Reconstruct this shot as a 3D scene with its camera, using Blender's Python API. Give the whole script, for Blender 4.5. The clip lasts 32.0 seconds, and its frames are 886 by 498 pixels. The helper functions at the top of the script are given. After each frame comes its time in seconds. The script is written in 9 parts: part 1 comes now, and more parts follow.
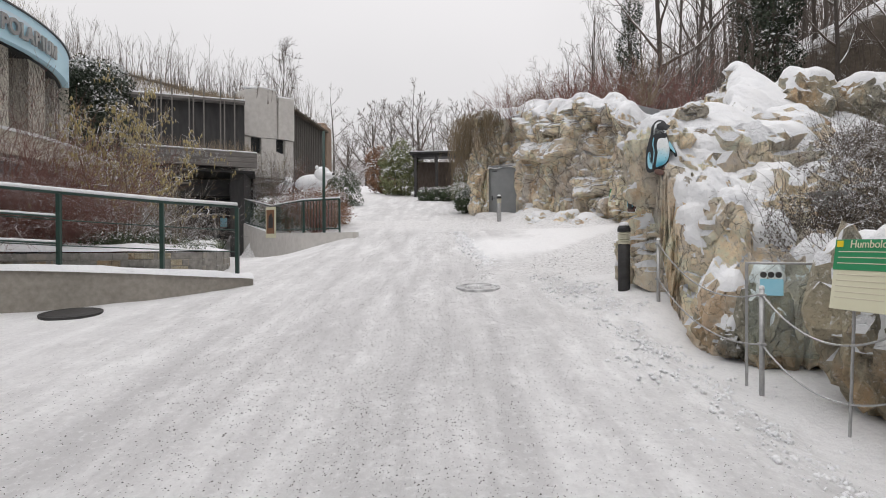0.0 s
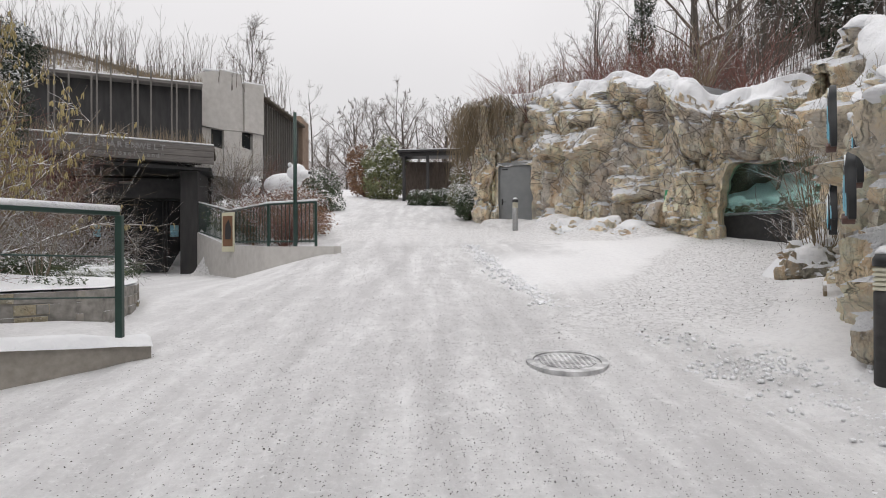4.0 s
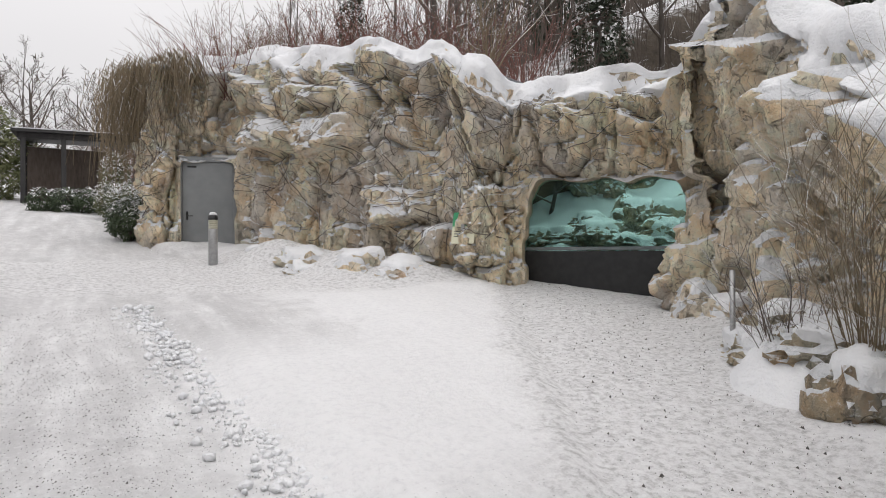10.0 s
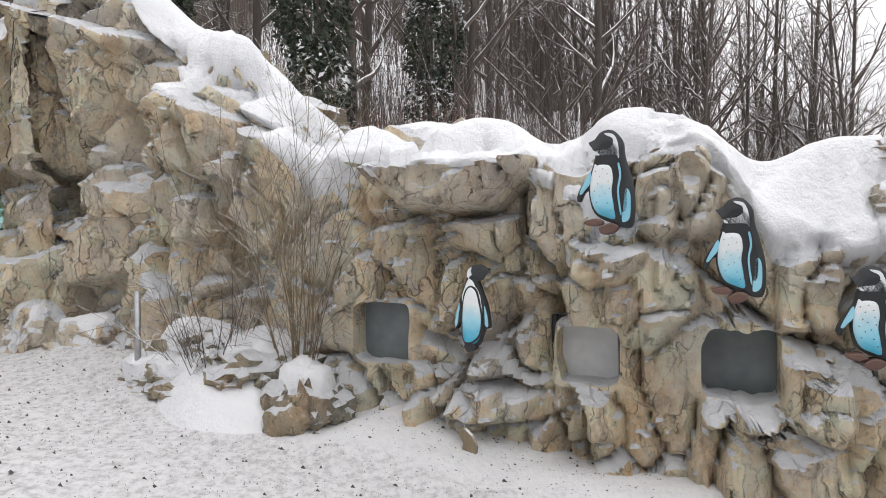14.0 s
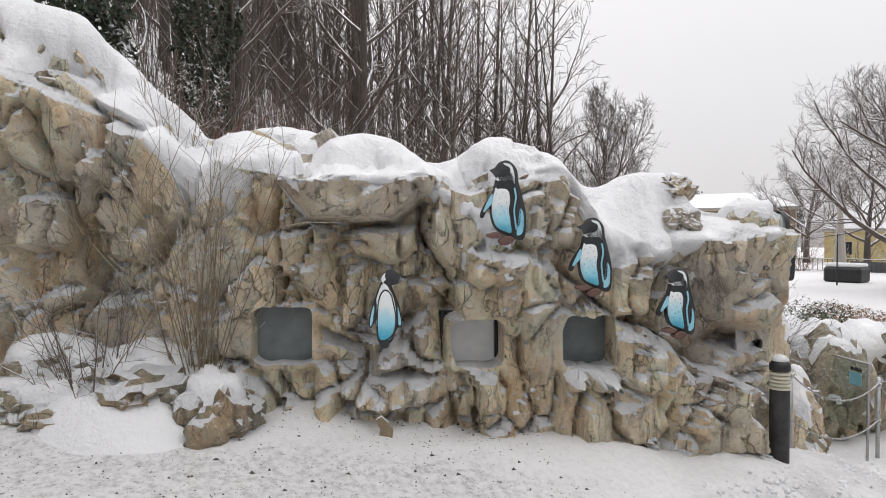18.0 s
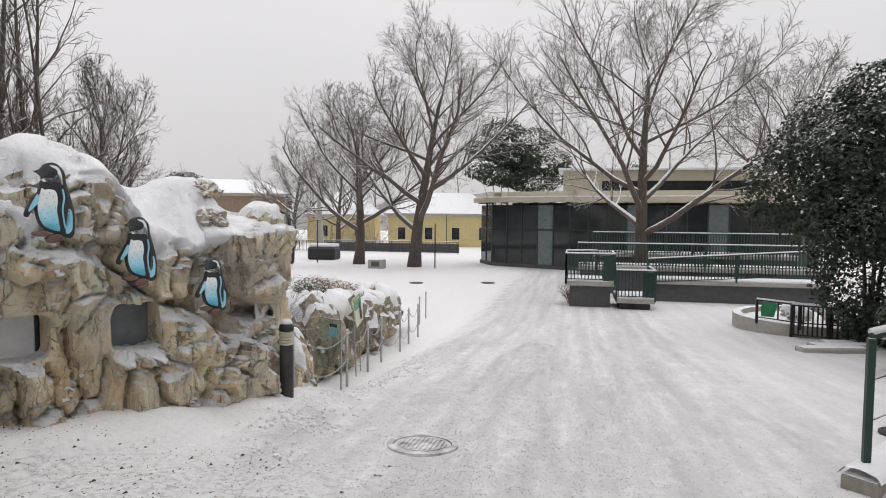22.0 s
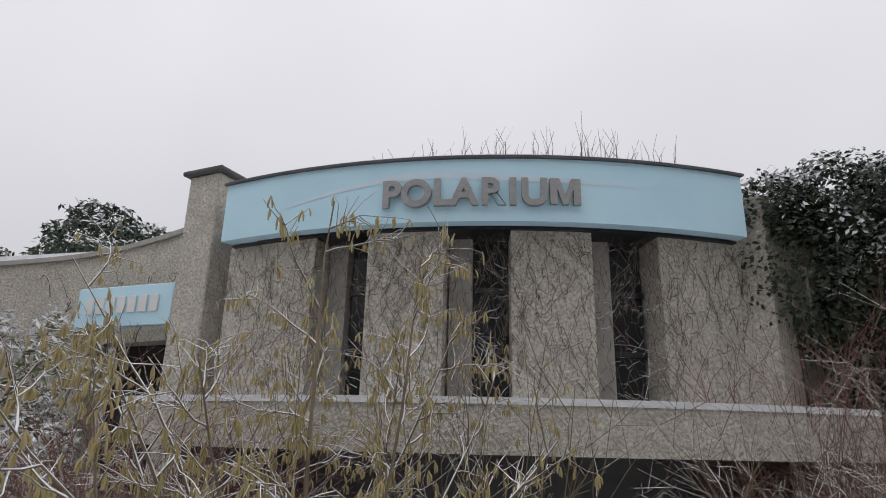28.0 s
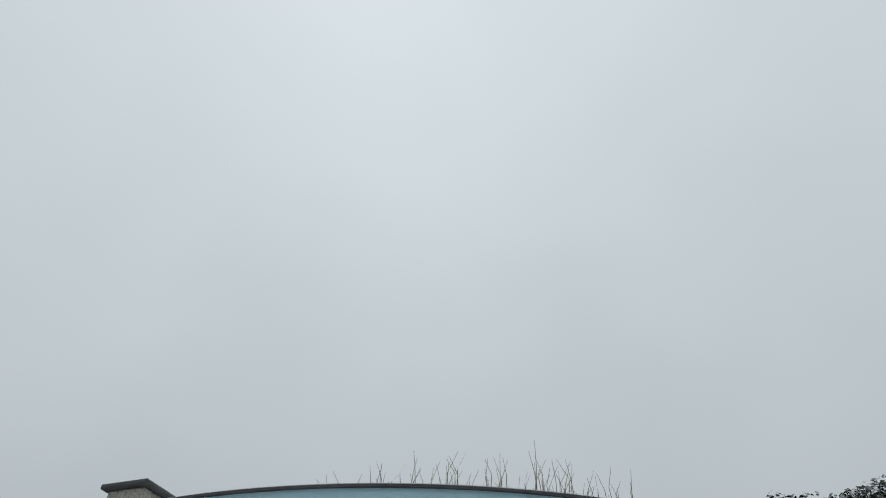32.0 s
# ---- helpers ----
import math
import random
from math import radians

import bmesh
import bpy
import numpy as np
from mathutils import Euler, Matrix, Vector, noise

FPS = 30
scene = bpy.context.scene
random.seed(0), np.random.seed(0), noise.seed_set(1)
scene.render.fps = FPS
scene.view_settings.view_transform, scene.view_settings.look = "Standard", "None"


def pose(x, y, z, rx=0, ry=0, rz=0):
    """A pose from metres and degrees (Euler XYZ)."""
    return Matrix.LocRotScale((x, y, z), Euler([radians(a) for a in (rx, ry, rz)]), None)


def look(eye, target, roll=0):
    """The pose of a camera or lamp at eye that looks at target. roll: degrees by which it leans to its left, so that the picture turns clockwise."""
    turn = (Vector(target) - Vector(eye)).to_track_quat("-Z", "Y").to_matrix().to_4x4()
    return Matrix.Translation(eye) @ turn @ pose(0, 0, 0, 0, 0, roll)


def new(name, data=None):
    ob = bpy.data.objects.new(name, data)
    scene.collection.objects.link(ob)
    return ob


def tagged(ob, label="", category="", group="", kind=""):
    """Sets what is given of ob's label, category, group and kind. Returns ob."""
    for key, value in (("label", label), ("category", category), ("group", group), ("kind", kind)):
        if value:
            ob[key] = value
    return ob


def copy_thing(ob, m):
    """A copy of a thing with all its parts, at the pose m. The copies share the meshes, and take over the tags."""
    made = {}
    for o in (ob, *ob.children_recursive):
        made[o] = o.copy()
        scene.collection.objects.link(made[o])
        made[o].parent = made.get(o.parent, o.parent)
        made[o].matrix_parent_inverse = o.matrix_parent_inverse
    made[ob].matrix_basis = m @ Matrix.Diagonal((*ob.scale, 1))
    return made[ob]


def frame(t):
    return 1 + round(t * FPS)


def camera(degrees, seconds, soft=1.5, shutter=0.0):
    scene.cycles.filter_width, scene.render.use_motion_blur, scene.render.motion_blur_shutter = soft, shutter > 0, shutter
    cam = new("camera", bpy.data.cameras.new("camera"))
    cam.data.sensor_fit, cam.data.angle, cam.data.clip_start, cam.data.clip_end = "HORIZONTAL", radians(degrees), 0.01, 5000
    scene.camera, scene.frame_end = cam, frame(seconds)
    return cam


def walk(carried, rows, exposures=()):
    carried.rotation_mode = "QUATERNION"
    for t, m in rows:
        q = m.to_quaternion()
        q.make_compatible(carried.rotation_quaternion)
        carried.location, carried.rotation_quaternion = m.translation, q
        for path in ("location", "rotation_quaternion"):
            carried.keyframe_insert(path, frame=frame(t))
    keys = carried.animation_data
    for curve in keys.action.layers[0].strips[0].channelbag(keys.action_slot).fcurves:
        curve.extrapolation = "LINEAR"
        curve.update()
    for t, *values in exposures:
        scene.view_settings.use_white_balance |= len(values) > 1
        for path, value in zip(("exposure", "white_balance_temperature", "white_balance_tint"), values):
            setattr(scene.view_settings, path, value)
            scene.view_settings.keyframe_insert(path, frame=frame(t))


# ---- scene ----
cam = camera(71.26, 32.0, soft=1.0)
# seconds, eye x, y, z, heading, pitch, roll
PATH = [
    (0.0, -0.000, 0.000, 1.580, 0.00, -0.39, 0.22),
    (0.5, -0.081, 0.584, 1.627, -0.86, -0.33, 0.26),
    (1.0, -0.180, 1.146, 1.666, -1.48, -0.04, 0.27),
    (1.5, -0.299, 1.719, 1.697, -2.41, -0.04, 0.20),
    (2.0, -0.449, 2.308, 1.738, -2.23, 0.07, 0.22),
    (2.5, -0.525, 2.803, 1.787, -1.89, 0.13, 0.19),
    (3.0, -0.599, 3.379, 1.816, -1.87, 0.06, 0.10),
    (3.5, -0.690, 3.982, 1.846, -1.85, 0.04, 0.24),
    (5.5, -0.703, 6.406, 2.046, -1.85, 0.11, 0.18),
    (6.0, -0.699, 6.963, 2.098, -1.82, 0.08, 0.15),
    (6.5, -0.657, 7.495, 2.152, -1.82, 0.08, 0.18),
    (7.0, -0.608, 8.047, 2.225, -1.85, 0.11, 0.19),
    (7.5, -0.540, 8.597, 2.307, -1.89, 0.17, 0.13),
    (8.0, -0.463, 9.145, 2.390, -3.88, 0.16, 0.13),
    (8.5, -0.369, 9.670, 2.466, -8.51, 0.08, 0.22),
    (9.0, -0.305, 10.132, 2.550, -16.52, 0.11, 0.28),
    (9.5, -0.278, 10.589, 2.625, -25.59, 0.17, 0.18),
    (10.0, -0.247, 10.999, 2.677, -31.22, 0.31, 0.29),
    (10.5, -0.210, 11.325, 2.711, -37.34, 0.40, 0.49),
    (11.0, -0.151, 11.666, 2.740, -46.41, 0.46, 0.45),
    (11.5, -0.165, 11.959, 2.762, -53.79, 0.39, 0.60),
    (12.0, -0.211, 12.228, 2.793, -62.72, 0.25, 0.65),
    (12.5, -0.221, 12.463, 2.823, -71.76, 0.12, 0.78),
    (13.0, -0.231, 12.652, 2.847, -81.86, -0.03, 0.44),
    (13.5, -0.302, 12.816, 2.858, -91.08, -0.07, 0.48),
    (14.0, -0.336, 12.944, 2.860, -98.13, -0.23, 0.53),
    (14.5, -0.287, 13.096, 2.865, -103.54, -0.47, 0.46),
    (15.0, -0.234, 13.288, 2.883, -108.40, -0.43, 0.28),
    (15.5, -0.240, 13.514, 2.911, -111.59, -0.44, 0.18),
    (17.5, -0.201, 14.434, 3.032, -121.23, -0.96, 0.36),
    (18.0, -0.344, 14.635, 3.052, -124.23, -1.61, 0.32),
    (18.5, -0.477, 14.752, 3.069, -126.66, -1.97, 0.30),
    (19.0, -0.536, 14.959, 3.085, -131.65, -2.03, 0.23),
    (19.5, -0.584, 15.146, 3.101, -137.87, -2.37, 0.10),
    (20.0, -0.639, 15.334, 3.129, -142.80, -3.13, -0.06),
    (20.5, -0.708, 15.462, 3.159, -148.28, -3.27, -0.18),
    (21.0, -0.741, 15.649, 3.174, -155.03, -3.14, -0.26),
    (21.5, -0.795, 15.818, 3.200, -161.70, -3.16, -0.30),
    (22.0, -0.857, 15.986, 3.218, -168.31, -3.18, -0.47),
    (22.5, -0.895, 16.047, 3.241, -175.82, -3.21, -0.55),
    (23.0, -0.909, 16.008, 3.249, -187.31, -3.18, -0.78),
    (23.5, -0.948, 15.892, 3.229, -201.13, -3.05, -0.95),
    (24.0, -1.043, 15.734, 3.217, -210.72, -3.01, -0.97),
    (24.5, -1.190, 15.582, 3.220, -218.90, -2.76, -0.98),
    (25.0, -1.364, 15.385, 3.223, -227.64, -2.69, -1.09),
    (25.5, -1.536, 15.152, 3.259, -236.37, -1.73, -1.03),
    (26.0, -1.731, 14.906, 3.301, -243.23, 0.52, -0.96),
    (26.5, -1.941, 14.701, 3.333, -247.87, 6.55, -1.03),
    (28.5, -2.522, 14.203, 3.430, -259.54, 18.84, -1.33),
    (29.0, -2.547, 14.151, 3.436, -260.42, 20.45, -1.50),
    (29.5, -2.522, 14.124, 3.448, -261.02, 21.91, -1.18),
    (30.0, -2.468, 14.141, 3.507, -261.71, 24.32, -1.35),
    (30.5, -2.424, 14.171, 3.583, -262.41, 27.50, -1.68),
    (31.0, -2.377, 14.193, 3.638, -263.11, 32.53, -1.75),
    (31.5, -2.353, 14.214, 3.661, -263.59, 38.63, -1.48),
    (32.0, -2.329, 14.234, 3.684, -263.35, 44.32, -1.49),
]
EXPOSURES = [(0.0, 0.0, 6500, 10), (10.0, 0.05, 6500, 10), (12.0, 0.15, 6450, 10), (13.0, 0.3, 6400, 10), (14.0, 0.36, 6400, 10), (15.0, 0.27, 6400, 10), (17.5, 0.16, 6450, 10), (19.0, 0.12, 6500, 10), (22.5, -0.03, 6500, 10), (24.0, 0.1, 6500, 10), (25.0, 0.25, 6500, 10), (26.0, 0.33, 6550, 10), (26.5, 0.2, 6500, 10), (28.5, -0.3, 6250, 11), (30.0, -0.4, 6250, 10), (31.0, -0.45, 6200, 7), (32.0, -0.65, 5950, 0)]
walk(cam, [(t, pose(x, y, z, 90 + pitch, roll, yaw)) for t, x, y, z, yaw, pitch, roll in PATH], EXPOSURES)

# ---- light: a closed winter overcast ----
world = bpy.data.worlds.new("overcast_sky")
scene.world = world
world.use_nodes = True
wn, wl = world.node_tree.nodes, world.node_tree.links
wn.clear()
w_out = wn.new("ShaderNodeOutputWorld")
w_bg = wn.new("ShaderNodeBackground")
w_sky = wn.new("ShaderNodeTexSky")
w_sky.sky_type = "NISHITA"
w_sky.sun_disc = False
w_sky.sun_elevation, w_sky.sun_rotation = radians(77), radians(207)
w_sky.air_density, w_sky.dust_density = 1.0, 4.0
w_dim = wn.new("ShaderNodeMix")
w_dim.data_type = "RGBA"
w_dim.blend_type = "MULTIPLY"
w_dim.inputs["Factor"].default_value = 1.0
w_dim.inputs["B"].default_value = (0.1, 0.1, 0.1, 1)
w_mix = wn.new("ShaderNodeMix")
w_mix.data_type = "RGBA"
w_mix.inputs["Factor"].default_value = 0.93
w_tc = wn.new("ShaderNodeTexCoord")
w_no = wn.new("ShaderNodeTexNoise")
w_no.inputs["Scale"].default_value = 1.6
w_no.inputs["Detail"].default_value = 3.0
w_ramp = wn.new("ShaderNodeValToRGB")
w_ramp.color_ramp.elements[0].position, w_ramp.color_ramp.elements[0].color = 0.3, (0.715, 0.70, 0.705, 1)
w_ramp.color_ramp.elements[1].position, w_ramp.color_ramp.elements[1].color = 0.75, (0.805, 0.785, 0.79, 1)
wl.new(w_tc.outputs["Generated"], w_no.inputs["Vector"])
wl.new(w_no.outputs["Fac"], w_ramp.inputs["Fac"])
wl.new(w_sky.outputs["Color"], w_dim.inputs["A"])
wl.new(w_dim.outputs["Result"], w_mix.inputs["A"])
# an overcast sky is brighter overhead than at the horizon
w_sep = wn.new("ShaderNodeSeparateXYZ")
w_up = wn.new("ShaderNodeMapRange")
w_up.inputs["From Min"].default_value, w_up.inputs["From Max"].default_value = 0.0, 1.0
w_up.inputs["To Min"].default_value, w_up.inputs["To Max"].default_value = 0.90, 1.6
w_grad = wn.new("ShaderNodeVectorMath")
w_grad.operation = "SCALE"
wl.new(w_tc.outputs["Generated"], w_sep.inputs["Vector"])
wl.new(w_sep.outputs["Z"], w_up.inputs["Value"])
wl.new(w_ramp.outputs["Color"], w_grad.inputs[0])
wl.new(w_up.outputs["Result"], w_grad.inputs["Scale"])
wl.new(w_grad.outputs["Vector"], w_mix.inputs["B"])
wl.new(w_mix.outputs["Result"], w_bg.inputs["Color"])
w_bg.inputs["Strength"].default_value = 1.0
wl.new(w_bg.outputs["Background"], w_out.inputs["Surface"])
sun_data = bpy.data.lights.new("sun", "SUN")
sun_data.energy, sun_data.angle, sun_data.color = 1.0, radians(80), (1.0, 0.985, 0.97)
sun = new("sun", sun_data)
sun.matrix_world = look((-4, -8, 40), (0, 0, 0))


# ---- materials ----
def nodes_of(name, rough=0.8, metal=0.0):
    m = bpy.data.materials.new(name)
    m.use_nodes = True
    b = m.node_tree.nodes["Principled BSDF"]
    b.inputs["Roughness"].default_value = rough
    b.inputs["Metallic"].default_value = metal
    return m, m.node_tree.nodes, m.node_tree.links, b


def place_of(n, l, scale=(1, 1, 1)):
    g = n.new("ShaderNodeNewGeometry")
    mp = n.new("ShaderNodeMapping")
    mp.inputs["Scale"].default_value = scale
    l.new(g.outputs["Position"], mp.inputs["Vector"])
    return mp.outputs["Vector"]


def tex_noise(n, l, vec, scale, detail=5.0, rough=0.55):
    t = n.new("ShaderNodeTexNoise")
    t.inputs["Scale"].default_value = scale
    t.inputs["Detail"].default_value = detail
    t.inputs["Roughness"].default_value = rough
    l.new(vec, t.inputs["Vector"])
    return t.outputs["Fac"]


def ramp(n, l, fac, *stops):
    r = n.new("ShaderNodeValToRGB")
    e = r.color_ramp.elements
    while len(e) < len(stops):
        e.new(0.5)
    for k, (p, c) in enumerate(stops):
        e[k].position = p
        e[k].color = (*c, 1) if len(c) == 3 else c
    l.new(fac, r.inputs["Fac"])
    return r.outputs["Color"]


def mixc(n, l, fac, a, b, kind="MIX"):
    m = n.new("ShaderNodeMix")
    m.data_type = "RGBA"
    m.blend_type = kind
    for key, v in (("Factor", fac), ("A", a), ("B", b)):
        if isinstance(v, (int, float)):
            m.inputs[key].default_value = v
        elif isinstance(v, tuple):
            m.inputs[key].default_value = (*v, 1)
        else:
            l.new(v, m.inputs[key])
    return m.outputs["Result"]


def maths(n, l, op, a, b=0.0, c=0.0):
    m = n.new("ShaderNodeMath")
    m.operation = op
    for k, v in enumerate((a, b, c)):
        if isinstance(v, (int, float)):
            m.inputs[k].default_value = v
        else:
            l.new(v, m.inputs[k])
    return m.outputs["Value"]


def bumped(n, l, b, height, strength=0.4, dist=0.02):
    u = n.new("ShaderNodeBump")
    u.inputs["Strength"].default_value = strength
    u.inputs["Distance"].default_value = dist
    l.new(height, u.inputs["Height"])
    l.new(u.outputs["Normal"], b.inputs["Normal"])


def dusting(n, l, vec, at, width=0.25, rough=3.0, weight=0.6):
    """How far fresh snow lies on a surface: by its slope, broken up by noise."""
    g = n.new("ShaderNodeNewGeometry")
    s = n.new("ShaderNodeSeparateXYZ")
    l.new(g.outputs["Normal"], s.inputs["Vector"])
    no = tex_noise(n, l, vec, rough, 6.0, 0.65)
    h = maths(n, l, "MULTIPLY_ADD", no, weight, s.outputs["Z"])
    r = n.new("ShaderNodeMapRange")
    r.interpolation_type = "SMOOTHSTEP"
    r.inputs["From Min"].default_value = at + weight * 0.5
    r.inputs["From Max"].default_value = at + width + weight * 0.5
    l.new(h, r.inputs["Value"])
    return r.outputs["Result"]


SNOW = (0.83, 0.84, 0.86)


def grainy(name, c0, c1, scale=8.0, rough=0.8, metal=0.0, bump=0.25, dist=0.01, stretch=(1, 1, 1), snow=None, stain=0.35):
    """A plain surface of two close tones with stains, a fine relief and, if snow is given, a dusting by slope."""
    m, n, l, b = nodes_of(name, rough, metal)
    v = place_of(n, l, stretch)
    a = tex_noise(n, l, v, scale, 6)
    w = tex_noise(n, l, v, scale * 0.13 + 0.2, 4)
    col = ramp(n, l, a, (0.3, c0), (0.7, c1))
    col = mixc(n, l, maths(n, l, "MULTIPLY", maths(n, l, "SUBTRACT", w, 0.35), stain * 2.0), col, tuple(0.45 * x for x in c0))
    if snow is not None:
        d = dusting(n, l, v, snow)
        col = mixc(n, l, d, col, SNOW)
    l.new(col, b.inputs["Base Color"])
    bumped(n, l, b, a, bump, dist)
    return m


def rock_material(name, warm, grey, dark, snow=0.62):
    """Sprayed rock: cream and grey patches, rusty and black runs, speckle, and snow on whatever lies flat."""
    m, n, l, b = nodes_of(name, 0.9)
    v = place_of(n, l)
    big = tex_noise(n, l, v, 0.7, 5, 0.6)
    mid = tex_noise(n, l, v, 3.1, 8, 0.72)
    fine = tex_noise(n, l, v, 19, 8, 0.7)
    runs = tex_noise(n, l, place_of(n, l, (3.2, 3.2, 0.45)), 1.0, 7, 0.7)
    pale = tuple(min(0.78, 1.2 * x) for x in warm)
    col = ramp(n, l, mid, (0.34, grey), (0.46, warm), (0.60, pale))
    col = mixc(n, l, ramp(n, l, big, (0.47, (0, 0, 0)), (0.60, (0.9, 0.9, 0.9))), col, mixc(n, l, mid, grey, tuple(0.84 * x for x in grey)))
    col = mixc(n, l, ramp(n, l, tex_noise(n, l, place_of(n, l, (1, 1, 0.6)), 1.9, 6, 0.65), (0.49, (0, 0, 0)), (0.66, (0.62, 0.62, 0.62))), col, (0.56, 0.36, 0.19))
    col = mixc(n, l, ramp(n, l, runs, (0.57, (0, 0, 0)), (0.68, (0.8, 0.8, 0.8))), col, dark)
    stain = tex_noise(n, l, v, 5.5, 8, 0.75)
    col = mixc(n, l, ramp(n, l, stain, (0.56, (0, 0, 0)), (0.66, (0.5, 0.5, 0.5))), col, tuple(0.42 * x for x in grey))
    col = mixc(n, l, ramp(n, l, fine, (0.33, (0.6, 0.6, 0.6)), (0.42, (0, 0, 0))), col, tuple(0.3 * x for x in grey))
    col = mixc(n, l, ramp(n, l, fine, (0.56, (0, 0, 0)), (0.66, (0.6, 0.6, 0.6))), col, (0.78, 0.77, 0.74))
    # joints between blocks of slightly different stone, thin and broken, and finer cracks within them, their shade
    # painted on as dark lines
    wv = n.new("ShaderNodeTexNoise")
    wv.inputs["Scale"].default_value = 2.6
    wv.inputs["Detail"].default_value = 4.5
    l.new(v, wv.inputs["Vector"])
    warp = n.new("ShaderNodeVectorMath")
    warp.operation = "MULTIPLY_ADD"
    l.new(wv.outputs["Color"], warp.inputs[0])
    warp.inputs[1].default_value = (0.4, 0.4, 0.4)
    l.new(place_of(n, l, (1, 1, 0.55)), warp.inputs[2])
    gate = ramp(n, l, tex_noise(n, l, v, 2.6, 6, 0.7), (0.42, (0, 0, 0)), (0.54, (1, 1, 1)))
    crack_shade = None
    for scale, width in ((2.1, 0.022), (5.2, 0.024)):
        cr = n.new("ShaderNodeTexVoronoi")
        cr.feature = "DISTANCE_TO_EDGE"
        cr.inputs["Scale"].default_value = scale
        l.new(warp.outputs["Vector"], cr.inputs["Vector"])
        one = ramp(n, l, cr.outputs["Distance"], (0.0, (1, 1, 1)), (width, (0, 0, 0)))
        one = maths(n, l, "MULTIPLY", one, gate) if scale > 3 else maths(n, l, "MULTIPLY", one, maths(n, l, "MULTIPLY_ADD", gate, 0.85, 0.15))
        crack_shade = one if crack_shade is None else maths(n, l, "MAXIMUM", crack_shade, one)
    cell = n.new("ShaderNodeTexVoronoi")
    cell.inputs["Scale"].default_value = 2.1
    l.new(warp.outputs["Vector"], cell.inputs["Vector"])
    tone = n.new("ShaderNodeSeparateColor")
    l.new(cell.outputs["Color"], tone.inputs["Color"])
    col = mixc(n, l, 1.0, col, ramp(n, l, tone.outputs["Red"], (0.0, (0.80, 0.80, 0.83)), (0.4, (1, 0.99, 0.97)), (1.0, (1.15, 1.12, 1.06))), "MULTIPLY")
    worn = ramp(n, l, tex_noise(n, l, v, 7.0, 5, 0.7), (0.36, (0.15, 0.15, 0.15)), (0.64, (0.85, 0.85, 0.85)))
    both = maths(n, l, "MULTIPLY", crack_shade, worn)
    # the shade inside the cracks goes into the base colour as near-black lines
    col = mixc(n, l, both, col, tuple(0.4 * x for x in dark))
    d = dusting(n, l, v, snow, 0.10, 4.5, 0.75)
    col = mixc(n, l, d, col, SNOW)
    l.new(col, b.inputs["Base Color"])
    h = maths(n, l, "ADD", maths(n, l, "MULTIPLY", fine, 0.35), mid)
    h = maths(n, l, "ADD", h, maths(n, l, "MULTIPLY", tex_noise(n, l, v, 55, 6, 0.7), 0.12))
    h = maths(n, l, "SUBTRACT", h, maths(n, l, "MULTIPLY", both, 0.5))
    bumped(n, l, b, h, 1.0, 0.12)
    return m


def bark(name, c0, c1, snow=0.45):
    m = grainy(name, c0, c1, 14.0, 0.9, 0, 0.6, 0.02, (1, 1, 0.25), None)
    n, l, b = m.node_tree.nodes, m.node_tree.links, m.node_tree.nodes["Principled BSDF"]
    col = b.inputs["Base Color"].links[0].from_socket
    v = place_of(n, l)
    l.new(mixc(n, l, dusting(n, l, v, snow, 0.2, 2.0, 0.9), col, SNOW), b.inputs["Base Color"])
    return m


def leafy(name, c0, c1, snow=0.35, weight=1.0):
    m, n, l, b = nodes_of(name, 0.6)
    v = place_of(n, l)
    rnd = n.new("ShaderNodeNewGeometry").outputs["Random Per Island"]
    col = mixc(n, l, rnd, c0, c1)
    d = dusting(n, l, v, snow, 0.2, 3.5, weight)
    l.new(mixc(n, l, d, col, SNOW), b.inputs["Base Color"])
    return m


def glassy(name, tint, rough=0.03):
    m, n, l, b = nodes_of(name, rough)
    b.inputs["Base Color"].default_value = (*tint, 1)
    b.inputs["Transmission Weight"].default_value = 1.0
    b.inputs["IOR"].default_value = 1.45
    return m


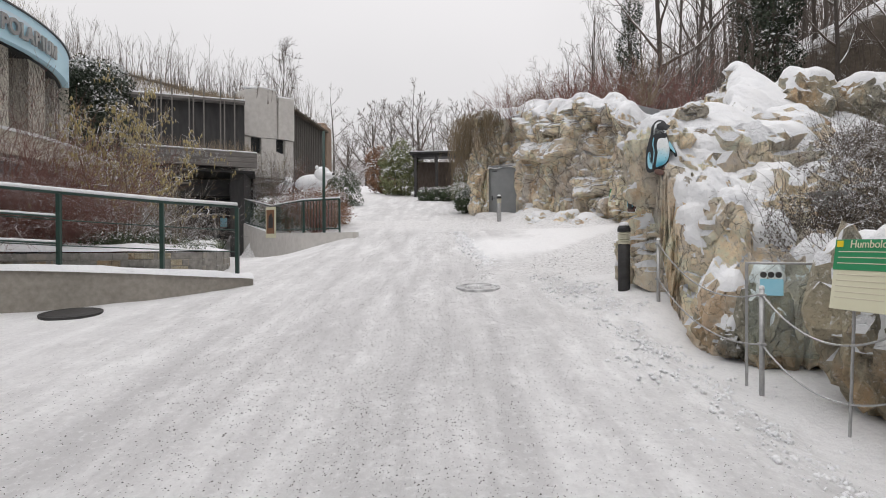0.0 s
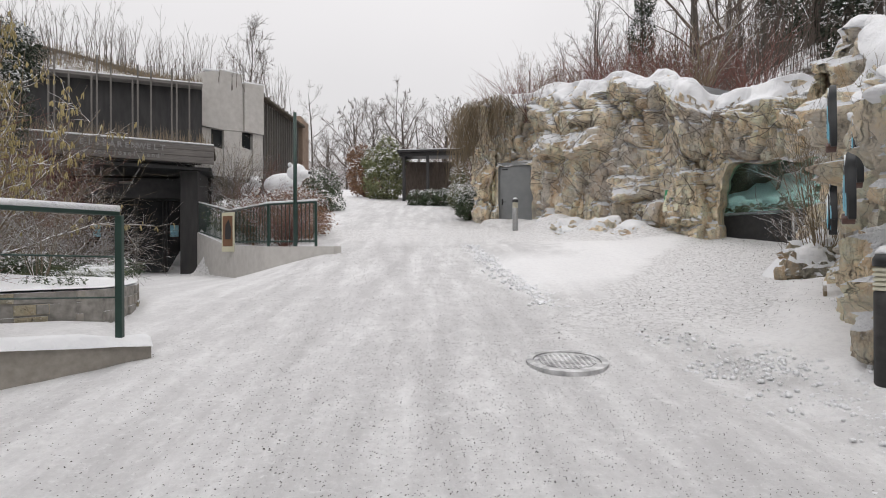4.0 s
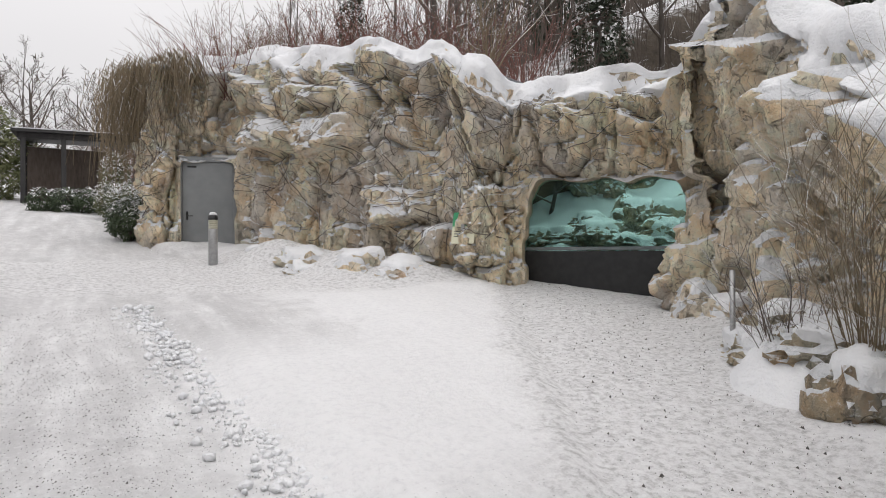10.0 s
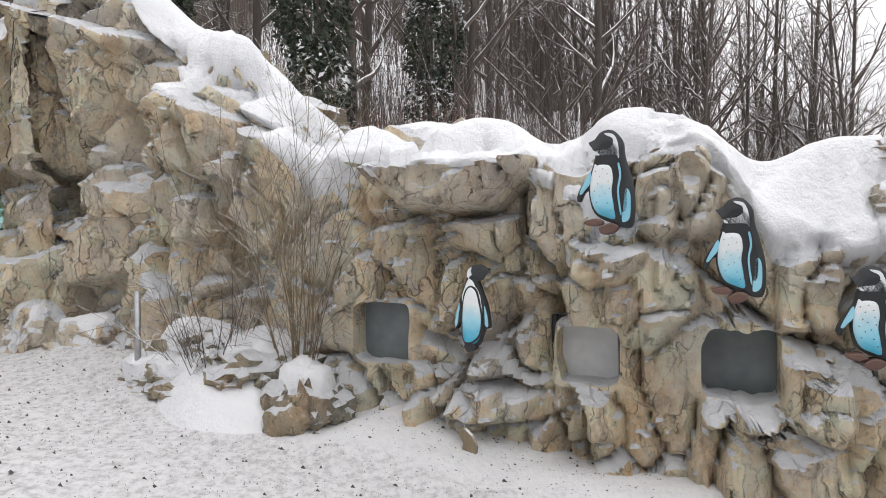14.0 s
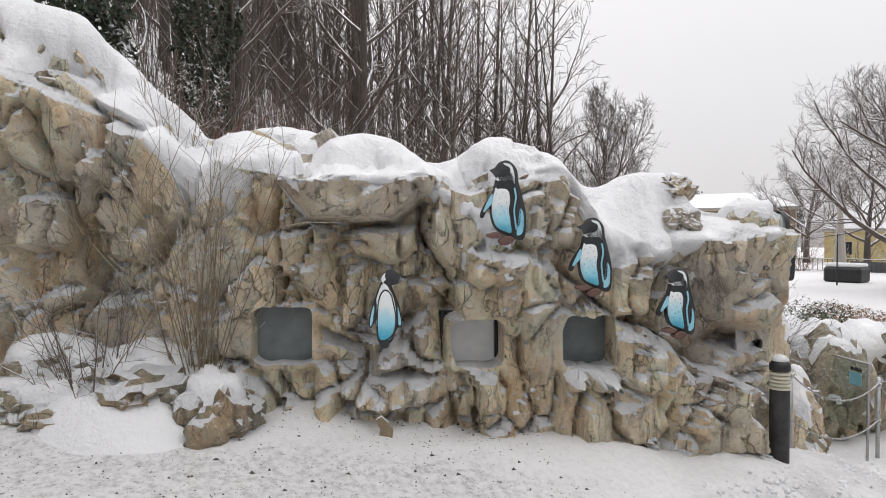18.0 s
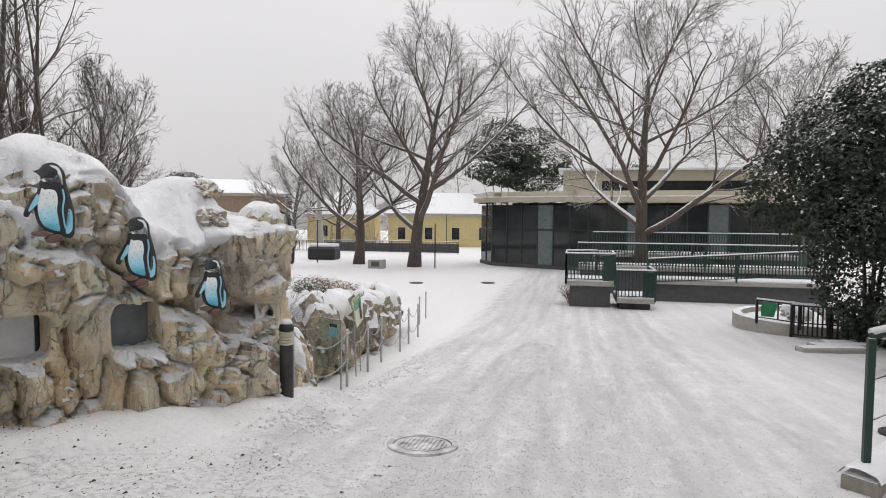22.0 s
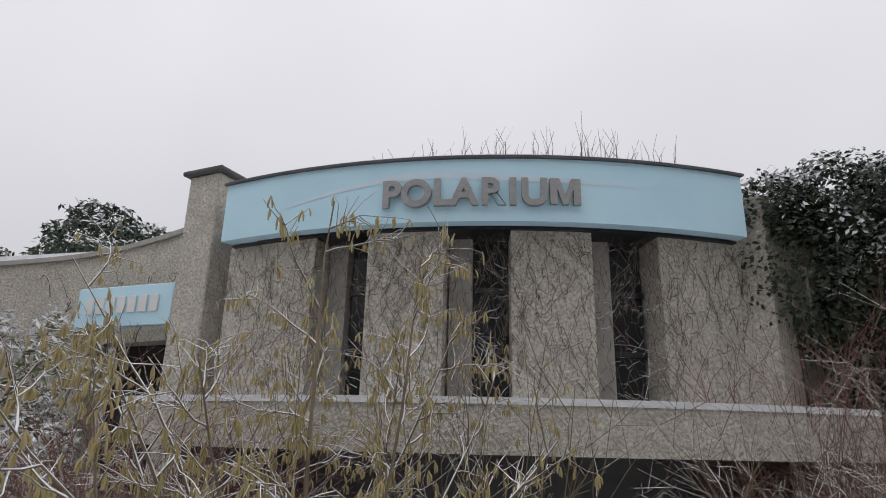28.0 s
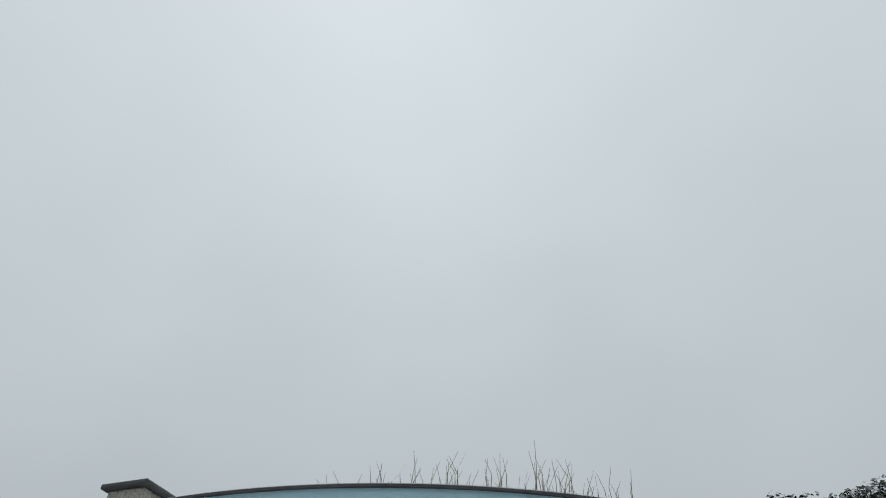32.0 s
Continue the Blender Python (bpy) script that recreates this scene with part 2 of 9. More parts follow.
def snow_ground():
    """Packed snow of the lane with wheel streaks along it, a trodden strip before the window, clean drifts beside."""
    m, n, l, b = nodes_of("trodden_snow", 0.75)
    v = place_of(n, l)
    sx = n.new("ShaderNodeSeparateXYZ")
    l.new(v, sx.inputs["Vector"])
    X, Y = sx.outputs["X"], sx.outputs["Y"]
    band = tex_noise(n, l, place_of(n, l, (1.0, 0.035, 1)), 2.6, 5, 0.6)
    fleck = tex_noise(n, l, place_of(n, l, (1.0, 0.55, 1)), 4.2, 7, 0.68)
    mid = tex_noise(n, l, v, 2.0, 6, 0.6)
    fine = tex_noise(n, l, v, 30, 6, 0.7)
    col = ramp(n, l, band, (0.36, (0.56, 0.555, 0.56)), (0.52, (0.68, 0.675, 0.68)), (0.66, (0.81, 0.81, 0.815)))
    col = mixc(n, l, maths(n, l, "MULTIPLY", ramp(n, l, fleck, (0.44, (1, 1, 1)), (0.62, (0, 0, 0))), 0.30), col, (0.47, 0.465, 0.47))
    col = mixc(n, l, maths(n, l, "MULTIPLY", ramp(n, l, fleck, (0.56, (0, 0, 0)), (0.66, (1, 1, 1))), 0.4), col, (0.80, 0.80, 0.805))

    def clamp(value):
        c = n.new("ShaderNodeClamp")
        l.new(value, c.inputs["Value"])
        return c.outputs["Result"]

    # churned crumbs and hollows a few fingers wide
    crumb = tex_noise(n, l, v, 17, 6, 0.75)
    col = mixc(n, l, maths(n, l, "MULTIPLY", ramp(n, l, crumb, (0.36, (1, 1, 1)), (0.50, (0, 0, 0))), 0.34), col, (0.50, 0.495, 0.50))
    col = mixc(n, l, maths(n, l, "MULTIPLY", ramp(n, l, crumb, (0.54, (0, 0, 0)), (0.66, (1, 1, 1))), 0.5), col, (0.82, 0.82, 0.825))

    # clean snow off the wheel tracks on both sides
    far = maths(n, l, "ABSOLUTE", maths(n, l, "ADD", X, 0.7))
    clean = clamp(maths(n, l, "MULTIPLY_ADD", mid, 3.0, maths(n, l, "MULTIPLY_ADD", far, 1.3, -4.9)))
    clean = maths(n, l, "MULTIPLY", clean, maths(n, l, "MULTIPLY_ADD", clamp(maths(n, l, "MULTIPLY_ADD", X, 0.7, 0.6)), 0.5, 0.5))
    # an untouched drift between the lane and the window
    drift = maths(n, l, "MULTIPLY", clamp(maths(n, l, "MULTIPLY_ADD", Y, 0.8, -10.4)), clamp(maths(n, l, "MULTIPLY_ADD", Y, -0.6, 11.0)))
    drift = maths(n, l, "MULTIPLY", drift, clamp(maths(n, l, "MULTIPLY_ADD", X, 1.6, maths(n, l, "MULTIPLY_ADD", mid, 2.0, -1.5))))
    clean = maths(n, l, "MAXIMUM", clean, drift)
    # grey trodden strip along the foot of the wall, from the window round to the pale bird
    off_line = maths(n, l, "MULTIPLY_ADD", Y, -0.62, maths(n, l, "ADD", X, 6.55))
    trod = clamp(maths(n, l, "MULTIPLY_ADD", off_line, 3.0, maths(n, l, "MULTIPLY_ADD", mid, 3.0, -1.5)))
    trod = maths(n, l, "MULTIPLY", trod, clamp(maths(n, l, "MULTIPLY_ADD", Y, 0.8, -8.4)))
    top = clamp(maths(n, l, "MULTIPLY_ADD", Y, 1.6, maths(n, l, "MULTIPLY_ADD", X, 0.4, maths(n, l, "MULTIPLY_ADD", mid, 2.0, -34.0))))
    trod = maths(n, l, "MAXIMUM", trod, maths(n, l, "MULTIPLY", top, maths(n, l, "LESS_THAN", Y, 24.5)))
    wall = maths(n, l, "MULTIPLY_ADD", Y, -0.554, maths(n, l, "ADD", X, 2.06))
    clear = clamp(maths(n, l, "MULTIPLY_ADD", wall, -3.5, maths(n, l, "MULTIPLY_ADD", mid, 2.5, -3.8)))
    clear = maths(n, l, "MAXIMUM", clear, clamp(maths(n, l, "MULTIPLY_ADD", Y, 1.5, -20.5)))
    trod = maths(n, l, "MULTIPLY", trod, clear)
    steps = tex_noise(n, l, v, 15, 7, 0.72)
    worn = ramp(n, l, steps, (0.40, (0.82, 0.82, 0.825)), (0.50, (0.72, 0.715, 0.72)), (0.58, (0.54, 0.535, 0.535)), (0.68, (0.34, 0.335, 0.33)))
    col = mixc(n, l, maths(n, l, "MULTIPLY", clean, 0.86), col, ramp(n, l, crumb, (0.34, (0.77, 0.77, 0.785)), (0.52, (0.86, 0.86, 0.868))))
    col = mixc(n, l, maths(n, l, "MULTIPLY", trod, 0.8), col, worn)
    # grit, blown thin at the sides
    vo = n.new("ShaderNodeTexVoronoi")
    vo.inputs["Scale"].default_value = 24
    l.new(v, vo.inputs["Vector"])
    dot = ramp(n, l, vo.outputs["Distance"], (0.12, (1, 1, 1)), (0.17, (0, 0, 0)))
    some = ramp(n, l, tex_noise(n, l, v, 7.0, 4, 0.8), (0.42, (0, 0, 0)), (0.50, (1, 1, 1)))
    grit = maths(n, l, "MULTIPLY", mixc(n, l, 1.0, dot, some, "MULTIPLY"), maths(n, l, "SUBTRACT", 1.0, maths(n, l, "MULTIPLY", clean, 0.9)))
    col = mixc(n, l, maths(n, l, "MULTIPLY", grit, 0.75), col, (0.17, 0.165, 0.165))
    l.new(col, b.inputs["Base Color"])
    h = maths(n, l, "ADD", maths(n, l, "MULTIPLY", fine, 0.35), maths(n, l, "MULTIPLY_ADD", crumb, 0.7, fleck))
    h = maths(n, l, "SUBTRACT", h, maths(n, l, "MULTIPLY", steps, maths(n, l, "MULTIPLY_ADD", trod, 0.8, 0.3)))
    bumped(n, l, b, h, 0.9, 0.05)
    return m


M_SNOWG = snow_ground()
def fresh_snow():
    m, n, l, b = nodes_of("fresh_snow", 0.7)
    v = place_of(n, l)
    a, c = tex_noise(n, l, v, 2.2, 6, 0.6), tex_noise(n, l, v, 11, 6, 0.65)
    col = ramp(n, l, a, (0.3, (0.78, 0.79, 0.815)), (0.7, (0.86, 0.865, 0.875)))
    # needles, bark and grit blown on to it
    dirt = ramp(n, l, tex_noise(n, l, v, 34, 5, 0.8), (0.67, (0, 0, 0)), (0.72, (0.5, 0.5, 0.5)))
    col = mixc(n, l, dirt, col, (0.45, 0.42, 0.39))
    l.new(col, b.inputs["Base Color"])
    bumped(n, l, b, maths(n, l, "ADD", maths(n, l, "MULTIPLY_ADD", c, 0.5, a), maths(n, l, "MULTIPLY", tex_noise(n, l, v, 38, 5, 0.7), 0.2)), 0.9, 0.08)
    return m


M_SNOW = fresh_snow()
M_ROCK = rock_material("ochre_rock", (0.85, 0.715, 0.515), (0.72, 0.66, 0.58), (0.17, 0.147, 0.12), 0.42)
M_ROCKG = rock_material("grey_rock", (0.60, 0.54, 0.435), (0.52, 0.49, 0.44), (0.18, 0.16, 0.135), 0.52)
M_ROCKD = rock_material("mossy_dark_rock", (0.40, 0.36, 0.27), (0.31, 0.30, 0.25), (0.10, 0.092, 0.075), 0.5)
M_STONE = grainy("planter_stone", (0.19, 0.18, 0.165), (0.36, 0.34, 0.31), 12, 0.9, bump=0.6, dist=0.02, snow=0.75)
M_CONC = grainy("concrete", (0.36, 0.34, 0.31), (0.46, 0.44, 0.40), 9, 0.9, snow=0.75)
M_KERB = grainy("kerb_concrete", (0.26, 0.24, 0.21), (0.36, 0.33, 0.29), 14, 0.9, bump=0.5, snow=0.8)
M_PEBBLE = grainy("pebbledash", (0.40, 0.37, 0.31), (0.84, 0.79, 0.70), 30, 0.95, bump=1.0, dist=0.05, snow=0.7, stain=0.3)
M_WHITE = grainy("white_concrete", (0.52, 0.50, 0.47), (0.62, 0.60, 0.57), 5, 0.85, snow=0.75, stain=0.15)
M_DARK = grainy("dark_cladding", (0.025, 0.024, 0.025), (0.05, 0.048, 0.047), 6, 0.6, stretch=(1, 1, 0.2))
M_DGREY = grainy("dark_grey_render", (0.085, 0.085, 0.09), (0.12, 0.12, 0.125), 5, 0.85)
M_WOODG = grainy("weathered_timber", (0.13, 0.12, 0.115), (0.23, 0.215, 0.20), 9, 0.85, bump=0.5, stretch=(0.3, 0.3, 6), snow=0.75)
M_SLAT = grainy("grey_slat_wood", (0.13, 0.12, 0.11), (0.22, 0.205, 0.19), 12, 0.85, stretch=(6, 6, 0.4), snow=0.8)
M_STEELG = grainy("painted_grey_steel", (0.235, 0.245, 0.25), (0.29, 0.30, 0.305), 3, 0.45, 0.3, 0.05, stain=0.3)
M_STEEL = grainy("galvanised_steel", (0.36, 0.36, 0.36), (0.48, 0.48, 0.48), 20, 0.45, 0.7, 0.1, snow=0.8)
M_GREEN = grainy("dark_green_paint", (0.018, 0.045, 0.036), (0.028, 0.062, 0.05), 6, 0.45, 0.1, 0.1, snow=0.82)
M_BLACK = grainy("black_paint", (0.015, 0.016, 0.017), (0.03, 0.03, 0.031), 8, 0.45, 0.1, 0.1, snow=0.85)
M_BLUE = grainy("light_blue_board", (0.53, 0.79, 0.92), (0.59, 0.84, 0.95), 1.0, 0.5, 0, 0.05, stain=0.10)
M_SWOOSH = grainy("pale_swoosh", (0.62, 0.76, 0.86), (0.68, 0.80, 0.88), 2.0, 0.5, 0, 0.05, stain=0.0)
M_LETTER = grainy("brushed_metal_letters", (0.33, 0.325, 0.32), (0.43, 0.425, 0.42), 25, 0.42, 0.6, 0.1)
M_LETTER2 = grainy("pale_grey_letters", (0.26, 0.255, 0.25), (0.36, 0.355, 0.35), 12, 0.6, 0, 0.1)
M_YELLOW = grainy("yellow_plastic", (0.75, 0.56, 0.02), (0.80, 0.62, 0.035), 4, 0.4, 0, 0.05, snow=0.8, stain=0.1)
M_GLASSD = grainy("dark_window_glass", (0.02, 0.023, 0.025), (0.035, 0.038, 0.04), 2, 0.06, 0, 0.0)
M_PANE = glassy("teal_glass", (0.54, 0.91, 0.84))
M_CLEAR = glassy("clear_glass", (0.82, 0.90, 0.88))
M_GREYPANE = grainy("mist_and_sheen_pane", (0.12, 0.145, 0.15), (0.19, 0.215, 0.22), 5, 0.25, 0, 0.1, stain=0.2)
M_ICE = grainy("frosted_pane", (0.66, 0.68, 0.70), (0.78, 0.79, 0.80), 9, 0.5, 0, 0.3)
M_WATER = grainy("dark_pool_water", (0.003, 0.004, 0.004), (0.006, 0.007, 0.007), 2, 0.95, 0, 0.0)
M_BARK = bark("brown_grey_bark", (0.065, 0.053, 0.045), (0.12, 0.104, 0.09), 0.42)
M_TWIG = bark("winter_twigs", (0.10, 0.078, 0.065), (0.16, 0.13, 0.11), 0.38)
M_TWIGR = bark("reddish_twigs", (0.17, 0.075, 0.06), (0.26, 0.13, 0.105), 0.58)
M_TWIGO = bark("ochre_twigs", (0.18, 0.14, 0.09), (0.28, 0.22, 0.145), 0.4)
M_HAZEL = bark("hazel_bark", (0.15, 0.12, 0.085), (0.25, 0.205, 0.15), 0.16)
M_CATKIN = grainy("yellow_green_catkins", (0.36, 0.29, 0.13), (0.50, 0.42, 0.21), 12, 0.9)
M_IVY = leafy("dark_ivy_leaves", (0.016, 0.026, 0.015), (0.045, 0.062, 0.034), 1.0, 0.5)
M_HEDGE = leafy("evergreen_leaves", (0.03, 0.05, 0.022), (0.07, 0.095, 0.045), 1.08, 0.6)
M_BAMBOO = leafy("bamboo_leaves", (0.12, 0.14, 0.06), (0.24, 0.25, 0.12), 0.95, 0.6)
M_SNOWLEAF = leafy("snowy_leaves", (0.10, 0.12, 0.055), (0.19, 0.20, 0.11), 0.42, 0.8)
M_SEDGE = leafy("sedge_blades", (0.07, 0.10, 0.04), (0.17, 0.19, 0.09), 0.62, 0.8)
M_PINE = leafy("pine_needles", (0.018, 0.032, 0.018), (0.042, 0.06, 0.033), 1.05, 0.6)
M_BERRYLEAF = leafy("small_dark_leaves", (0.05, 0.042, 0.03), (0.135, 0.105, 0.075), 0.95, 0.7)
M_BROWNLEAF = leafy("withered_leaves", (0.17, 0.085, 0.045), (0.27, 0.15, 0.08), 1.15, 0.5)
M_GRASS = leafy("dry_grass", (0.24, 0.20, 0.11), (0.36, 0.30, 0.17), 0.8, 0.5)
M_OCHRE = grainy("yellow_render", (0.56, 0.46, 0.22), (0.63, 0.53, 0.28), 3, 0.9, snow=0.85, stain=0.15)
M_CREAM = grainy("cream_fascia", (0.52, 0.47, 0.36), (0.60, 0.55, 0.43), 3, 0.8, snow=0.8, stain=0.15)
M_TILE = grainy("grey_roof_snow", (0.30, 0.30, 0.31), (0.5, 0.5, 0.51), 5, 0.8, snow=0.62, stretch=(1, 1, 4))
M_BRICKR = grainy("brown_render", (0.26, 0.19, 0.14), (0.34, 0.25, 0.19), 4, 0.9, snow=0.75)
M_SIGNG = grainy("sign_green", (0.02, 0.22, 0.09), (0.03, 0.26, 0.11), 2, 0.4, 0, 0.02, stain=0.05)
M_SIGNC = grainy("sign_cream", (0.62, 0.60, 0.44), (0.68, 0.66, 0.50), 2, 0.4, 0, 0.02, stain=0.05)
M_SIGNW = grainy("sign_white", (0.75, 0.75, 0.74), (0.8, 0.8, 0.79), 2, 0.4, 0, 0.02, stain=0.03)
M_PBLACK = grainy("sculpture_black", (0.02, 0.022, 0.025), (0.035, 0.037, 0.04), 5, 0.5, 0, 0.1)


def breast_paint():
    """White above, fading to sky blue below, as the sculptures are painted."""
    m, n, l, b = nodes_of("sculpture_breast", 0.5)
    tc = n.new("ShaderNodeTexCoord")
    sz = n.new("ShaderNodeSeparateXYZ")
    l.new(tc.outputs["Object"], sz.inputs["Vector"])
    no = tex_noise(n, l, tc.outputs["Object"], 9, 5)
    col = ramp(n, l, maths(n, l, "MULTIPLY_ADD", no, 0.2, sz.outputs["Z"]), (0.18, (0.06, 0.42, 0.60)), (0.33, (0.34, 0.66, 0.78)), (0.46, (0.80, 0.84, 0.85)))
    l.new(col, b.inputs["Base Color"])
    return m


M_PWHITE = breast_paint()
M_PBLUE = grainy("sculpture_light_blue", (0.22, 0.55, 0.70), (0.36, 0.66, 0.78), 3, 0.5, 0, 0.1, stain=0.05)
M_PROSE = grainy("sculpture_rust", (0.11, 0.06, 0.048), (0.18, 0.10, 0.08), 5, 0.6, 0, 0.2)
M_IRON = grainy("cast_iron", (0.045, 0.044, 0.044), (0.075, 0.073, 0.072), 14, 0.6, 0.5, 0.3, snow=None)
M_WETROAD = grainy("wet_iron_cover", (0.22, 0.22, 0.225), (0.76, 0.76, 0.765), 7, 0.65, 0.0, 0.3, stain=0.1)
M_GRIT = grainy("dark_grit", (0.05, 0.047, 0.045), (0.11, 0.10, 0.095), 30, 0.8)
M_SOIL = grainy("leaf_litter", (0.06, 0.048, 0.036), (0.12, 0.095, 0.07), 5, 0.95, bump=0.8, dist=0.05, snow=0.72)
M_RIDGE = grainy("hazed_far_wood", (0.30, 0.28, 0.275), (0.42, 0.40, 0.395), 0.9, 1.0, bump=1.0, dist=1.0, stretch=(1, 1, 0.5))
M_LAMP = grainy("lamp_louvre", (0.50, 0.48, 0.38), (0.58, 0.56, 0.45), 6, 0.5, 0.0, 0.05)
M_CLOTH = grainy("parasol_canvas", (0.42, 0.39, 0.35), (0.5, 0.47, 0.42), 6, 0.9, stretch=(3, 3, 0.3), snow=0.8)


# ---- mesh building ----
class MB:
    """A growing mesh: vertices, faces and the material slot of each face."""

    def __init__(self):
        self.v, self.f, self.m = [], [], []

    def add(self, vs, fs, slot=0):
        k = len(self.v)
        self.v.extend(tuple(p) for p in vs)
        self.f.extend(tuple(i + k for i in f) for f in fs)
        self.m.extend([slot] * len(fs))
        return self

    def box(self, x0, x1, y0, y1, z0, z1, bevel=0.01, m=None, slot=0):
        """A box with chamfered edges."""
        b = min(bevel, (x1 - x0) * 0.3, (y1 - y0) * 0.3, (z1 - z0) * 0.3)
        lo, hi = (x0, y0, z0), (x1, y1, z1)
        vs, idx = [], {}
        for c in range(8):
            s = [(c >> a) & 1 for a in range(3)]
            for a in range(3):
                p = [(hi[k] if s[k] else lo[k]) + (0 if k == a else (-b if s[k] else b)) for k in range(3)]
                idx[c, a] = len(vs)
                vs.append(p)
        fs = []
        for a in range(3):
            p, q = (a + 1) % 3, (a + 2) % 3
            for s in (0, 1):
                ring = [(s << a), (s << a) | (1 << p), (s << a) | (1 << p) | (1 << q), (s << a) | (1 << q)]
                f = [idx[c, a] for c in ring]
                fs.append(f if s else f[::-1])
            for sp in (0, 1):
                for sq in (0, 1):
                    c0 = (sp << p) | (sq << q)
                    c1 = c0 | (1 << a)
                    f = [idx[c0, p], idx[c1, p], idx[c1, q], idx[c0, q]]
                    fs.append(f if sp != sq else f[::-1])
        for c in range(8):
            f = [idx[c, 0], idx[c, 1], idx[c, 2]]
            fs.append(f if bin(c).count("1") % 2 else f[::-1])
        if m is not None:
            vs = [m @ Vector(p) for p in vs]
        return self.add(vs, fs, slot)

    def beam(self, a, b, w, h, bevel=0.008, slot=0):
        """A squared bar from a to b, w wide and h high."""
        a, b = Vector(a), Vector(b)
        d = b - a
        up = Vector((0, 0, 1)) if abs(d.normalized().z) < 0.95 else Vector((0, 1, 0))
        y = d.normalized()
        x = y.cross(up).normalized()
        zz = x.cross(y)
        m = Matrix.Translation(a) @ Matrix((x, y, zz)).transposed().to_4x4()
        return self.box(-w / 2, w / 2, 0, d.length, -h / 2, h / 2, bevel, m, slot)

    def tube(self, pts, radii, n=6, slot=0, cap=True):
        k = len(self.v)
        pts = [Vector(p) for p in pts]
        if isinstance(radii, (int, float)):
            radii = [radii] * len(pts)
        side = None
        for i, p in enumerate(pts):
            d = (pts[min(i + 1, len(pts) - 1)] - pts[max(i - 1, 0)])
            if d.length < 1e-9:
                d = Vector((0, 0, 1))
            d.normalize()
            if side is None:
                side = d.orthogonal().normalized()
            else:
                side = (side - d * side.dot(d))
                side = side.normalized() if side.length > 1e-6 else d.orthogonal().normalized()
            o = d.cross(side)
            for j in range(n):
                a = 2 * math.pi * j / n
                self.v.append(tuple(p + radii[i] * (math.cos(a) * side + math.sin(a) * o)))
        for i in range(len(pts) - 1):
            for j in range(n):
                q = (j + 1) % n
                self.f.append((k + i * n + j, k + i * n + q, k + (i + 1) * n + q, k + (i + 1) * n + j))
                self.m.append(slot)
        if cap:
            self.f.append(tuple(k + j for j in range(n))[::-1])
            self.f.append(tuple(k + (len(pts) - 1) * n + j for j in range(n)))
            self.m += [slot, slot]
        return self

    def lathe(self, prof, n=20, at=(0, 0, 0), slot=0):
        """Turn a profile of (radius, height) about the upright axis."""
        k = len(self.v)
        for r, z in prof:
            for j in range(n):
                a = 2 * math.pi * j / n
                self.v.append((at[0] + r * math.cos(a), at[1] + r * math.sin(a), at[2] + z))
        for i in range(len(prof) - 1):
            for j in range(n):
                q = (j + 1) % n
                self.f.append((k + i * n + j, k + i * n + q, k + (i + 1) * n + q, k + (i + 1) * n + j))
                self.m.append(slot)
        self.f.append(tuple(k + j for j in range(n))[::-1])
        self.f.append(tuple(k + (len(prof) - 1) * n + j for j in range(n)))
        self.m += [slot, slot]
        return self

    def prism(self, poly, d0, d1, m=None, slot=0):
        """A flat outline (counter-clockwise in x, z) given a thickness along y from d0 (front) to d1."""
        n = len(poly)
        vs = [(x, d0, z) for x, z in poly] + [(x, d1, z) for x, z in poly]
        fs = [tuple(range(n)), tuple(range(2 * n - 1, n - 1, -1))]
        fs += [(i + n, (i + 1) % n + n, (i + 1) % n, i) for i in range(n)]
        if m is not None:
            vs = [m @ Vector(p) for p in vs]
        return self.add(vs, fs, slot)

    def slab(self, poly, z0, z1, slot=0):
        """A floor plan (counter-clockwise in x, y) raised from z0 to z1."""
        n = len(poly)
        vs = [(x, y, z0) for x, y in poly] + [(x, y, z1) for x, y in poly]
        fs = [tuple(range(n))[::-1], tuple(range(n, 2 * n))] + [(i, (i + 1) % n, (i + 1) % n + n, i + n) for i in range(n)]
        return self.add(vs, fs, slot)

    def grid(self, rows, slot=0, skip=None):
        k, nu = len(self.v), len(rows[0])
        for r in rows:
            self.v.extend(tuple(p) for p in r)
        for i in range(len(rows) - 1):
            for j in range(nu - 1):
                if skip and skip(i, j):
                    continue
                self.f.append((k + i * nu + j, k + i * nu + j + 1, k + (i + 1) * nu + j + 1, k + (i + 1) * nu + j))
                self.m.append(slot)
        return self

    def mesh(self, name, mats, smooth=False):
        used = sorted({i for f in self.f for i in f})
        if len(used) < len(self.v):
            back = {o: k for k, o in enumerate(used)}
            self.v = [self.v[o] for o in used]
            self.f = [tuple(back[i] for i in f) for f in self.f]
        me = bpy.data.meshes.new(name)
        me.from_pydata(self.v, [], self.f)
        for x in (mats if isinstance(mats, (list, tuple)) else [mats]):
            me.materials.append(x)
        if isinstance(mats, (list, tuple)) and len(mats) > 1:
            me.polygons.foreach_set("material_index", self.m)
        if smooth:
            me.polygons.foreach_set("use_smooth", [True] * len(self.f))
            if smooth != True:
                me.set_sharp_from_angle(angle=radians(smooth))
        me.update()
        return me


def part(name, mb, mats, parent=None, label="", smooth=False, kind=""):
    ob = new(name, mb.mesh(name, mats, smooth))
    if parent is not None:
        ob.parent = parent
    if label:
        ob["label"] = label
    if kind:
        ob["kind"] = kind
    return ob


def thing(name, label, category, at=(0, 0, 0), group="", rz=0.0):
    ob = new(name)
    ob.matrix_basis = pose(*at, 0, 0, rz)
    ob.empty_display_size = 0.2
    return tagged(ob, label, category, group)


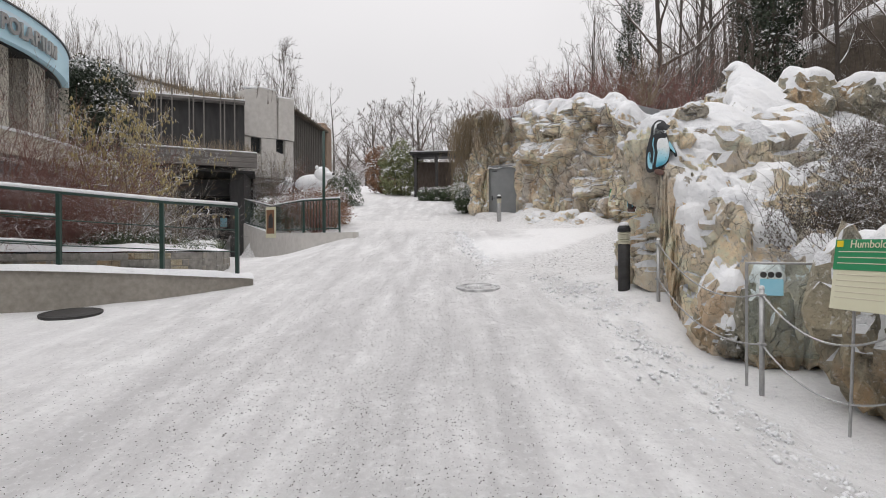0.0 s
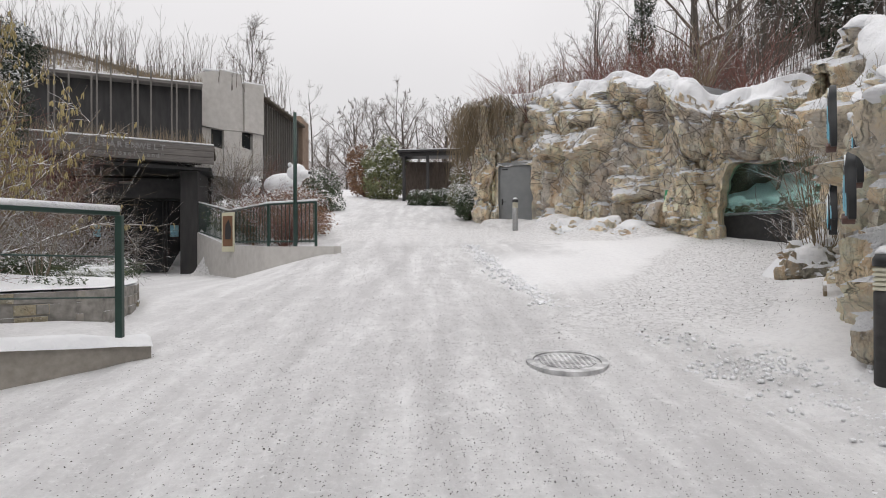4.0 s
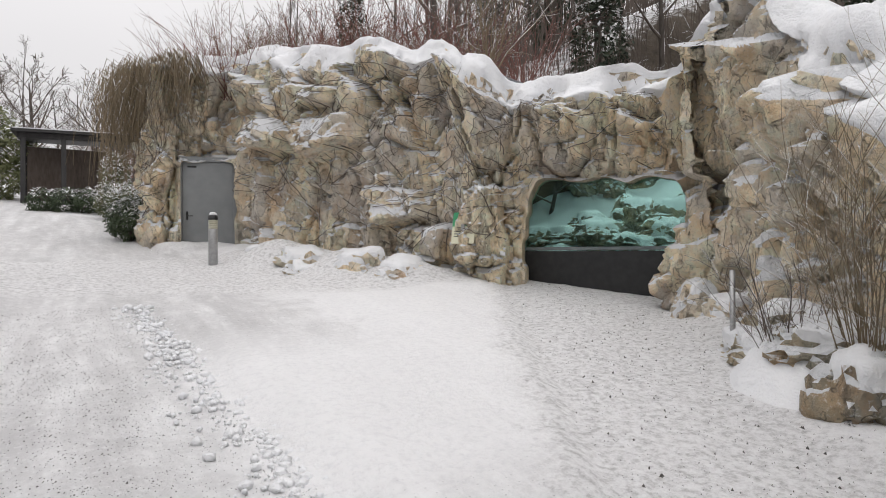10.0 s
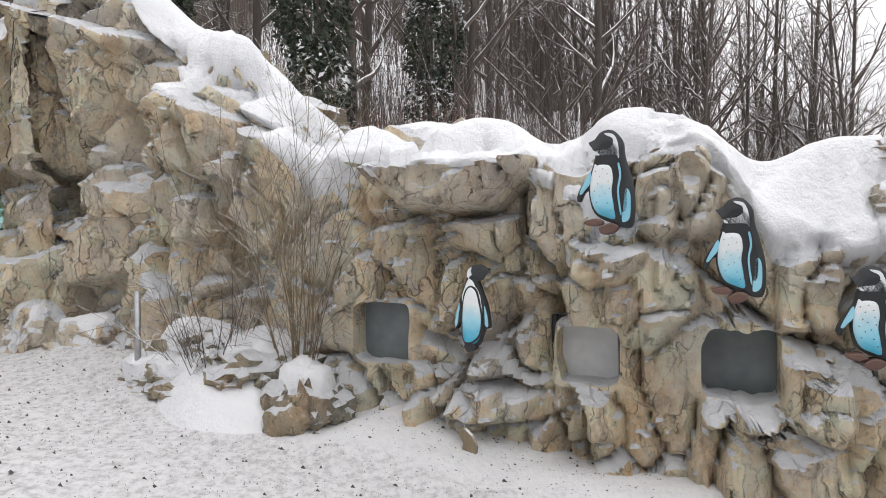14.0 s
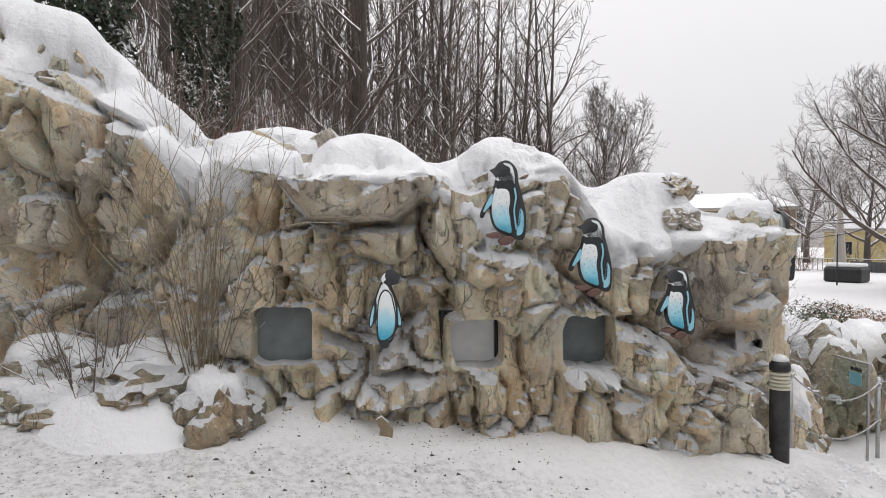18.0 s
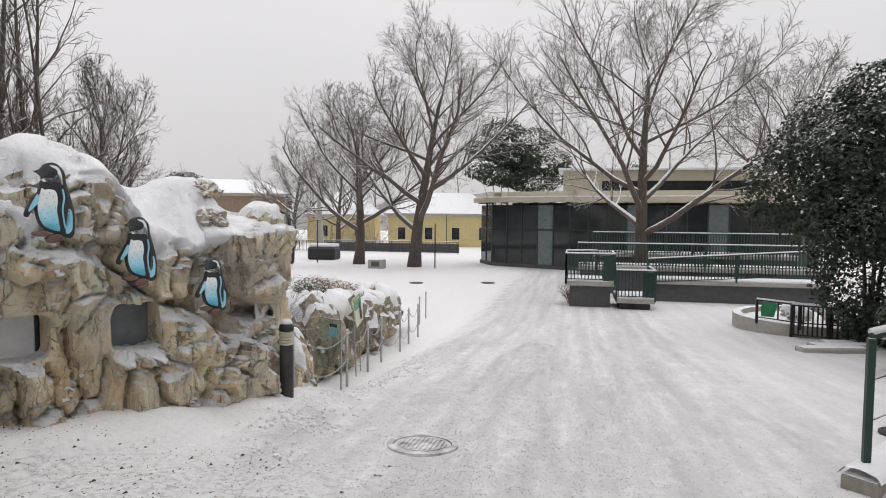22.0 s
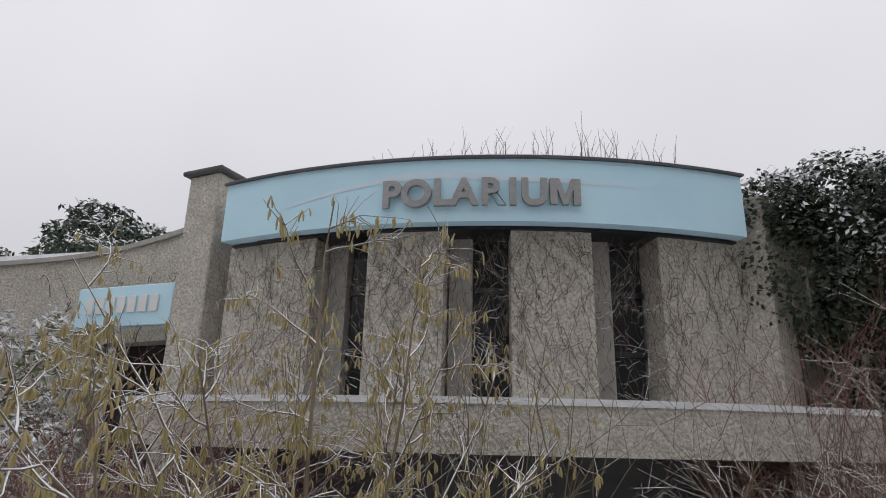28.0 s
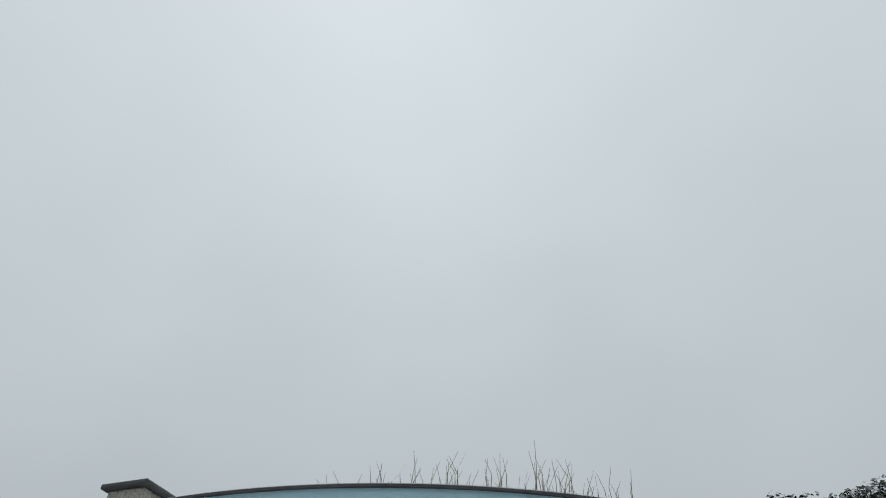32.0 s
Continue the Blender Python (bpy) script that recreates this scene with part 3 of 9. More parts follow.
def structure(name, mb, mats, label, smooth=False, category=""):
    ob = part(name, mb, mats, None, "", smooth)
    return tagged(ob, label, category or name.split("_")[0], "", "structure")


def smoothstep(a, b, x):
    t = min(1.0, max(0.0, (x - a) / (b - a)))
    return t * t * (3 - 2 * t)


def fbm(p, octaves=4, lac=2.0, gain=0.5):
    s, a, q = 0.0, 1.0, Vector(p)
    for _ in range(octaves):
        s += a * noise.noise(q)
        q = q * lac
        a *= gain
    return s


def along(pts, step):
    """Points at even steps along a smooth curve through pts (any number of columns)."""
    p = np.array(pts, float)
    p = np.vstack([2 * p[0] - p[1], p, 2 * p[-1] - p[-2]])
    out = []
    for i in range(1, len(p) - 2):
        a, b, c, d = p[i - 1:i + 3]
        n = max(2, int(np.hypot(*(c - b)[:2]) / step))
        for t in np.arange(n) / n:
            out.append(0.5 * (2 * b + (c - a) * t + (2 * a - 5 * b + 4 * c - d) * t * t + (3 * b - a - 3 * c + d) * t ** 3))
    out.append(p[-2])
    return np.array(out)


# ---- the lie of the land ----
PROFILE = [(-60, -0.65), (-25, -0.62), (-12, -0.5), (-5, -0.33), (0, 0), (5, 0.42), (10, 0.88), (16, 1.5), (22, 2.22), (28, 3.0), (41, 4.75), (60, 7.2), (90, 10.2), (140, 12), (400, 12)]
PY, PZ = [p[0] for p in PROFILE], [p[1] for p in PROFILE]


def ground_z(x, y):
    """The height of the snow-covered ground: a lane that climbs, a level forecourt on its west side, a bank by the rocks."""
    a = float(np.interp(y, PY, PZ))
    a += 0.035 * max(0.0, min(x, 9.0) - 1.0) * smoothstep(8, 14, y) * (1 - smoothstep(22, 30, y))
    past = ((x + 8.2) * 7.0 + (y - 25.3) * 5.35) / 8.81
    w = smoothstep(2.2, 6.0, -x) * smoothstep(12, 17, y) * (1 - smoothstep(0.1, 0.5, past))
    a = a * (1 - w) + min(a, 1.12) * w
    a -= 0.33 * smoothstep(1.8, 3.0, x) * (1 - smoothstep(7.3, 8.6, y)) * smoothstep(-14, -6, y)
    return a


# ---- ground ----
def spaced(*spans):
    out = []
    for a, b, step in spans:
        out += list(np.arange(a, b, step))
    return out + [spans[-1][1]]


def bank(x, y):
    """Loose snow heaped at the foot of the rocks."""
    d = min(math.hypot(x - px, y - py) for px, py in FOOT)
    heap = 0.38 * math.exp(-((x - 3.3) ** 2 + (y - 23.2) ** 2) / 0.5) + 0.32 * math.exp(-((x - 4.1) ** 2 + (y - 21.7) ** 2) / 0.45) + 0.2 * math.exp(-((x - 4.9) ** 2 + (y - 20.7) ** 2) / 0.3)
    return heap + smoothstep(1.5, 2.3, math.hypot(x - 6.9, y - 18.2)) * 0.26 * (1 - smoothstep(0.1, 1.3, d)) * (0.7 + 0.5 * noise.noise(Vector((x * 1.3, y * 1.3, 3))))


# the foot of the rock face, from behind the service door, past the big window, to the lane and round the corner
FACE = [
    # x, y, top
    (3.2, 33.0, 6.6), (1.9, 29.0, 6.7), (1.15, 27.4, 6.7), (1.3, 26.1, 6.6), (2.0, 26.05, 6.9), (3.0, 25.75, 7.0), (3.45, 24.2, 7.0),
    (4.2, 22.6, 6.7), (5.1, 21.0, 6.6), (5.75, 20.0, 6.2), (6.5, 19.4, 5.25), (7.15, 18.3, 5.5), (7.75, 17.05, 5.2), (7.45, 16.3, 5.9),
    (6.75, 15.4, 5.75), (6.1, 14.7, 5.1), (5.75, 13.9, 4.5), (5.2, 13.1, 3.75), (4.6, 12.1, 3.75), (4.05, 11.2, 3.7), (3.65, 10.45, 3.55),
    (3.2, 9.7, 3.25), (2.9, 8.95, 3.0), (3.0, 8.2, 2.9), (3.45, 7.5, 2.35), (4.2, 7.1, 1.6), (5.4, 7.0, 1.6), (7.0, 6.9, 1.8), (9.5, 7.0, 2.0)]
FOOT = [(p[0], p[1]) for p in along([f[:2] for f in FACE[4:24]], 0.4)]

xs = spaced((-400, -60, 40), (-60, -20, 5), (-20, -7, 0.8), (-7, 8, 0.13), (8, 20, 1.0), (20, 60, 5), (60, 400, 40))
ys = spaced((-400, -60, 40), (-60, -16, 3), (-16, -1, 0.6), (-1, 22, 0.15), (22, 34, 0.4), (34, 60, 2), (60, 140, 8), (140, 400, 40))
gm = MB()
rows = []
for y in ys:
    r = []
    for x in xs:
        z = ground_z(x, y)
        if -8 < x < 8.2 and -4 < y < 30:
            near = max(0.0, 1 - abs(x + 0.6) / 7)
            # wheel tracks along the lane, pressed in, with low ridges between; trodden lumps at the sides
            u = x + 0.25 * math.sin(y * 0.13) + 0.05 * noise.noise(Vector((0, y * 0.6, 2)))
            z += 0.016 * math.cos(u * 4.3) * (1 - smoothstep(2.0, 3.2, abs(x + 0.6)))
            z += 0.02 * noise.noise(Vector((x * 1.1, y * 0.7, 0))) + 0.012 * noise.noise(Vector((x * 4.5, y * 4.5, 5)))
            side = smoothstep(1.0, 2.2, x)
            z += side * 0.02 * max(0.0, noise.noise(Vector((x * 6, y * 6, 9))))
            if x > 1.4 and y > 6:
                z += bank(x, y)
            # the untouched patch before the cliff lies a hand higher than the swept lane
            edge = x - (0.55 + 0.075 * (20 - y)) + 0.12 * noise.noise(Vector((x, y * 1.5, 4)))
            patch = smoothstep(0.0, 0.35, edge) * smoothstep(12.9, 13.6, y) * (1 - smoothstep(-0.1, 0.15, x - 5.2 + 0.62 * (18.2 - y))) * (1 - smoothstep(19.4, 20.0, y))
            z += 0.075 * patch
        r.append((x, y, z))
    rows.append(r)
gm.grid(rows)
ground = structure("ground", gm, M_SNOWG, "snow-covered lane and forecourt, trodden and strewn with grit", True, "snow ground")


# ---- the wooded hillside behind the rocks ----
HILL_EDGE = [(60, -60), (30, -30), (16, -8), (10.5, 6.5), (10, 11), (11.5, 14), (14.5, 16.5), (15.0, 20.5), (11.0, 23.0), (6.0, 25), (4.6, 28), (5.5, 36), (8, 50), (14, 90), (20, 200)]
HY, HX = [p[1] for p in HILL_EDGE], [p[0] for p in HILL_EDGE]
HB = [(-60, -0.6), (-8, 0.0), (5, 2.0), (10, 3.3), (15, 4.4), (19, 4.9), (24, 6.2), (30, 6.2), (40, 6.5), (60, 8), (200, 13)]


def hill_z(x, y):
    d = x - float(np.interp(y, HY, HX))
    b = float(np.interp(y, [p[0] for p in HB], [p[1] for p in HB]))
    if d < 0:
        return b + 2.2 * d
    steep = 0.42 if y > 0 else 0.42 * smoothstep(-45, 0, y)
    rise = steep * min(d, 70) * (0.45 + 0.55 * smoothstep(2, 14, d))
    return b + rise + 0.35 * noise.noise(Vector((x * 0.25, y * 0.25, 1)))


hm = MB()
rows = []
for y in spaced((-60, 0, 6), (0, 40, 1.0), (40, 100, 5), (100, 220, 20)):
    base = float(np.interp(y, HY, HX))
    rows.append([(base + d, y, hill_z(base + d, y)) for d in (-3, -1.5, -0.7, 0, 0.7, 1.5, 2.5, 4, 6, 8, 11, 14, 18, 23, 30, 40, 55, 75, 120)])
hm.grid(rows)
hillside = structure("hillside", hm, M_SOIL, "wooded hillside with leaf litter and patches of snow", True, "hillside")


# ---- rock face ----
def blocks(p, s):
    """Broken blocks: the difference of the two nearest cell distances, and the cell's own step."""
    v = Vector(p) * s
    d, pts = noise.voronoi(v)
    tilt = noise.cell_vector(pts[0] * 7.3) * 0.8
    edge = 1 - smoothstep(0.0, 0.11, d[1] - d[0])
    return edge, (0.6 + 0.4 * noise.cell(pts[0] * 7.3 + Vector((3, 1, 2)))) * (1 - edge), tilt.dot(v - pts[0]) * (1 - edge)


HOLES = []


def hole(a, b, z0, z1, round_=3.0, notch=0.0):
    dx, dy = b[0] - a[0], b[1] - a[1]
    HOLES.append((a[0], a[1], dx, dy, math.hypot(dx, dy), z0, z1, round_, notch))


def hole_state(x, y, z):
    """How deep a point lies inside an opening (below 1) or outside it."""
    best = 9.0
    for ax, ay, dx, dy, L, z0, z1, rr, notch in HOLES:
        u = ((x - ax) * dx + (y - ay) * dy) / (L * L)
        if u < -1 or u > 2 or z > z1 + 1 or abs((x - ax) * dy - (y - ay) * dx) / L > 1.6:
            continue
        zz1 = z1 - notch * math.exp(-((u - 0.36) / 0.10) ** 2) - notch * 0.25 * math.sin(u * 11)
        mid_ = (z0 + z1) / 2
        du, dz = abs(u - 0.5) * 2, (z - mid_) / (zz1 - mid_) if z > mid_ else (mid_ - z) / (mid_ - z0)
        e = (du ** rr + dz ** rr) ** (1 / rr)
        e += 0.05 * noise.noise(Vector((x * 2.6, y * 2.6, z * 2.6)))
        if e > 1:
            e = 1 + (e - 1) * min(L, z1 - z0)
        best = min(best, e)
    return best


hole((7.7, 17.15), (6.55, 19.45), 0.9, 3.92, 7.0, 0.2)
hole((3.02, 25.75), (1.92, 26.1), 1.5, 4.8, 14.0)
hole((5.06, 13.03), (4.82, 12.55), 1.85, 2.38, 9.0)
hole((4.2, 11.46), (3.98, 11.06), 1.81, 2.23, 9.0)
hole((3.71, 10.54), (3.47, 10.10), 1.75, 2.25, 9.0)


# heights along the wall by its y: the brim where rock gives way to snow, and the line of the snow behind it
BRIM = [(8.8, 3.02), (9.3, 3.03), (9.55, 2.99), (9.8, 2.94), (10.05, 2.99), (10.22, 3.06), (10.34, 3.38), (10.4, 3.5), (10.56, 3.62), (10.82, 3.57), (11.1, 3.42), (11.3, 3.38), (11.43, 3.42), (11.55, 3.54), (11.7, 3.57), (11.92, 3.53), (12.25, 3.5), (12.5, 3.53), (12.75, 3.54), (12.9, 3.58), (13.1, 3.62), (13.44, 3.64), (13.54, 3.74), (13.75, 4.0),
        (13.98, 4.16), (14.17, 4.24), (14.27, 4.38), (14.44, 4.56), (14.62, 4.57), (14.8, 4.5), (15.06, 4.74), (15.4, 5.3), (15.7, 5.8), (16.15, 6.08), (16.5, 6.15), (16.8, 5.95), (17.0, 5.5), (17.22, 5.22), (17.6, 5.21), (18.0, 5.34), (18.4, 5.23), (18.83, 5.22), (19.3, 5.25), (19.55, 5.21), (19.76, 5.38), (20.1, 5.66), (20.44, 6.22), (20.8, 6.32), (21.16, 6.22), (21.72, 6.6)]
BRIM += [(22.2, 6.62), (22.96, 6.42), (23.9, 6.68), (24.7, 6.95), (25.7, 7.04), (26.05, 6.9), (27.4, 6.6), (29.0, 6.6), (33.0, 6.5)]
CREST = [(8.5, 3.3), (8.95, 3.3), (9.09, 3.37), (9.24, 3.49), (9.41, 3.58), (9.69, 3.59), (9.9, 3.52), (10.07, 3.43), (10.17, 3.42), (10.27, 3.54), (10.37, 3.66), (10.47, 3.76), (10.6, 3.87), (10.75, 3.95), (10.95, 3.99), (11.11, 3.94), (11.24, 3.84), (11.4, 3.74), (11.56, 3.71), (11.7, 3.77), (11.9, 3.92), (12.14, 4.0), (12.34, 3.98), (12.5, 3.88), (12.65, 3.79), (12.8, 3.81),
         (12.95, 3.9), (13.12, 4.01), (13.36, 4.07), (13.6, 4.11), (13.75, 4.28), (13.9, 4.47), (14.0, 4.62), (14.14, 4.77), (14.28, 4.93), (14.42, 5.09), (14.63, 5.16), (14.97, 5.23), (15.2, 5.33), (15.37, 5.5), (15.66, 5.95), (16.15, 6.25), (16.42, 6.33), (16.66, 6.18), (16.94, 6.15), (17.1, 5.98), (17.18, 5.72), (17.33, 5.58)]
CREST += [(17.68, 5.57), (17.91, 5.74), (18.25, 5.82), (18.6, 5.61), (18.94, 5.71), (19.22, 5.72), (19.4, 5.58), (19.62, 5.72), (19.83, 6.22), (20.4, 6.41), (20.74, 6.79), (21.03, 6.77), (21.22, 6.54), (21.52, 6.72), (22.03, 7.08), (22.35, 7.12), (22.91, 7.0), (23.64, 7.18), (24.43, 7.29), (25.22, 7.5), (25.7, 7.6), (26.05, 7.4), (27.4, 6.9), (29.0, 6.9), (33.0, 6.9)]


def crest_at(x, y):
    return 0.0, float(np.interp(y, [p[0] for p in CREST], [p[1] for p in CREST]))


def brim_at(y):
    return float(np.interp(y, [p[0] for p in BRIM], [p[1] for p in BRIM]))


NL = 100
BACKS = [0.04, 0.09, 0.15, 0.22, 0.3, 0.39, 0.48, 0.6, 0.8, 1.1, 1.6, 2.3, 3.2]
SLABS = []


def rock_slab(depth, tilt, *outline):
    """A block that stands out of the face (or a niche): its outline along the wall and up it, with outward lean."""
    p = np.array(outline)
    mid_ = p.mean(axis=0)
    q = np.roll(p, -1, axis=0)
    d = q - p
    nrm = np.stack([d[:, 1], -d[:, 0]], 1) / np.hypot(d[:, 0], d[:, 1])[:, None]
    off_ = (nrm * p).sum(1)
    if (nrm @ mid_ - off_).mean() > 0:
        nrm, off_ = -nrm, -off_
    SLABS.append(([(float(n_[0]), float(n_[1]), float(o_)) for n_, o_ in zip(nrm, off_)], float(mid_[0]), float(mid_[1]), float(np.abs(p - mid_).max()) + 0.15, depth, tilt))


rock_slab(0.55, 0.5, (-14.92, 3.53), (-13.51, 3.56), (-13.59, 3.39), (-13.90, 3.15), (-14.28, 3.13), (-14.69, 3.19))
rock_slab(0.24, 0.3, (-14.41, 3.06), (-13.72, 3.11), (-13.69, 2.90), (-13.90, 2.75), (-14.26, 2.83))
rock_slab(0.2, 0, (-14.69, 3.14), (-14.41, 3.11), (-14.44, 2.88), (-14.61, 2.96))
rock_slab(0.13, 0, (-14.31, 2.70), (-14.13, 2.80), (-14.21, 2.29), (-14.42, 2.08), (-14.55, 2.14))
rock_slab(0.2, -0.3, (-14.47, 1.88), (-13.55, 1.71), (-13.50, 1.47), (-14.22, 1.43), (-14.42, 1.62))
rock_slab(0.18, -0.2, (-13.44, 1.86), (-12.97, 1.75), (-12.91, 1.43), (-13.34, 1.33))
rock_slab(0.16, 0, (-13.02, 2.74), (-12.35, 2.99), (-12.33, 2.36), (-12.69, 2.05), (-13.06, 2.17))
rock_slab(0.32, 0.3, (-13.23, 2.90), (-12.77, 2.79), (-12.85, 2.63), (-13.13, 2.53), (-13.26, 2.64))
rock_slab(0.22, 0.1, (-12.74, 3.52), (-12.30, 3.60), (-12.14, 3.36), (-12.24, 2.89), (-12.69, 2.84), (-12.82, 3.10))
rock_slab(0.22, -0.5, (-12.38, 1.75), (-11.87, 1.80), (-11.84, 1.61), (-12.35, 1.59))
rock_slab(0.16, 0, (-11.87, 2.09), (-11.43, 2.03), (-11.49, 1.55), (-11.83, 1.61))
rock_slab(0.14, 0, (-11.85, 2.73), (-11.49, 2.83), (-11.43, 2.24), (-11.82, 2.25))
rock_slab(0.12, 0, (-13.80, 2.59), (-13.44, 2.59), (-13.50, 1.86), (-13.75, 1.86))
rock_slab(0.22, -0.2, (-14.21, 2.08), (-13.80, 2.02), (-13.55, 1.76), (-14.11, 1.77))
rock_slab(0.18, 0, (-14.63, 1.88), (-14.42, 1.82), (-14.43, 1.36), (-14.63, 1.36))
rock_slab(0.3, 0.05, (-17.05, 4.49), (-16.66, 4.46), (-16.52, 3.92), (-16.63, 3.47), (-17.07, 3.61), (-17.26, 4.10))
rock_slab(0.34, 0.1, (-16.37, 4.05), (-15.89, 3.88), (-15.81, 3.22), (-16.15, 2.76), (-16.54, 2.82), (-16.58, 3.47))
rock_slab(0.22, 0, (-17.08, 3.37), (-16.68, 3.37), (-16.60, 2.52), (-16.95, 2.33), (-17.14, 2.73))
rock_slab(0.32, 0.5, (-30.26, 6.96), (-28.93, 6.41), (-28.33, 5.75), (-30.09, 5.90), (-30.31, 6.45))
rock_slab(0.5, -0.7, (-29.17, 5.91), (-27.72, 5.24), (-27.79, 4.83), (-28.72, 4.90), (-29.41, 5.50))
rock_slab(0.55, -0.7, (-27.10, 5.34), (-25.92, 5.36), (-25.75, 4.81), (-26.66, 4.47), (-27.10, 4.89))
rock_slab(0.45, -0.6, (-27.64, 6.25), (-26.40, 5.94), (-26.40, 5.59), (-27.43, 5.72))
rock_slab(0.3, 0.1, (-25.92, 6.73), (-24.80, 6.48), (-24.70, 5.80), (-25.35, 5.56), (-25.92, 6.09))
rock_slab(0.4, 0.2, (-24.38, 6.44), (-23.67, 6.20), (-23.17, 5.87), (-22.88, 5.23), (-22.94, 4.25), (-23.49, 3.87), (-23.87, 5.09), (-24.38, 5.87))
rock_slab(0.42, -0.6, (-25.70, 3.98), (-24.50, 3.85), (-24.29, 3.32), (-25.26, 3.20))
rock_slab(0.3, 0, (-24.93, 3.15), (-23.88, 3.22), (-23.89, 2.48), (-25.04, 2.15))
rock_slab(0.22, 0.25, (-22.88, 5.23), (-19.75, 5.30), (-19.71, 4.09), (-20.31, 3.90), (-22.57, 3.98), (-22.91, 4.53))
rock_slab(0.18, 0.2, (-22.47, 5.08), (-21.70, 5.13), (-21.81, 4.49), (-22.39, 4.52))
rock_slab(0.2, 0.2, (-21.03, 5.26), (-20.52, 5.14), (-20.58, 4.34), (-21.13, 4.45))
rock_slab(0.24, 0, (-23.63, 3.82), (-22.70, 3.82), (-22.71, 2.00), (-23.19, 2.01), (-23.50, 2.48))
rock_slab(0.34, 0.1, (-19.69, 5.76), (-18.04, 5.23), (-18.38, 4.55), (-19.01, 3.67), (-19.98, 3.77), (-19.92, 4.90))
rock_slab(-0.38, 0, (-18.38, 4.52), (-17.58, 4.31), (-17.74, 3.52), (-18.41, 3.60))
rock_slab(-0.34, 0, (-18.95, 2.45), (-17.85, 2.62), (-18.03, 1.92), (-18.97, 1.82))
rock_slab(0.36, 0.1, (-17.46, 4.59), (-16.51, 4.14), (-16.40, 3.54), (-16.60, 2.89), (-17.17, 2.90), (-17.74, 3.72))
rock_slab(0.2, 0, (-20.12, 3.69), (-19.44, 3.60), (-18.95, 2.64), (-19.62, 1.96), (-20.10, 1.94))
rock_slab(0.26, -0.2, (-19.94, 2.81), (-19.11, 2.80), (-19.13, 1.84), (-20.00, 1.77))
rock_slab(0.55, 0.25, (-11.0, 3.0), (-9.95, 3.15), (-9.9, 2.25), (-10.2, 2.0), (-10.8, 2.2))
rock_slab(0.22, 0.0, (-10.88, 1.96), (-10.0, 1.9), (-9.95, 0.9), (-10.87, 1.0))
# snow that hangs down over the face in tongues: along, reach to each side, length
TONGUES = [(-14.85, 0.28, 0.6), (-13.25, 0.36, 0.55), (-12.9, 0.3, 0.7), (-11.85, 0.35, 0.35), (-11.25, 0.3, 0.4), (-15.6, 0.5, 0.4), (-17.3, 0.5, 0.35), (-19.3, 0.4, 0.3), (-23.7, 0.4, 0.5), (-25.4, 0.4, 0.4), (-28.5, 0.8, 0.5)]


def slab_relief(u, z):
    out = 0.0
    for edges, mu, mz, reach, depth, tilt in SLABS:
        if abs(u - mu) > reach or abs(z - mz) > reach:
            continue
        sd = max(a * u + b * z - c for a, b, c in edges) + 0.05 * noise.noise(Vector((u * 3.1, z * 3.1, mu)))
        if sd < 0.03:
            out += (depth + tilt * (z - mz)) * (1 - smoothstep(-0.07, 0.03, sd))
            out -= 0.05 * (1 - smoothstep(0.0, 0.04, abs(sd - 0.01)))
    return out


def joints(w, scale, tall, width):
    """Cells of broken stone: how far a point lies in the joint between two (0 to 1), the cell's step, and its tilt."""
    v = Vector((w.x * scale, w.y * scale, w.z * scale * tall))
    d, pts = noise.voronoi(v)
    key = pts[0] * 7.3
    tilt = noise.cell_vector(key)
    gap = 1 - smoothstep(0.0, width, d[1] - d[0])
    return gap, noise.cell(key + Vector((3, 1, 2))), tilt.dot(v - pts[0])


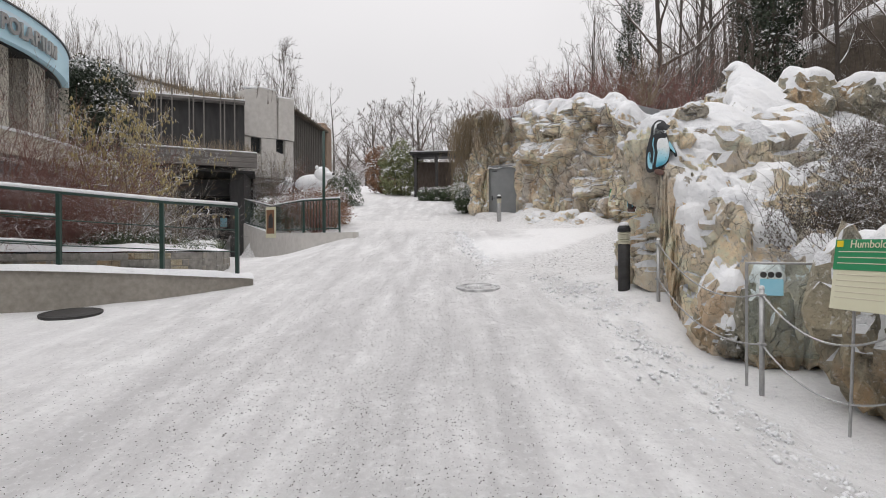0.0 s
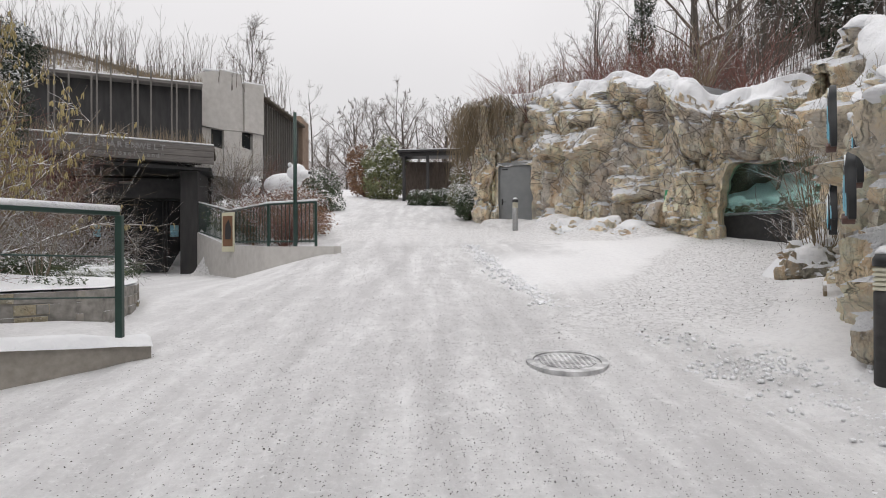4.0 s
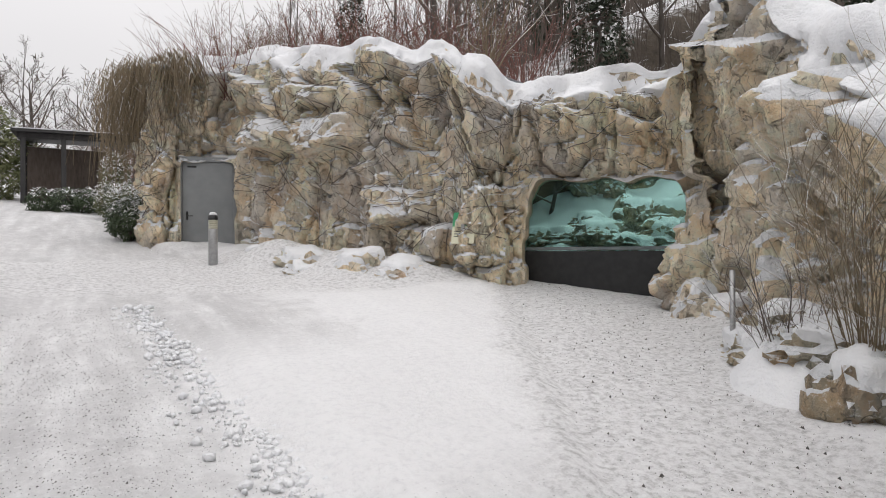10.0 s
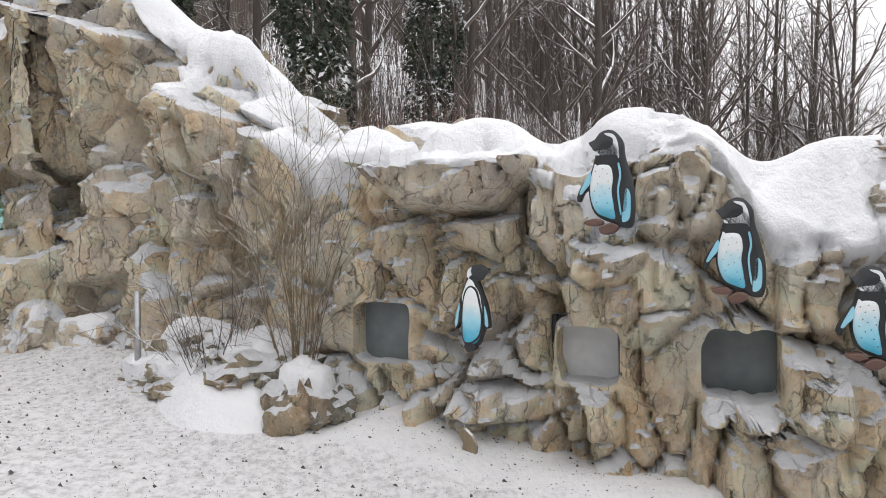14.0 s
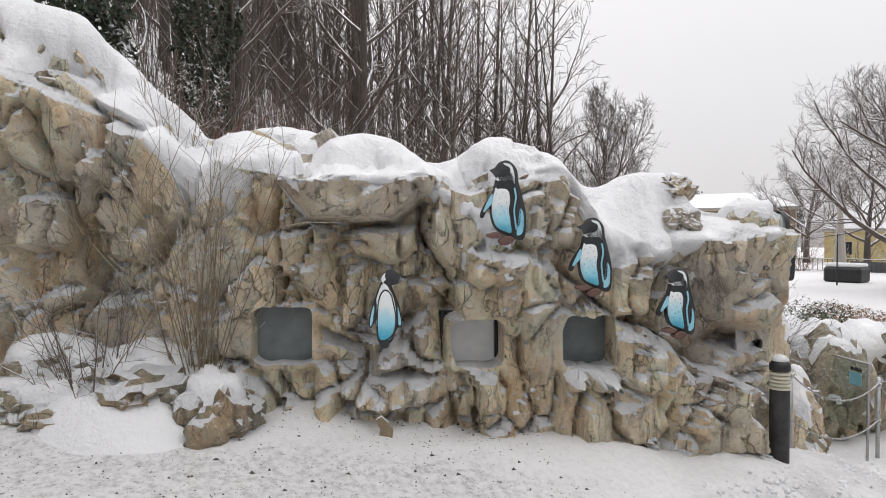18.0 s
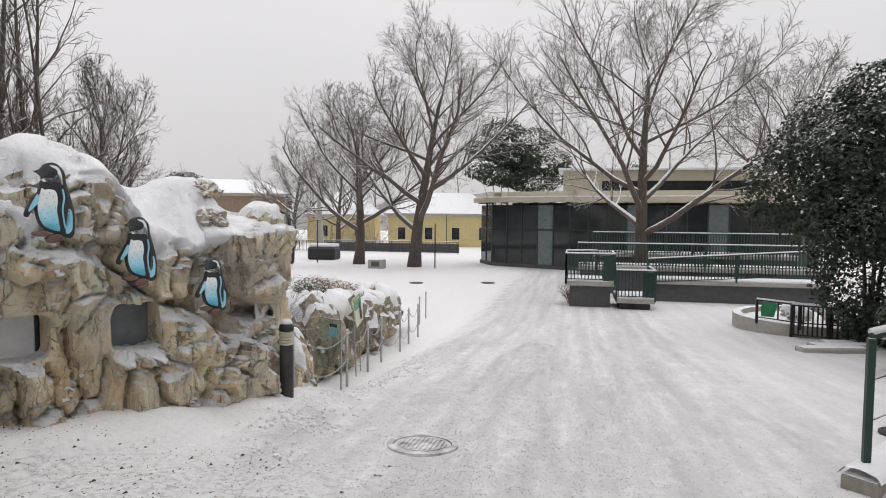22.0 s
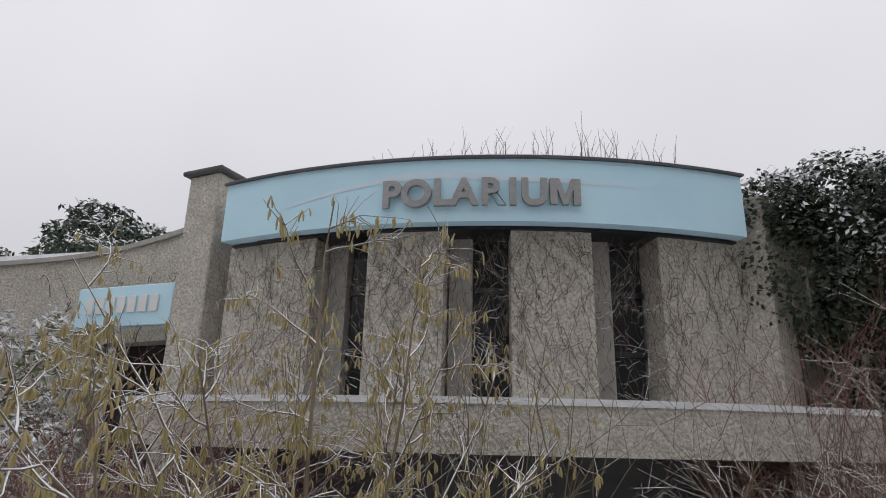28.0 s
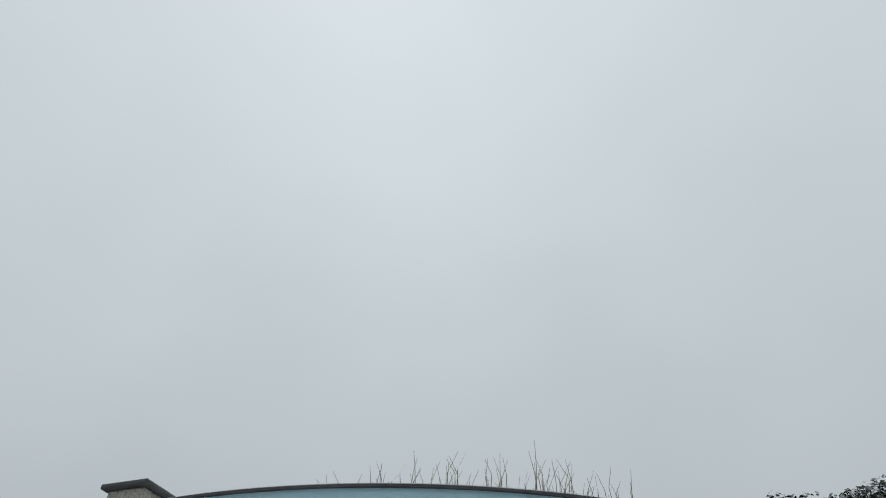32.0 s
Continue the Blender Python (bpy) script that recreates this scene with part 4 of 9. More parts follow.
def rock_curtain(stations, seed, step=0.055, blocky=1.0):
    """A leaning, broken rock face along its foot, with its rounded top falling back behind, and the snow on it."""
    c = along(stations, step)
    n = len(c)
    tang = np.gradient(c[:, :2], axis=0)
    k = max(3, int(0.5 / step))
    ker = np.ones(2 * k + 1) / (2 * k + 1)
    tx = np.convolve(np.pad(tang[:, 0], k, "edge"), ker, "valid")
    ty = np.convolve(np.pad(tang[:, 1], k, "edge"), ker, "valid")
    ln = np.hypot(tx, ty)
    nx, ny = ty / ln, -tx / ln
    levels = np.concatenate([np.linspace(0, 1, NL), np.ones(len(BACKS))])
    backs = [0.0] * NL + BACKS
    brim, crest = [], []
    for i in range(n):
        x, y, top = c[i]
        w = smoothstep(7.7, 8.3, y)
        brim.append(w * brim_at(y) + (1 - w) * (top - 0.2) + 0.05 * noise.noise(Vector((x * 3, y * 3, seed + 8))))
        crest.append(w * (crest_at(x, y)[1] - 0.10) + (1 - w) * top)
    rows = []
    state = [[] for _ in range(n)]
    bases = [ground_z(p[0], p[1]) - 0.35 for p in c]
    brows = [1 - 0.75 * (1 - smoothstep(1.9, 3.0, math.hypot(p[0] - 7.15, p[1] - 18.2))) for p in c]
    for lv, back in zip(levels, backs):
        r = []
        for i in range(n):
            x, y, top = c[i]
            base = bases[i]
            z = base + (brim[i] - base) * lv
            lean = 0.20 * lv ** 2 * smoothstep(7.9, 9.0, y) + 0.05 + 2.1 * lv * (1 - smoothstep(7.75, 8.45, y))
            # the roof over the viewing window is only a thin brow
            brow = brows[i]
            px, py = x - nx[i] * (lean + back * brow), y - ny[i] * (lean + back * brow)
            if back > 0:
                z += (crest[i] - brim[i]) * smoothstep(0.0, 0.48, back) - 1.3 * smoothstep(0.5, 2.6, back)
            q = Vector((px, py, z + seed))
            w = q + 0.16 * Vector((fbm(q * 1.3, 2), fbm(q * 1.3 + Vector((9, 0, 0)), 2), fbm(q * 1.3 + Vector((0, 9, 0)), 2)))
            w += 0.03 * Vector((noise.noise(q * 6), noise.noise(q * 6 + Vector((4, 0, 0))), noise.noise(q * 6 + Vector((0, 4, 0)))))
            g1, s1, t1 = joints(w, 0.95, 0.5, 0.08)
            g2, s2, t2 = joints(w + Vector((31, 0, 0)), 2.3, 0.5, 0.11)
            g3, s3, t3 = joints(w + Vector((0, 17, 0)), 6.0, 0.6, 0.16)
            amp = 1.0 if back == 0 else max(0.15, 1 - back * 1.6)
            out = 0.16 * fbm(w * 0.7, 2) + blocky * (0.26 * s1 + 0.22 * t1 + 0.07 * s2 + 0.14 * t2) + 0.02 * s3 + 0.05 * t3
            out -= 0.17 * g1 + 0.10 * g2 + 0.034 * g3 * s2
            out += 0.018 * noise.noise(q * 9) + 0.012 * noise.noise(q * 17) - 0.02
            out += slab_relief(-1.17 * y, z) if y > 8.3 else 0.0
            if seed == 0:
                out += 0.42 * (0.22 - abs(noise.noise(Vector((w.x * 1.15, w.y * 1.15, w.z * 0.28)))))
            # a little wider at the foot
            out += 0.06 * (1 - smoothstep(0.1, 0.35, lv + 0.1 * noise.noise(q * 1.5)))
            out *= amp
            h = hole_state(x, y, z) if back == 0 else 9.0
            state[i].append(h)
            if h < 1.16:
                t = 1 - smoothstep(1.02, 1.16, h)
                out = out * (1 - 0.85 * t) + 0.04 * t
            zz = z + 0.03 * amp * noise.noise(q * 2.5)
            if back > 0:
                zz += 0.05 * fbm(Vector((px * 1.6, py * 1.6, seed)), 3) * min(1.0, back * 2)
            r.append((px + nx[i] * out, py + ny[i] * out, zz))
        rows.append(r)

    gone = {(i, j) for i in range(NL) for j in range(n - 1) if state[j][i] < 1.0}
    rim = {}
    for i, j in gone:
        for di, dj, p, q in ((-1, 0, (i, j), (i, j + 1)), (1, 0, (i + 1, j), (i + 1, j + 1)), (0, -1, (i, j), (i + 1, j)), (0, 1, (i, j + 1), (i + 1, j + 1))):
            if (i + di, j + dj) not in gone and i + di >= 0:
                rim.setdefault(p, set()).add(q)
                rim.setdefault(q, set()).add(p)
    for _ in range(3):
        moved = {p: 0.4 * Vector(rows[p[0]][p[1]]) + 0.6 * sum((Vector(rows[a][b]) for a, b in near), Vector()) / len(near) for p, near in rim.items() if len(near) == 2}
        for (a, b), p in moved.items():
            rows[a][b] = tuple(p)
    m = MB().grid(rows, 0, lambda i, j: (i, j) in gone)
    for i, j in gone:
        for di, dj, p, q in ((-1, 0, (i, j), (i, j + 1)), (1, 0, (i + 1, j + 1), (i + 1, j)), (0, -1, (i + 1, j), (i, j)), (0, 1, (i, j + 1), (i + 1, j + 1))):
            if (i + di, j + dj) in gone or i + di < 0:
                continue
            a, b = Vector(rows[p[0]][p[1]]), Vector(rows[q[0]][q[1]])
            va = Vector((nx[p[1]], ny[p[1]], 0)) * -0.55
            vb = Vector((nx[q[1]], ny[q[1]], 0)) * -0.55
            m.add([a, b, b + vb, a + va], [(0, 1, 2, 3)])
    # snow lying along the top, soft and lumpy, tongues of it hanging down, rock showing through here and there
    arr = np.array(rows)
    span = max(1, int(0.13 / step))
    soft = arr.copy()
    for kk in range(1, span + 1):
        soft[:, kk:-kk] += arr[:, 2 * kk:] + arr[:, :-2 * kk]
    soft[:, span:-span] /= 2 * span + 1
    soft[:, :span], soft[:, -span:] = arr[:, :span], arr[:, -span:]
    last = len(rows) - 1
    srows = []
    count = 26
    for v in range(count):
        t = v / (count - 1)
        r = []
        for j in range(n):
            x, y, top = c[j]
            u = -1.17 * y
            long_ = 0.10 + 0.14 * noise.noise(Vector((u * 1.7, seed, 3))) + 0.07 * noise.noise(Vector((u * 5.5, seed, 6)))
            for tu, tr, tl in TONGUES:
                if abs(u - tu) < tr:
                    long_ += tl * (1 - ((u - tu) / tr) ** 2) * (0.8 + 0.5 * noise.noise(Vector((u * 6, 1, seed))))
            dz = (brim[j] - bases[j]) / (NL - 1)
            first = NL - 1 - max(0.02, long_) / dz
            f = first + (NL + 1 - first) * (t / 0.42) if t < 0.42 else NL + 1 + (last - NL - 1) * (t - 0.42) / 0.58
            k0 = min(last - 1, int(f))
            b = f - k0
            p = 0.35 * (arr[k0][j] * (1 - b) + arr[k0 + 1][j] * b) + 0.65 * (soft[k0][j] * (1 - b) + soft[k0 + 1][j] * b)
            P = Vector(p)
            lump = fbm(P * 2.0 + Vector((0, 0, seed)), 3, 2.1, 0.6)
            thin = smoothstep(*((0.04, 0.36) if seed else (-0.06, 0.3)), noise.noise(P * 1.9 + Vector((seed, 3.3, 0))) + 0.4 * noise.noise(P * 6)) * (1 - smoothstep(*((0.68, 0.9) if seed else (0.55, 0.75)), t))
            thick = (-0.06 + 0.15 * smoothstep(0.0, 0.30, t) + 0.06 * smoothstep(0.3, 0.55, t)) + 0.045 * lump - 0.22 * thin
            if t > 0.9:
                thick -= 0.3 * (t - 0.9) / 0.1
            thick -= 0.3 * (1 - smoothstep(8.45, 8.95, y))
            lay = smoothstep(0.25, 0.55, t)
            r.append((P.x + nx[j] * thick * (1 - 0.8 * lay), P.y + ny[j] * thick * (1 - 0.8 * lay), P.z + thick * (0.25 + 0.75 * lay)))
        srows.append(r)
    return m, MB().grid(srows), rows, nx, ny


def creeper(rows, nx, ny, count, seed, lo=0.25):
    """Bare creeper stems that wander up over a rock face."""
    rng = random.Random(seed)
    m = MB()
    n = len(rows[0])
    for _ in range(count):
        j = rng.randrange(10, n - 10)
        i = rng.randrange(12, NL - 2)
        pts = []
        di, dj = rng.uniform(0.7, 2.7), rng.uniform(-2.8, 2.8)
        fi, fj = float(i), float(j)
        for _k in range(rng.randrange(10, 26)):
            ii, jj = int(round(fi)), int(round(fj))
            if not (1 < ii < NL + 5 and 1 < jj < n - 2):
                break
            p = rows[ii][jj]
            if hole_state(p[0], p[1], p[2]) < 1.12:
                break
            pts.append((p[0] + nx[jj] * 0.03, p[1] + ny[jj] * 0.03, p[2] + 0.01))
            fi += di
            fj += dj
            di += rng.uniform(-0.5, 0.5)
            dj += rng.uniform(-0.9, 0.9)
            di = max(-1.3, min(2.7, di))
            dj = max(-3.0, min(3.0, dj))
        if len(pts) > 3:
            r0 = rng.uniform(0.004, 0.011)
            m.tube(pts, [r0 * (1 - 0.6 * t / len(pts)) for t in range(len(pts))], 3, 0, False)
    return m


m, s, rk_rows, rk_nx, rk_ny = rock_curtain(FACE[:14], 0.0, 0.05, 0.9)
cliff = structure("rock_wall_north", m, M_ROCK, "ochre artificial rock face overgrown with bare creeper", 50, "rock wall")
structure("snow_cap_north", s, M_SNOW, "thick snow lying along the rock wall's top", True, "snow")
tagged(part("creeper_stems", creeper(rk_rows, rk_nx, rk_ny, 620, 5), M_TWIG), "bare dark creeper stems over the rock", "creeper", "", "stuff")
m, s, rs_rows, rs_nx, rs_ny = rock_curtain(FACE[12:], 3.7, 0.035, 0.9)
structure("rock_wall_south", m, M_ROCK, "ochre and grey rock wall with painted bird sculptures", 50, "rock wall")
structure("snow_cap_south", s, M_SNOW, "thick rounded snow lying on the rock wall", True, "snow")


# the ground behind the rocks, rising to the wooded hill
for name, y0, y1, first, last in (("south", 7.3, 16.4, 13, 27), ("north", 20.6, 33.0, 0, 10)):
    face = sorted((f[1], f[0]) for f in FACE[first:last])
    rows = []
    for y in np.linspace(y0, y1, 24):
        x0 = float(np.interp(y, [p[0] for p in face], [p[1] for p in face])) + 1.0
        z = crest_at(x0 - 0.5, y)[1] if y > 8.2 else 2.6
        x1 = max(x0 + 2.0, float(np.interp(y, HY, HX)) + 0.6)
        r = []
        for t in np.linspace(0, 1, 14):
            x = x0 + (x1 - x0) * t
            low = min(z - 0.9, hill_z(x1, y) - 0.4) if name == "south" else z - 0.6
            fall = smoothstep(0.0, 1.3, x - x0)
            zz = (z - 0.40) * (1 - fall) + (low * (1 - t) + (hill_z(x1, y) + 0.05) * t) * fall + 0.08 * noise.noise(Vector((x * 1.3, y * 1.3, 2)))
            r.append((x, y, zz))
        rows.append(r)
    structure("rock_plateau_" + name, MB().grid(rows), M_SNOW, "snowy ground behind the rock wall", True, "ground")


# the snowed-over slope of broken rock at the lane's corner
def corner_point(u, v):
    top = Vector((2.98 + 1.15 * u, 8.62 + 0.1 * u, 3.12 - 0.55 * u * u))
    low = Vector((3.02 + 1.15 * u, 7.85 - 1.05 * u ** 0.8, 1.55 - 0.35 * u))
    p = top.lerp(low, v)
    p.z += 0.16 * math.sin(math.pi * v)
    return p


cn, cs = [], []
for v in np.linspace(0, 1.55, 56):
    r, s_ = [], []
    for u in np.linspace(-0.12, 1.12, 46):
        p = corner_point(max(0.0, min(1.0, u)), min(1.0, v))
        if v > 1:                     # below the slope the rock drops steeply to the ground
            p += Vector((-0.10, -0.22, -2.0)) * (v - 1)
        if u < 0 or u > 1:            # and falls away at both sides
            p += Vector((0.6 * (u - max(0.0, min(1.0, u))), 0.4, -3.0)) * abs(u - max(0.0, min(1.0, u))) * 3
        w = p + 0.2 * Vector((fbm(p, 2), fbm(p + Vector((9, 0, 0)), 2), 0))
        e1, s1, t1 = blocks(w * Vector((1, 1, 0.7)), 1.5)
        e2, s2, t2 = blocks(w + Vector((7, 0, 0)), 3.4)
        f = 0.26 * s1 + 0.2 * t1 + 0.12 * s2 + 0.1 * t2 + 0.04 * noise.noise(p * 7) - 0.2
        r.append(tuple(p + Vector((-0.35, -0.7, 0.5)) * f))
        lump = 0.16 * fbm(p * 2.2, 4, 2.1, 0.6) + 0.06
        lump -= 0.3 * smoothstep(0.75, 1.08, v + 0.25 * noise.noise(p * 2.5)) + 0.3 * smoothstep(-0.05, 0.12, -u + 0.1 * noise.noise(p * 2))
        s_.append(tuple(p + Vector((-0.3, -0.55, 0.7)) * (lump + 0.09 * s1 - 0.04)))
    cn.append(r)
    cs.append(s_)
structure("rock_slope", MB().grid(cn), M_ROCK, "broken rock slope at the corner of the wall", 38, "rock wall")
structure("slope_snow", MB().grid(cs[:44]), M_SNOW, "thick lumpy snow on the corner slope", True, "snow")


# ---- Polarium building ----
PC, PR = (-16.69, 12.27), 7.96


def arc(r, deg):
    return PC[0] + r * math.cos(radians(deg)), PC[1] + r * math.sin(radians(deg))


def arc_wall(r0, r1, a0, a1, z0, z1, n=16):
    m = MB()
    poly = [arc(r1, a0 + (a1 - a0) * i / n) for i in range(n + 1)] + [arc(r0, a1 - (a1 - a0) * i / n) for i in range(n + 1)]
    return m.slab(poly, z0, z1)


polarium = thing("exhibition_building", "curved pebbledash building with a light blue sign board along its eaves", "building", (-14, 12, 0))
inv = polarium.matrix_basis.inverted()


def ppart(name, m, mats, label="", smooth=False, parent=None):
    m.v = [tuple(inv @ Vector(p)) for p in m.v]
    return part(name, m, mats, parent or polarium, label, smooth)


ppart("wall", arc_wall(7.0, 7.25, -18, 40, 1.0, 6.4, 30), M_DARK, "dark recessed wall behind the panels")
for a0, a1 in ((-17.5, -7.6), (-2.5, 4.2), (9.8, 16.6), (22.5, 31.5)):
    ppart("wall_panel", arc_wall(7.25, 7.72, a0, a1, 3.75, 5.72, 6), M_PEBBLE)
for a0, a1 in ((-7.4, -2.7), (4.4, 9.6), (16.8, 22.3)):
    w = ppart("window", arc_wall(7.25, 7.3, a0 + (a1 - a0) * 0.45, a1, 3.76, 5.74, 4), M_GLASSD, "tall dark window strip")
    for zz in (4.35, 5.05):
        ppart("glazing_bar", arc_wall(7.3, 7.35, a0 + (a1 - a0) * 0.45, a1, zz, zz + 0.06, 3), M_BLACK, parent=None)
    ppart("wall_fin", arc_wall(7.25, 7.4, a0, a0 + (a1 - a0) * 0.4, 3.75, 5.72, 2), M_CONC)
ppart("ledge", arc_wall(7.2, 8.72, -19, 34, 3.29, 3.72, 24), M_PEBBLE, "projecting pebbledash ledge")
ppart("ledge_snow", arc_wall(7.74, 8.74, -19, 34, 3.72, 3.78, 24), M_SNOW, "snow along the ledge")
ppart("lower_wall", arc_wall(7.3, 7.9, -19, 36, 0.6, 3.29, 24), M_DGREY, "dark grey wall under the ledge")
board = ppart("sign_board", arc_wall(7.80, PR, -17, 29.9, 5.72, 6.47, 40), M_BLUE, "light blue curved sign board")
ppart("roof_edge", arc_wall(7.5, 8.0, -17.2, 30.1, 6.472, 6.50, 40), M_DGREY, "dark metal edge above the sign")
ppart("roof_edge_snow", arc_wall(7.52, 7.96, -17.2, 30.1, 6.502, 6.525, 40), M_SNOW, "thin snow on the roof edge")
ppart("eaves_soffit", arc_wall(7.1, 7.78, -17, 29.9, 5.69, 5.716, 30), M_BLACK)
sw = MB()
for k in range(44):
    a = -11 + k * 0.75
    zc = 5.98 + 0.30 * math.sin(min(1.0, k / 24) * math.pi * 0.62) - 0.1 * max(0, k - 22) / 22
    w = 0.045 * math.sin(math.pi * (k + 0.5) / 44)
    p0, p1 = arc(PR + 0.004, a), arc(PR + 0.004, a + 0.75)
    zc2 = 5.98 + 0.30 * math.sin(min(1.0, (k + 1) / 24) * math.pi * 0.62) - 0.1 * max(0, k - 21) / 22
    w2 = 0.045 * math.sin(math.pi * min(43.5, k + 1.5) / 44)
    sw.add([(*p0, zc - w), (*p1, zc2 - w2), (*p1, zc2 + w2), (*p0, zc + w)], [(0, 1, 2, 3)])
ppart("swoosh", sw, M_SWOOSH, "pale curved stripe", parent=None)


def fat_letter(ch, size, depth, mat, m, name, parent, offset=0.012):
    cu = bpy.data.curves.new("letter", "FONT")
    cu.body, cu.size, cu.extrude, cu.align_x, cu.offset = ch, size, depth / 2, "CENTER", offset
    tmp = bpy.data.objects.new("tmp", cu)
    me = bpy.data.meshes.new_from_object(tmp)
    me.materials.clear()
    me.materials.append(mat)
    bpy.data.objects.remove(tmp)
    bpy.data.curves.remove(cu)
    ob = new(name, me)
    ob.parent = parent
    ob.matrix_basis = m
    return ob


for k, ch in enumerate("POLARIUM"):
    a = (0.2, 2.28, 4.37, 6.15, 8.35, 10.02, 11.72, 14.15)[k] - 0.15
    x, y = arc(PR + 0.05, a)
    if ch == "M":
        last = part("letter", MB().prism([(-0.17, 0), (-0.09, 0), (-0.09, 0.18), (-0.032, 0), (0.032, 0), (0.09, 0.18), (0.09, 0), (0.17, 0), (0.17, 0.305), (0.068, 0.305), (0, 0.105), (-0.068, 0.305), (-0.17, 0.305)], -0.025, 0.025), M_LETTER, polarium)
        last.matrix_basis = inv @ pose(x, y, 5.90, 0, 0, 90 + a)
    else:
        fat_letter(ch, 0.43, 0.05, M_LETTER, inv @ pose(x, y, 5.90, 90, 0, 90 + a), "letter", polarium, 0.016)

ppart("pillar", MB().box(-0.3, 0.3, -0.28, 0.28, 0.5, 6.86, 0.02, pose(-9.78, 9.36, 0, 0, 0, -12)), M_PEBBLE, "square pebbledash pillar")
ppart("pillar_cap", MB().box(-0.38, 0.38, -0.36, 0.36, 6.86, 6.93, 0.02, pose(-9.78, 9.36, 0, 0, 0, -12)), M_DGREY)
# the concave wing to the south
wing = along([(-10.1, 9.1), (-10.45, 8.2), (-10.8, 6.3), (-10.75, 4.4), (-10.5, 2.4), (-10.2, 0.0), (-10.0, -4.0)], 0.4)


def ribbon(line, out, thick, bottom, top):
    """A wall of one piece along a line: its outer face lies out beyond it, its back thick behind."""
    m, loop = MB(), []
    for i in range(len(line)):
        d = line[min(i + 1, len(line) - 1)] - line[max(i - 1, 0)]
        d = d / np.hypot(*d)
        nn = np.array([-d[1], d[0]])
        p, q = line[i] + nn * out, line[i] - nn * thick
        loop.append([(*p, bottom(line[i])), (*p, top(line[i])), (*q, top(line[i])), (*q, bottom(line[i]))])
    rows = [[c[k % 4] for c in loop] for k in range(5)]
    m.grid(rows)
    m.add(loop[0], [(3, 2, 1, 0)])
    m.add(loop[-1], [(0, 1, 2, 3)])
    return m


def wing_top(p):
    return 6.25 - 0.048 * (9 - p[1]) + 0.10 * smoothstep(6.5, 9, p[1])


a_, b_ = int(np.argmin(abs(wing[:, 1] - 8.7))), int(np.argmin(abs(wing[:, 1] - 7.0)))
ppart("wing_wall", ribbon(wing[b_:], 0.0, 0.35, lambda p: 0.2, wing_top), M_PEBBLE, "curved pebbledash wing wall with creeper stems")
ppart("entrance_lintel", ribbon(wing[a_:b_ + 1], 0.0, 0.35, lambda p: 4.7, wing_top), M_PEBBLE)
ppart("entrance_jamb", ribbon(wing[:a_ + 1], 0.0, 0.35, lambda p: 0.2, wing_top), M_PEBBLE)
ppart("wing_coping", ribbon(wing, 0.06, 0.4, lambda p: wing_top(p) + 0.003, lambda p: wing_top(p) + 0.08), M_CONC, "snowy coping")
for zz in (0.0,):
    gd = ppart("wing_door", MB().box(-0.06, 0.02, -0.45, 0.45, 1.55, 3.75, 0.01, pose(-10.2, 0.35, 0, 0, 0, 3)), M_GREEN, "dark green metal door")
    ppart("door_frame", MB().box(-0.08, 0.05, -0.53, -0.45, 1.5, 3.83, 0.01, pose(-10.2, 0.35, 0, 0, 0, 3)).box(-0.08, 0.05, 0.45, 0.53, 1.5, 3.83, 0.01, pose(-10.2, 0.35, 0, 0, 0, 3)).box(-0.08, 0.05, -0.45, 0.45, 3.75, 3.83, 0.01, pose(-10.2, 0.35, 0, 0, 0, 3)), M_DGREY)
ppart("groove", MB().box(-0.03, 0.03, 0, 6.4, 0, 0.05, 0.01, pose(-10.42, 0.6, 4.72, 0, 0, 2.5)), M_CONC, "string course")
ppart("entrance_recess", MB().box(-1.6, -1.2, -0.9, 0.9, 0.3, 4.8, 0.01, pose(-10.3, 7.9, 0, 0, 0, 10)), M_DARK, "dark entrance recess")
ppart("entrance_sign", MB().box(-0.04, 0.04, -0.9, 0.88, 4.83, 5.42, 0.01, pose(-10.0, 7.95, 0, 0, 0, -8)), M_BLUE, "light blue sign above the entrance")
for k in range(7):
    ppart("sign_mark", MB().box(-0.012, 0.012, -0.07, 0.07, 5.02, 5.26, 0.004, pose(-10.0, 7.95, 0, 0, 0, -8) @ pose(0.055, -0.62 + 0.2 * k, 0)), M_SIGNW)
ppart("roof", MB().slab([arc(7.6, -17 + 3.6 * k) for k in range(14)] + [(-26, 26), (-30, 10), (-24, -4), (-10.4, -4), (-11, 4), (-10.9, 8.6)], 6.2, 6.3), M_SNOW, "flat snowy roof")
ppart("back_wall", MB().box(-26, -10.6, -4.2, -3.9, -0.5, 6.2, 0.02), M_PEBBLE)
ppart("north_wall", MB().box(-0.2, 0.2, 0, 9.0, 0.5, 6.3, 0.02, pose(-10.05, 16.3, 0, 0, 0, 52)), M_PEBBLE, "wall covered by ivy")
ppart("chimney", MB().box(-13.6, -13.0, 4.5, 5.1, 6.2, 7.1, 0.03), M_CONC)


# ---- plants ----
def wander(rng, p, d, length, segs, sag=0.0, wild=0.18):
    """A bent path from p along d."""
    pts = [Vector(p)]
    d = Vector(d).normalized()
    for k in range(segs):
        d = (d + Vector((rng.uniform(-wild, wild), rng.uniform(-wild, wild), rng.uniform(-wild, wild) + sag))).normalized()
        pts.append(pts[-1] + d * (length / segs))
    return pts


